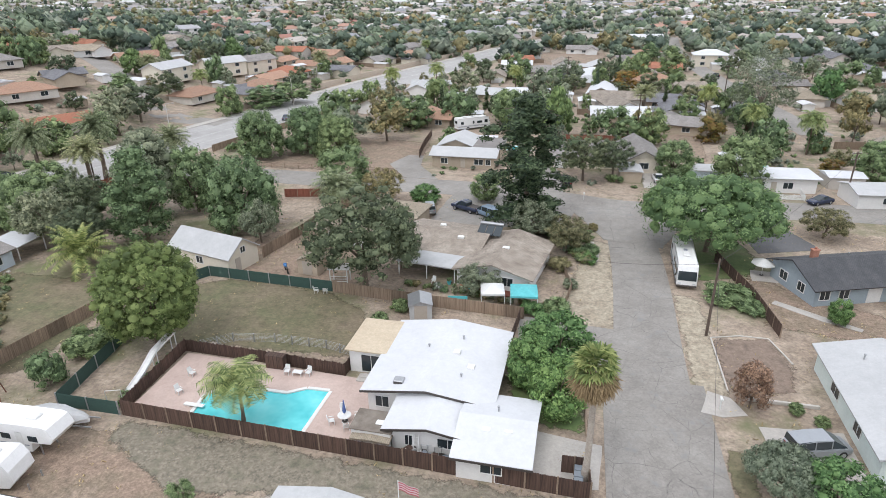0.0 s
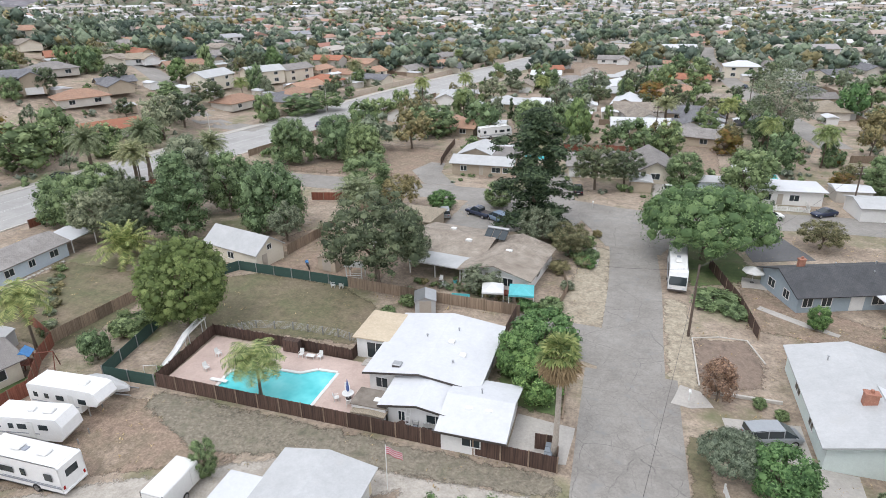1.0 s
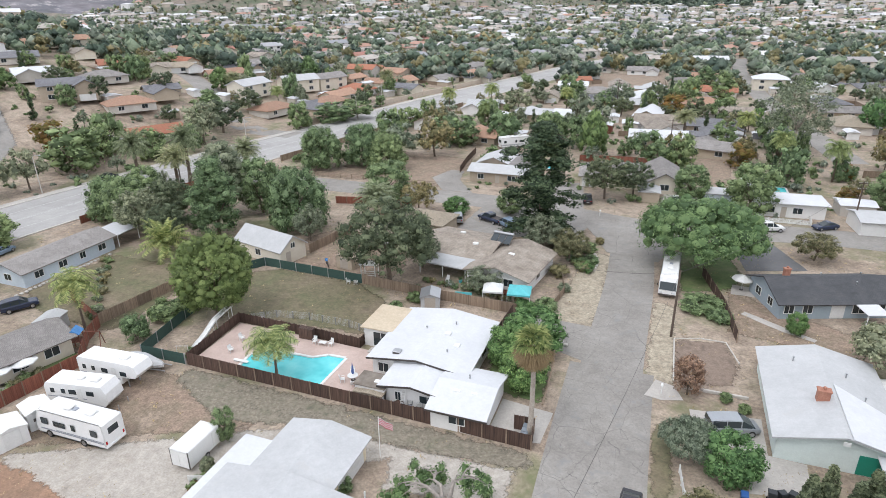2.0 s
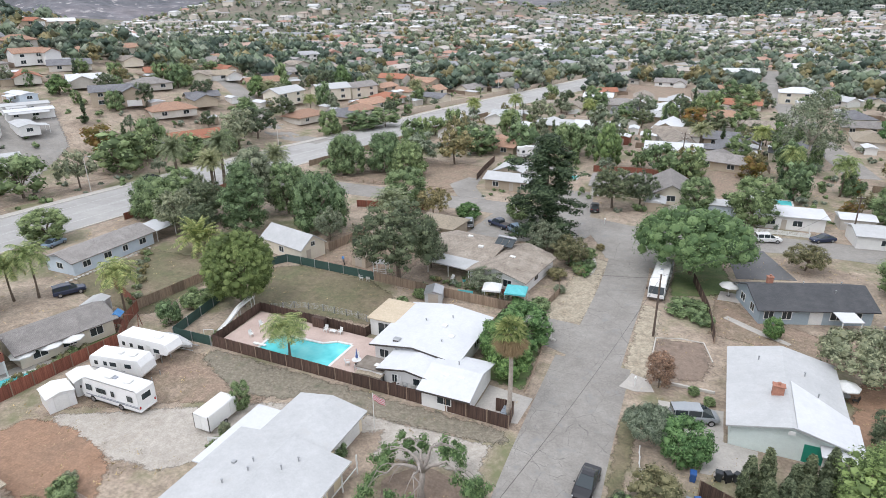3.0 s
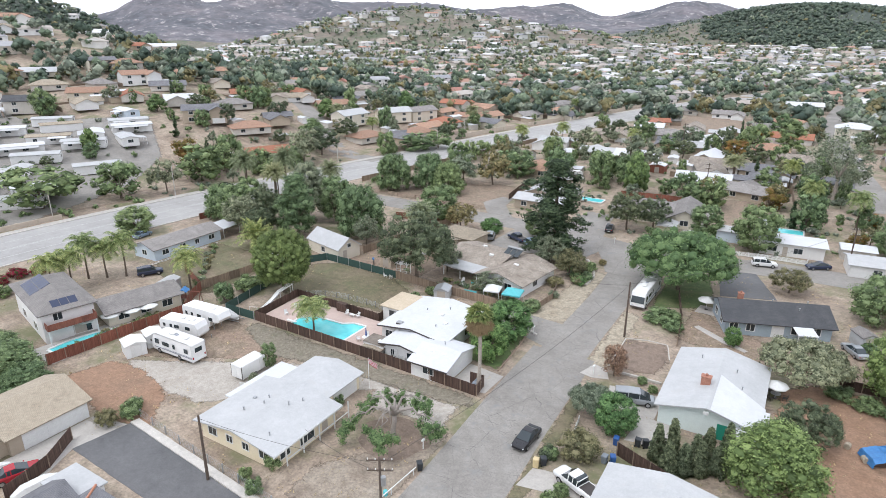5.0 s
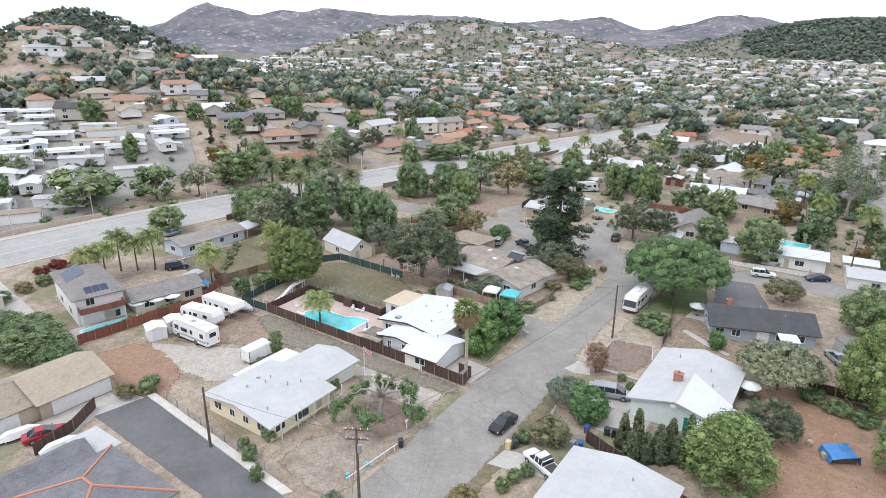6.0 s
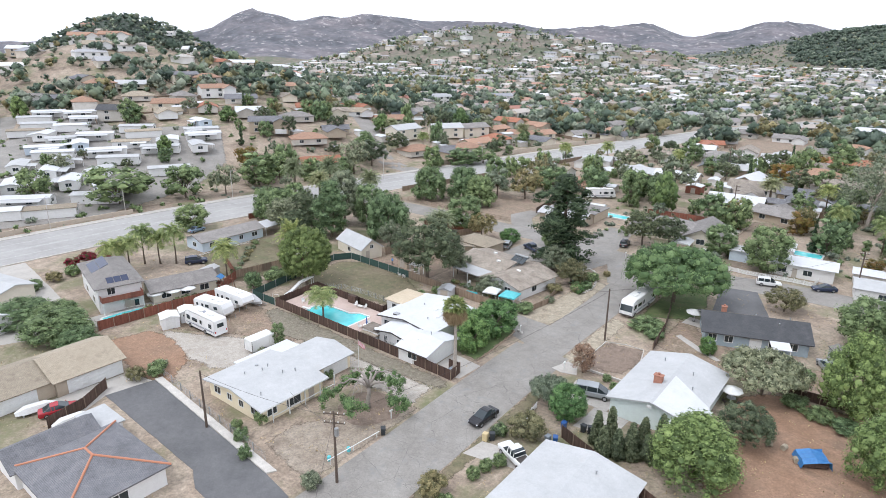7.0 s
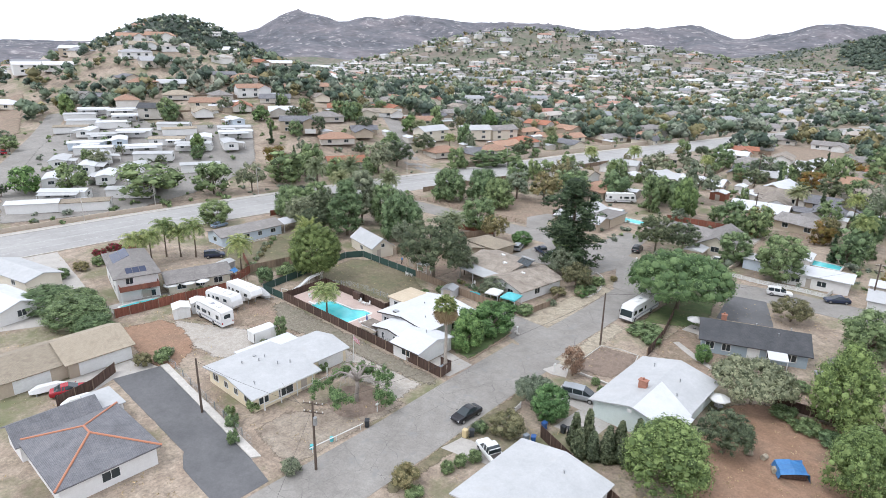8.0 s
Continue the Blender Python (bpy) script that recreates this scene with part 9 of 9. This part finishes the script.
part("seat", Geo().box(-0.14, -0.7, 0.72, 0.14, 0.02, 0.84, 0.04), M["dark_trim"], mc)
part("fairing", Geo().box(-0.22, 0.5, 0.6, 0.22, 0.8, 1.1, 0.08), M["blue_tarp"], mc)
for yy in (-0.65, 0.7):
    w_ = part("wheel", Geo().tube([(-0.06, yy, 0.31), (0.06, yy, 0.31)], 0.31, 16), M["tyre"], mc)
# east side
parasol("white octagonal parasol over a garden table", 32.9, 19.6, 0, 1.4, 2.4)
round_table("round table under the white parasol", 32.9, 19.7, 0, 0.6, "steel")
for k in range(3):
    chair("dark garden chair under the white parasol", 32.9 + 1.1 * math.cos(k * 2.1), 19.6 + 1.1 * math.sin(k * 2.1), math.degrees(k * 2.1) - 90, 0, "dark_trim")
parasol("beige parasol beside the grey-blue house", 20.8, 43.6, 0, 1.5, 2.3, "white_cloth")
patch("pavement_patio", [(19.4, 41.6), (22.4, 41.6), (22.6, 44.8), (19.6, 45.0)], 0.05, M["concrete"], "round concrete patio", "patio", 0.2)
patch("pavement_path", [(20.8, 36.5), (25.5, 33.2), (28.6, 31.2), (28.2, 30.6), (24.8, 32.2), (20.2, 35.6)], 0.05, M["concrete"], "pale stepping path", "path", 0.1)
tp = thing("covered_woodpile", "log pile under a bright blue tarpaulin", "woodpile", "", 43.8, 11.6, 0, 30)
part("logs", Geo().box(-1.5, -1.0, 0, 1.5, 1.0, 0.9, 0.2), M["brown_fence"], tp)
part("tarpaulin", Geo().loft([[(-1.7, yy, 0.15), (-1.5, yy, 1.0 + dz), (0, yy, 1.3 + dz), (1.5, yy, 0.95 - dz), (1.7, yy, 0.1)] for yy, dz in ((-1.3, -0.25), (-0.6, 0.05), (0.4, -0.06), (1.2, 0.02), (1.4, -0.3))], False, False), M["blue_tarp"], tp)
for k in range(5):
    o = thing("hay_bale", "round dry bale on bare dirt", "bale", "", 37.5 + 1.6 * k, 14 - 1.1 * (k % 2) - 0.7 * k, 0, 37 * k)
    part("bale", Geo().tube([(-0.35, 0, 0.33), (0.35, 0, 0.33)], 0.34, 12), M["straw"], o)
fz = thing("front_step_edging", "low pale concrete edging round a gravel garden", "edging", "")
part("edge", Geo().tube([(12.1, 16.4, 0.06), (12.0, 26.0, 0.06), (15, 27.0, 0.06), (18.0, 27.0, 0.06), (19.2, 22.4, 0.06)], 0.09, 6), M["kerb"], fz)
pth = thing("garden_wall", "low pale garden wall with planting", "garden wall", "")
part("wall", Geo().box(13.2, 15.2, 0, 19.6, 15.45, 0.35, 0.03), M["kerb"], pth)
patch("driveway_mint_house", [(14.2, 7.0), (20.6, 6.6), (20.6, 12.2), (13.8, 11.6)], 0.035, M["concrete"], "pale concrete front drive", "driveway", 0.1)
patch("pavement_mint_side", [(18.6, 1.0), (23.6, 1.6), (23.8, 6.5), (19.0, 6.7)], 0.04, M["concrete"], "pale concrete side yard", "driveway", 0.1)
patch("driveway_pickup", [(11.0, -12.4), (19.2, -10.6), (19.2, -7.8), (11.4, -9.0)], 0.035, M["concrete"], "pale concrete drive", "driveway", 0.15)
# west side
for px, py in ((-60.0, -12.3), (-58.9, -9.4), (-58.0, -7.0), (-61.6, -15.4)):
    parasol("white parasol beside the curved pool", px, py, 0.1, 1.5, 2.3)
ps = thing("play_tower", "wooden play tower with a blue roof and teal slide", "play tower", "", -57.4, -0.6, 0, 30)
for sx in (-0.6, 0.6):
    for sy in (-0.6, 0.6):
        part("post", Geo().box(sx - 0.06, sy - 0.06, 0, sx + 0.06, sy + 0.06, 2.4), M["red_fence"], ps)
part("platform", Geo().box(-0.7, -0.7, 1.2, 0.7, 0.7, 1.3), M["red_fence"], ps)
part("roof", Geo().add([(-0.8, -0.8, 2.3), (0.8, -0.8, 2.3), (0.8, 0.8, 2.3), (-0.8, 0.8, 2.3), (0, -0.8, 2.95), (0, 0.8, 2.95)], [(0, 4, 5, 3), (1, 2, 5, 4), (0, 1, 4), (2, 3, 5)]), M["blue_tarp"], ps)
part("slide", Geo().loft([[(xx, -0.25, zz), (xx, 0.25, zz), (xx, 0.25, zz + 0.2), (xx, 0.2, zz + 0.04), (xx, -0.2, zz + 0.04), (xx, -0.25, zz + 0.2)] for xx, zz in ((-0.7, 1.25), (-1.4, 0.8), (-2.1, 0.3), (-2.6, 0.2))]), M["teal_cloth"], ps)
part("swing_beam", Geo().tube([(0.6, 0, 2.2), (2.8, 0, 2.2)], 0.06, 6).tube([(2.8, 0, 2.2), (2.8, -0.8, 0)], 0.05, 6).tube([(2.8, 0, 2.2), (2.8, 0.8, 0)], 0.05, 6), M["red_fence"], ps)
for bx, by, br, bl in ((-37.4, -40.4, 10, 4.6), (-31.0, -38.6, 5, 4.4)):
    o = thing("covered_boat", "long narrow boat under a white cover", "boat", "", bx, by, 0, -br)
    part("cover", Geo().loft([[(-ww, yy, 0.4), (-ww * 0.6, yy, zz), (ww * 0.6, yy, zz), (ww, yy, 0.4)] for yy, ww, zz in ((-bl / 2, 0.4, 0.7), (-bl / 4, 0.8, 1.15), (bl / 4, 0.8, 1.1), (bl / 2, 0.3, 0.7))]), M["white_cloth"], o, "white boat cover")
    part("cradle", Geo().box(-0.6, -bl / 3, 0, 0.6, -bl / 3 + 0.15, 0.45).box(-0.6, bl / 3, 0, 0.6, bl / 3 + 0.15, 0.45), M["steel"], o)
for k in range(7):
    o = thing("potted_plant", "small plant in a pot on gravel", "potted plant", "pots by the driveway", -27.3 + 0.5 * math.sin(k * 3), -15.2 + 0.55 * k, 0)
    part("pot", Geo().tube([(0, 0, 0), (0, 0, 0.35)], [0.14, 0.2], 10), M["brick"], o)
    v_, f_, _ = leaf_cloud(np.random.default_rng(k), np.array([(0, 0, 0.55)]), np.array([0.3]), 60, 0.16)
    part("leaves", raw_mesh("leaves", v_, f_, M["lf_green"]), None, o)
bn = thing("garden_bench", "white slatted bench beside a young tree", "bench", "", -27.4, -14.0, 0, 200)
part("seat", Geo().box(-0.75, -0.25, 0.4, 0.75, 0.25, 0.46, 0.02), M["plastic_white"], bn)
part("backrest", Geo().box(-0.75, 0.2, 0.46, 0.75, 0.27, 0.95, 0.02), M["plastic_white"], bn)
for sx in (-0.65, 0.65):
    part("leg", Geo().box(sx - 0.04, -0.24, 0, sx + 0.04, 0.26, 0.42), M["plastic_white"], bn)
plant("grey_bush", -27.4, -12.6, 1.8, 1.6)
# porch posts of the yellow house and dark fascia of the white one
po = thing("porch_rail", "white porch posts and rail along the yellow house", "porch", "", -11.55, -18.5)
for k in range(5):
    part("post", Geo().box(-0.06, -4 + 2.6 * k - 0.06, 0, 0.06, -4 + 2.6 * k + 0.06, 2.3), M["trim"], po)
part("rail", Geo().box(-0.04, -4, 0.8, 0.04, 6.4, 0.9), M["trim"], po)


# ---- the old leaning tree with bare arching limbs ----
def arching_tree(x, y):
    root = thing("arching_tree", "old tree with bare pale arching limbs and a ring of foliage", "tree", "", x, y, 0)
    rg = np.random.default_rng(21)
    g = Geo().tube([(0, 0, -0.2), (-0.1, 0.1, 1.2), (0.1, 0.2, 2.4), (0.2, 0.1, 3.7)], [0.46, 0.36, 0.33, 0.3], 9)
    c, r = [], []
    heads = (0.1, 1.1, 2.1, 2.9, 3.7, 4.9)
    for k, a in enumerate(heads):
        l = (5.2, 4.4, 5.6, 4.8, 5.8, 4.6, 5.3)[k]
        top = (5.0, 5.7, 4.7, 5.5, 4.9, 5.9, 5.2)[k]
        pts = []
        for j, t in enumerate(np.linspace(0, 1, 7)):
            b = a + (0.0, 0.15, -0.05, 0.22, 0.02, 0.2, 0.1)[(j + k) % 7] * min(1, 3 * t)
            zz = 3.5 + (top - 3.5) * math.sin(math.pi * min(0.5, t * 1.25)) - 2.6 * max(0, t - 0.35) ** 1.6 + 0.14 * rg.normal() * t
            pts.append((0.2 + l * t * math.cos(b), 0.1 + l * t * math.sin(b), zz))
        g.tube(pts, [0.25, 0.2, 0.16, 0.13, 0.1, 0.07, 0.04], 7)
        ends = [pts[-1]]
        for j, (i0, side) in enumerate(((2, 0.5), (3, -0.45), (4, 0.35))):
            p = pts[i0]
            ln = 1.9 + 0.8 * rg.random()
            q = [p]
            for t in (0.35, 0.7, 1.0):
                q.append((p[0] + ln * t * math.cos(a + side), p[1] + ln * t * math.sin(a + side), p[2] + 0.5 * t - 1.7 * t * t + 0.1 * rg.normal()))
            g.tube(q, [0.07, 0.055, 0.04, 0.02], 5)
            ends.append(q[-1])
        for p in ends:
            for j in range(4 if p is not ends[0] else 6):
                f = 1.14 + 0.1 * rg.normal()
                c.append((p[0] * f + 0.45 * rg.normal(), p[1] * f + 0.45 * rg.normal(), max(0.6, p[2] - 0.2 - 1.9 * rg.random())))
                r.append(0.45 + 0.3 * rg.random())
    part("disc", Geo().add([(5.0 * (1 + 0.07 * math.sin(3 * q) + 0.05 * math.sin(7 * q)) * math.cos(q), 4.6 * (1 + 0.06 * math.sin(4 * q)) * math.sin(q), 0.045) for q in np.linspace(0, 2 * math.pi, 40, False)], [tuple(range(40))]), M["litter_ground"], root, "dark leaf litter under the tree")
    part("trunk", g, M["old_bark"], root, smooth=True)
    v, f, ns = leaf_cloud(rg, np.array(c), np.array(r), 9000, 0.22, 1.0, 0.6, 0.4)
    part("crown", raw_mesh("crown", v, f, M["lf_fresh"], ns), None, root)

    root.matrix_basis = root.matrix_basis @ Matrix.Diagonal((0.84, 0.84, 0.9, 1))


arching_tree(-4.5, -12.6)

box = thing("storage_shed", "low white storage shed with a flat brown roof", "shed", "", -18.1, 2.8)
part("wall", Geo().box(-1.7, -1.2, 0, 1.7, 1.2, 2.0, 0.03), M["white_wall"], box)
part("roof", Geo().box(-1.85, -1.35, 2.004, 1.85, 1.35, 2.13, 0.03), M["brown_shingle"], box)
part("roof_hatch", Geo().box(0.2, -0.5, 2.13, 0.9, 0.1, 2.22, 0.03), M["trim"], box)
for k in range(4):
    o = thing("folded_chair", "white folded pool chair stored against the house", "chair", "stored chairs", -13.6 + 0.55 * k, 2.0 + 0.1 * (k % 2), 0, 10 * k)
    part("seat", Geo().box(-0.25, -0.05, 0.1, 0.25, 0.05, 1.0, 0.02), M["plastic_white"], o)
    part("frame", Geo().tube([(-0.28, 0.1, 0), (-0.28, -0.1, 1.15), (0.28, -0.1, 1.15), (0.28, 0.1, 0)], 0.025, 5), M["steel"], o)
for k in range(5):
    o = thing("stored_tub", "dark plastic tub among stored things by the house", "tub", "stored tubs", -15.4 + 0.45 * k, 1.4 + 0.35 * ((k * 2) % 3), 0, 25 * k)
    part("tub", Geo().tube([(0, 0, 0), (0, 0, 0.55 + 0.12 * (k % 3))], [0.22, 0.28], 10), M["dark_trim"], o)

# large houses on the knoll
for hx, hy, hr, st, roof in ((-388, 140, 52, 2, "orange_tile"), (-400, 126, 58, 2, "orange_tile"), (-362, 118, 50, 1, "tan_shingle")):
    o = far_house(roof, 2, hx, hy, hr, st)
    o.matrix_basis = Matrix.Translation((0, 0, -1.2)) @ o.matrix_basis @ Matrix.Diagonal((1.15, 1.1, 1.2, 1))


# ---- dry tufts and litter on the open ground ----
def tufts(name, count, area, colour, label, size, seed):
    rg = np.random.default_rng(seed)
    V, F = [], []
    while len(F) < count * 5:
        x, y = area[0] + (area[1] - area[0]) * rg.random(), area[2] + (area[3] - area[2]) * rg.random()
        if noise.noise((x * 0.12, y * 0.12, seed)) < -0.05 or not open_ground(x, y, -2.5):
            continue
        if abs(x - 5.6) < 5.6 or near_line(CROSS, x, y, 5.0) or (-42 < x < -16 and 1 < y < 11.5) or (-35 < x < 1 and -37 < y < -26):
            continue
        if near_line(ART, x, y, 11.5):
            continue
        for k in range(5):
            a = rg.random() * 2 * math.pi
            s = size * (0.5 + rg.random())
            bx, by = x + rg.normal() * size, y + rg.normal() * size
            o = len(V)
            V += [(bx - 0.3 * s * math.sin(a), by + 0.3 * s * math.cos(a), 0.0), (bx + 0.3 * s * math.sin(a), by - 0.3 * s * math.cos(a), 0.0), (bx + s * math.cos(a), by + s * math.sin(a), 0.03 + s * 0.4)]
            F.append((o, o + 1, o + 2))
    tagged(new(name, raw_mesh(name, np.array(V), F, M[colour])), label, "grass", kind="stuff")


M["lf_straw"] = foliage("dry_grass_blades", [(0.24, 0.19, 0.115), (0.34, 0.28, 0.18), (0.46, 0.385, 0.26)])
M["lf_weed"] = foliage("dull_weeds", [(0.16, 0.155, 0.085), (0.21, 0.195, 0.115), (0.27, 0.23, 0.145)])
M["lf_litter"] = foliage("dark_leaf_litter", [(0.15, 0.11, 0.075), (0.20, 0.15, 0.105), (0.25, 0.19, 0.135)])
tufts("dry_grass", 5200, (-62, 60, -46, 75), "lf_straw", "scattered tufts of dry straw-coloured grass", 0.11, 3)
tufts("far_dry_grass", 2600, (-150, 60, -60, 130), "lf_straw", "dry grass on open lots", 0.2, 13)
ed = thing("timber_edging", "low weathered timber edging beside the side lawn", "edging", "")
part("board", Geo().tube([(-0.7, 7.2, 0.1), (-0.9, 11, 0.1), (-1.2, 16, 0.1), (-1.7, 19.6, 0.1), (-3.4, 20.2, 0.1)], 0.13, 6), M["grey_fence"], ed)
for px, py in ((-0.5, 19.9), (-1.2, 20.3)):
    o = thing("landscape_stone", "rounded pale stone by the street edge", "stone", "", px, py)
    part("stone", Geo().box(-0.3, -0.25, -0.05, 0.3, 0.25, 0.35, 0.12), M["kerb"], o)
ge = thing("garden_edging", "curved edging of pale stones round a corner garden", "edging", "")
for k in range(26):
    t = k / 25
    ex, ey = -0.2 - 6.5 * t * t + 0.3 * math.sin(9 * t), 43.5 + 13.5 * math.sin(t * 1.5)
    part("stone", Geo().box(ex - 0.22, ey - 0.2, 0, ex + 0.22, ey + 0.2, 0.22 + 0.06 * (k % 3), 0.07), M["kerb"], ge)
bed = thing("planting_bed_edging", "rows of pale stones in a front garden", "edging", "")
for k in range(24):
    part("stone", Geo().box(-79.2 + 0.1 * (k % 3), 7 + 0.72 * k, 0, -78.7 + 0.1 * (k % 3), 7.45 + 0.72 * k, 0.25, 0.07), M["kerb"], bed)
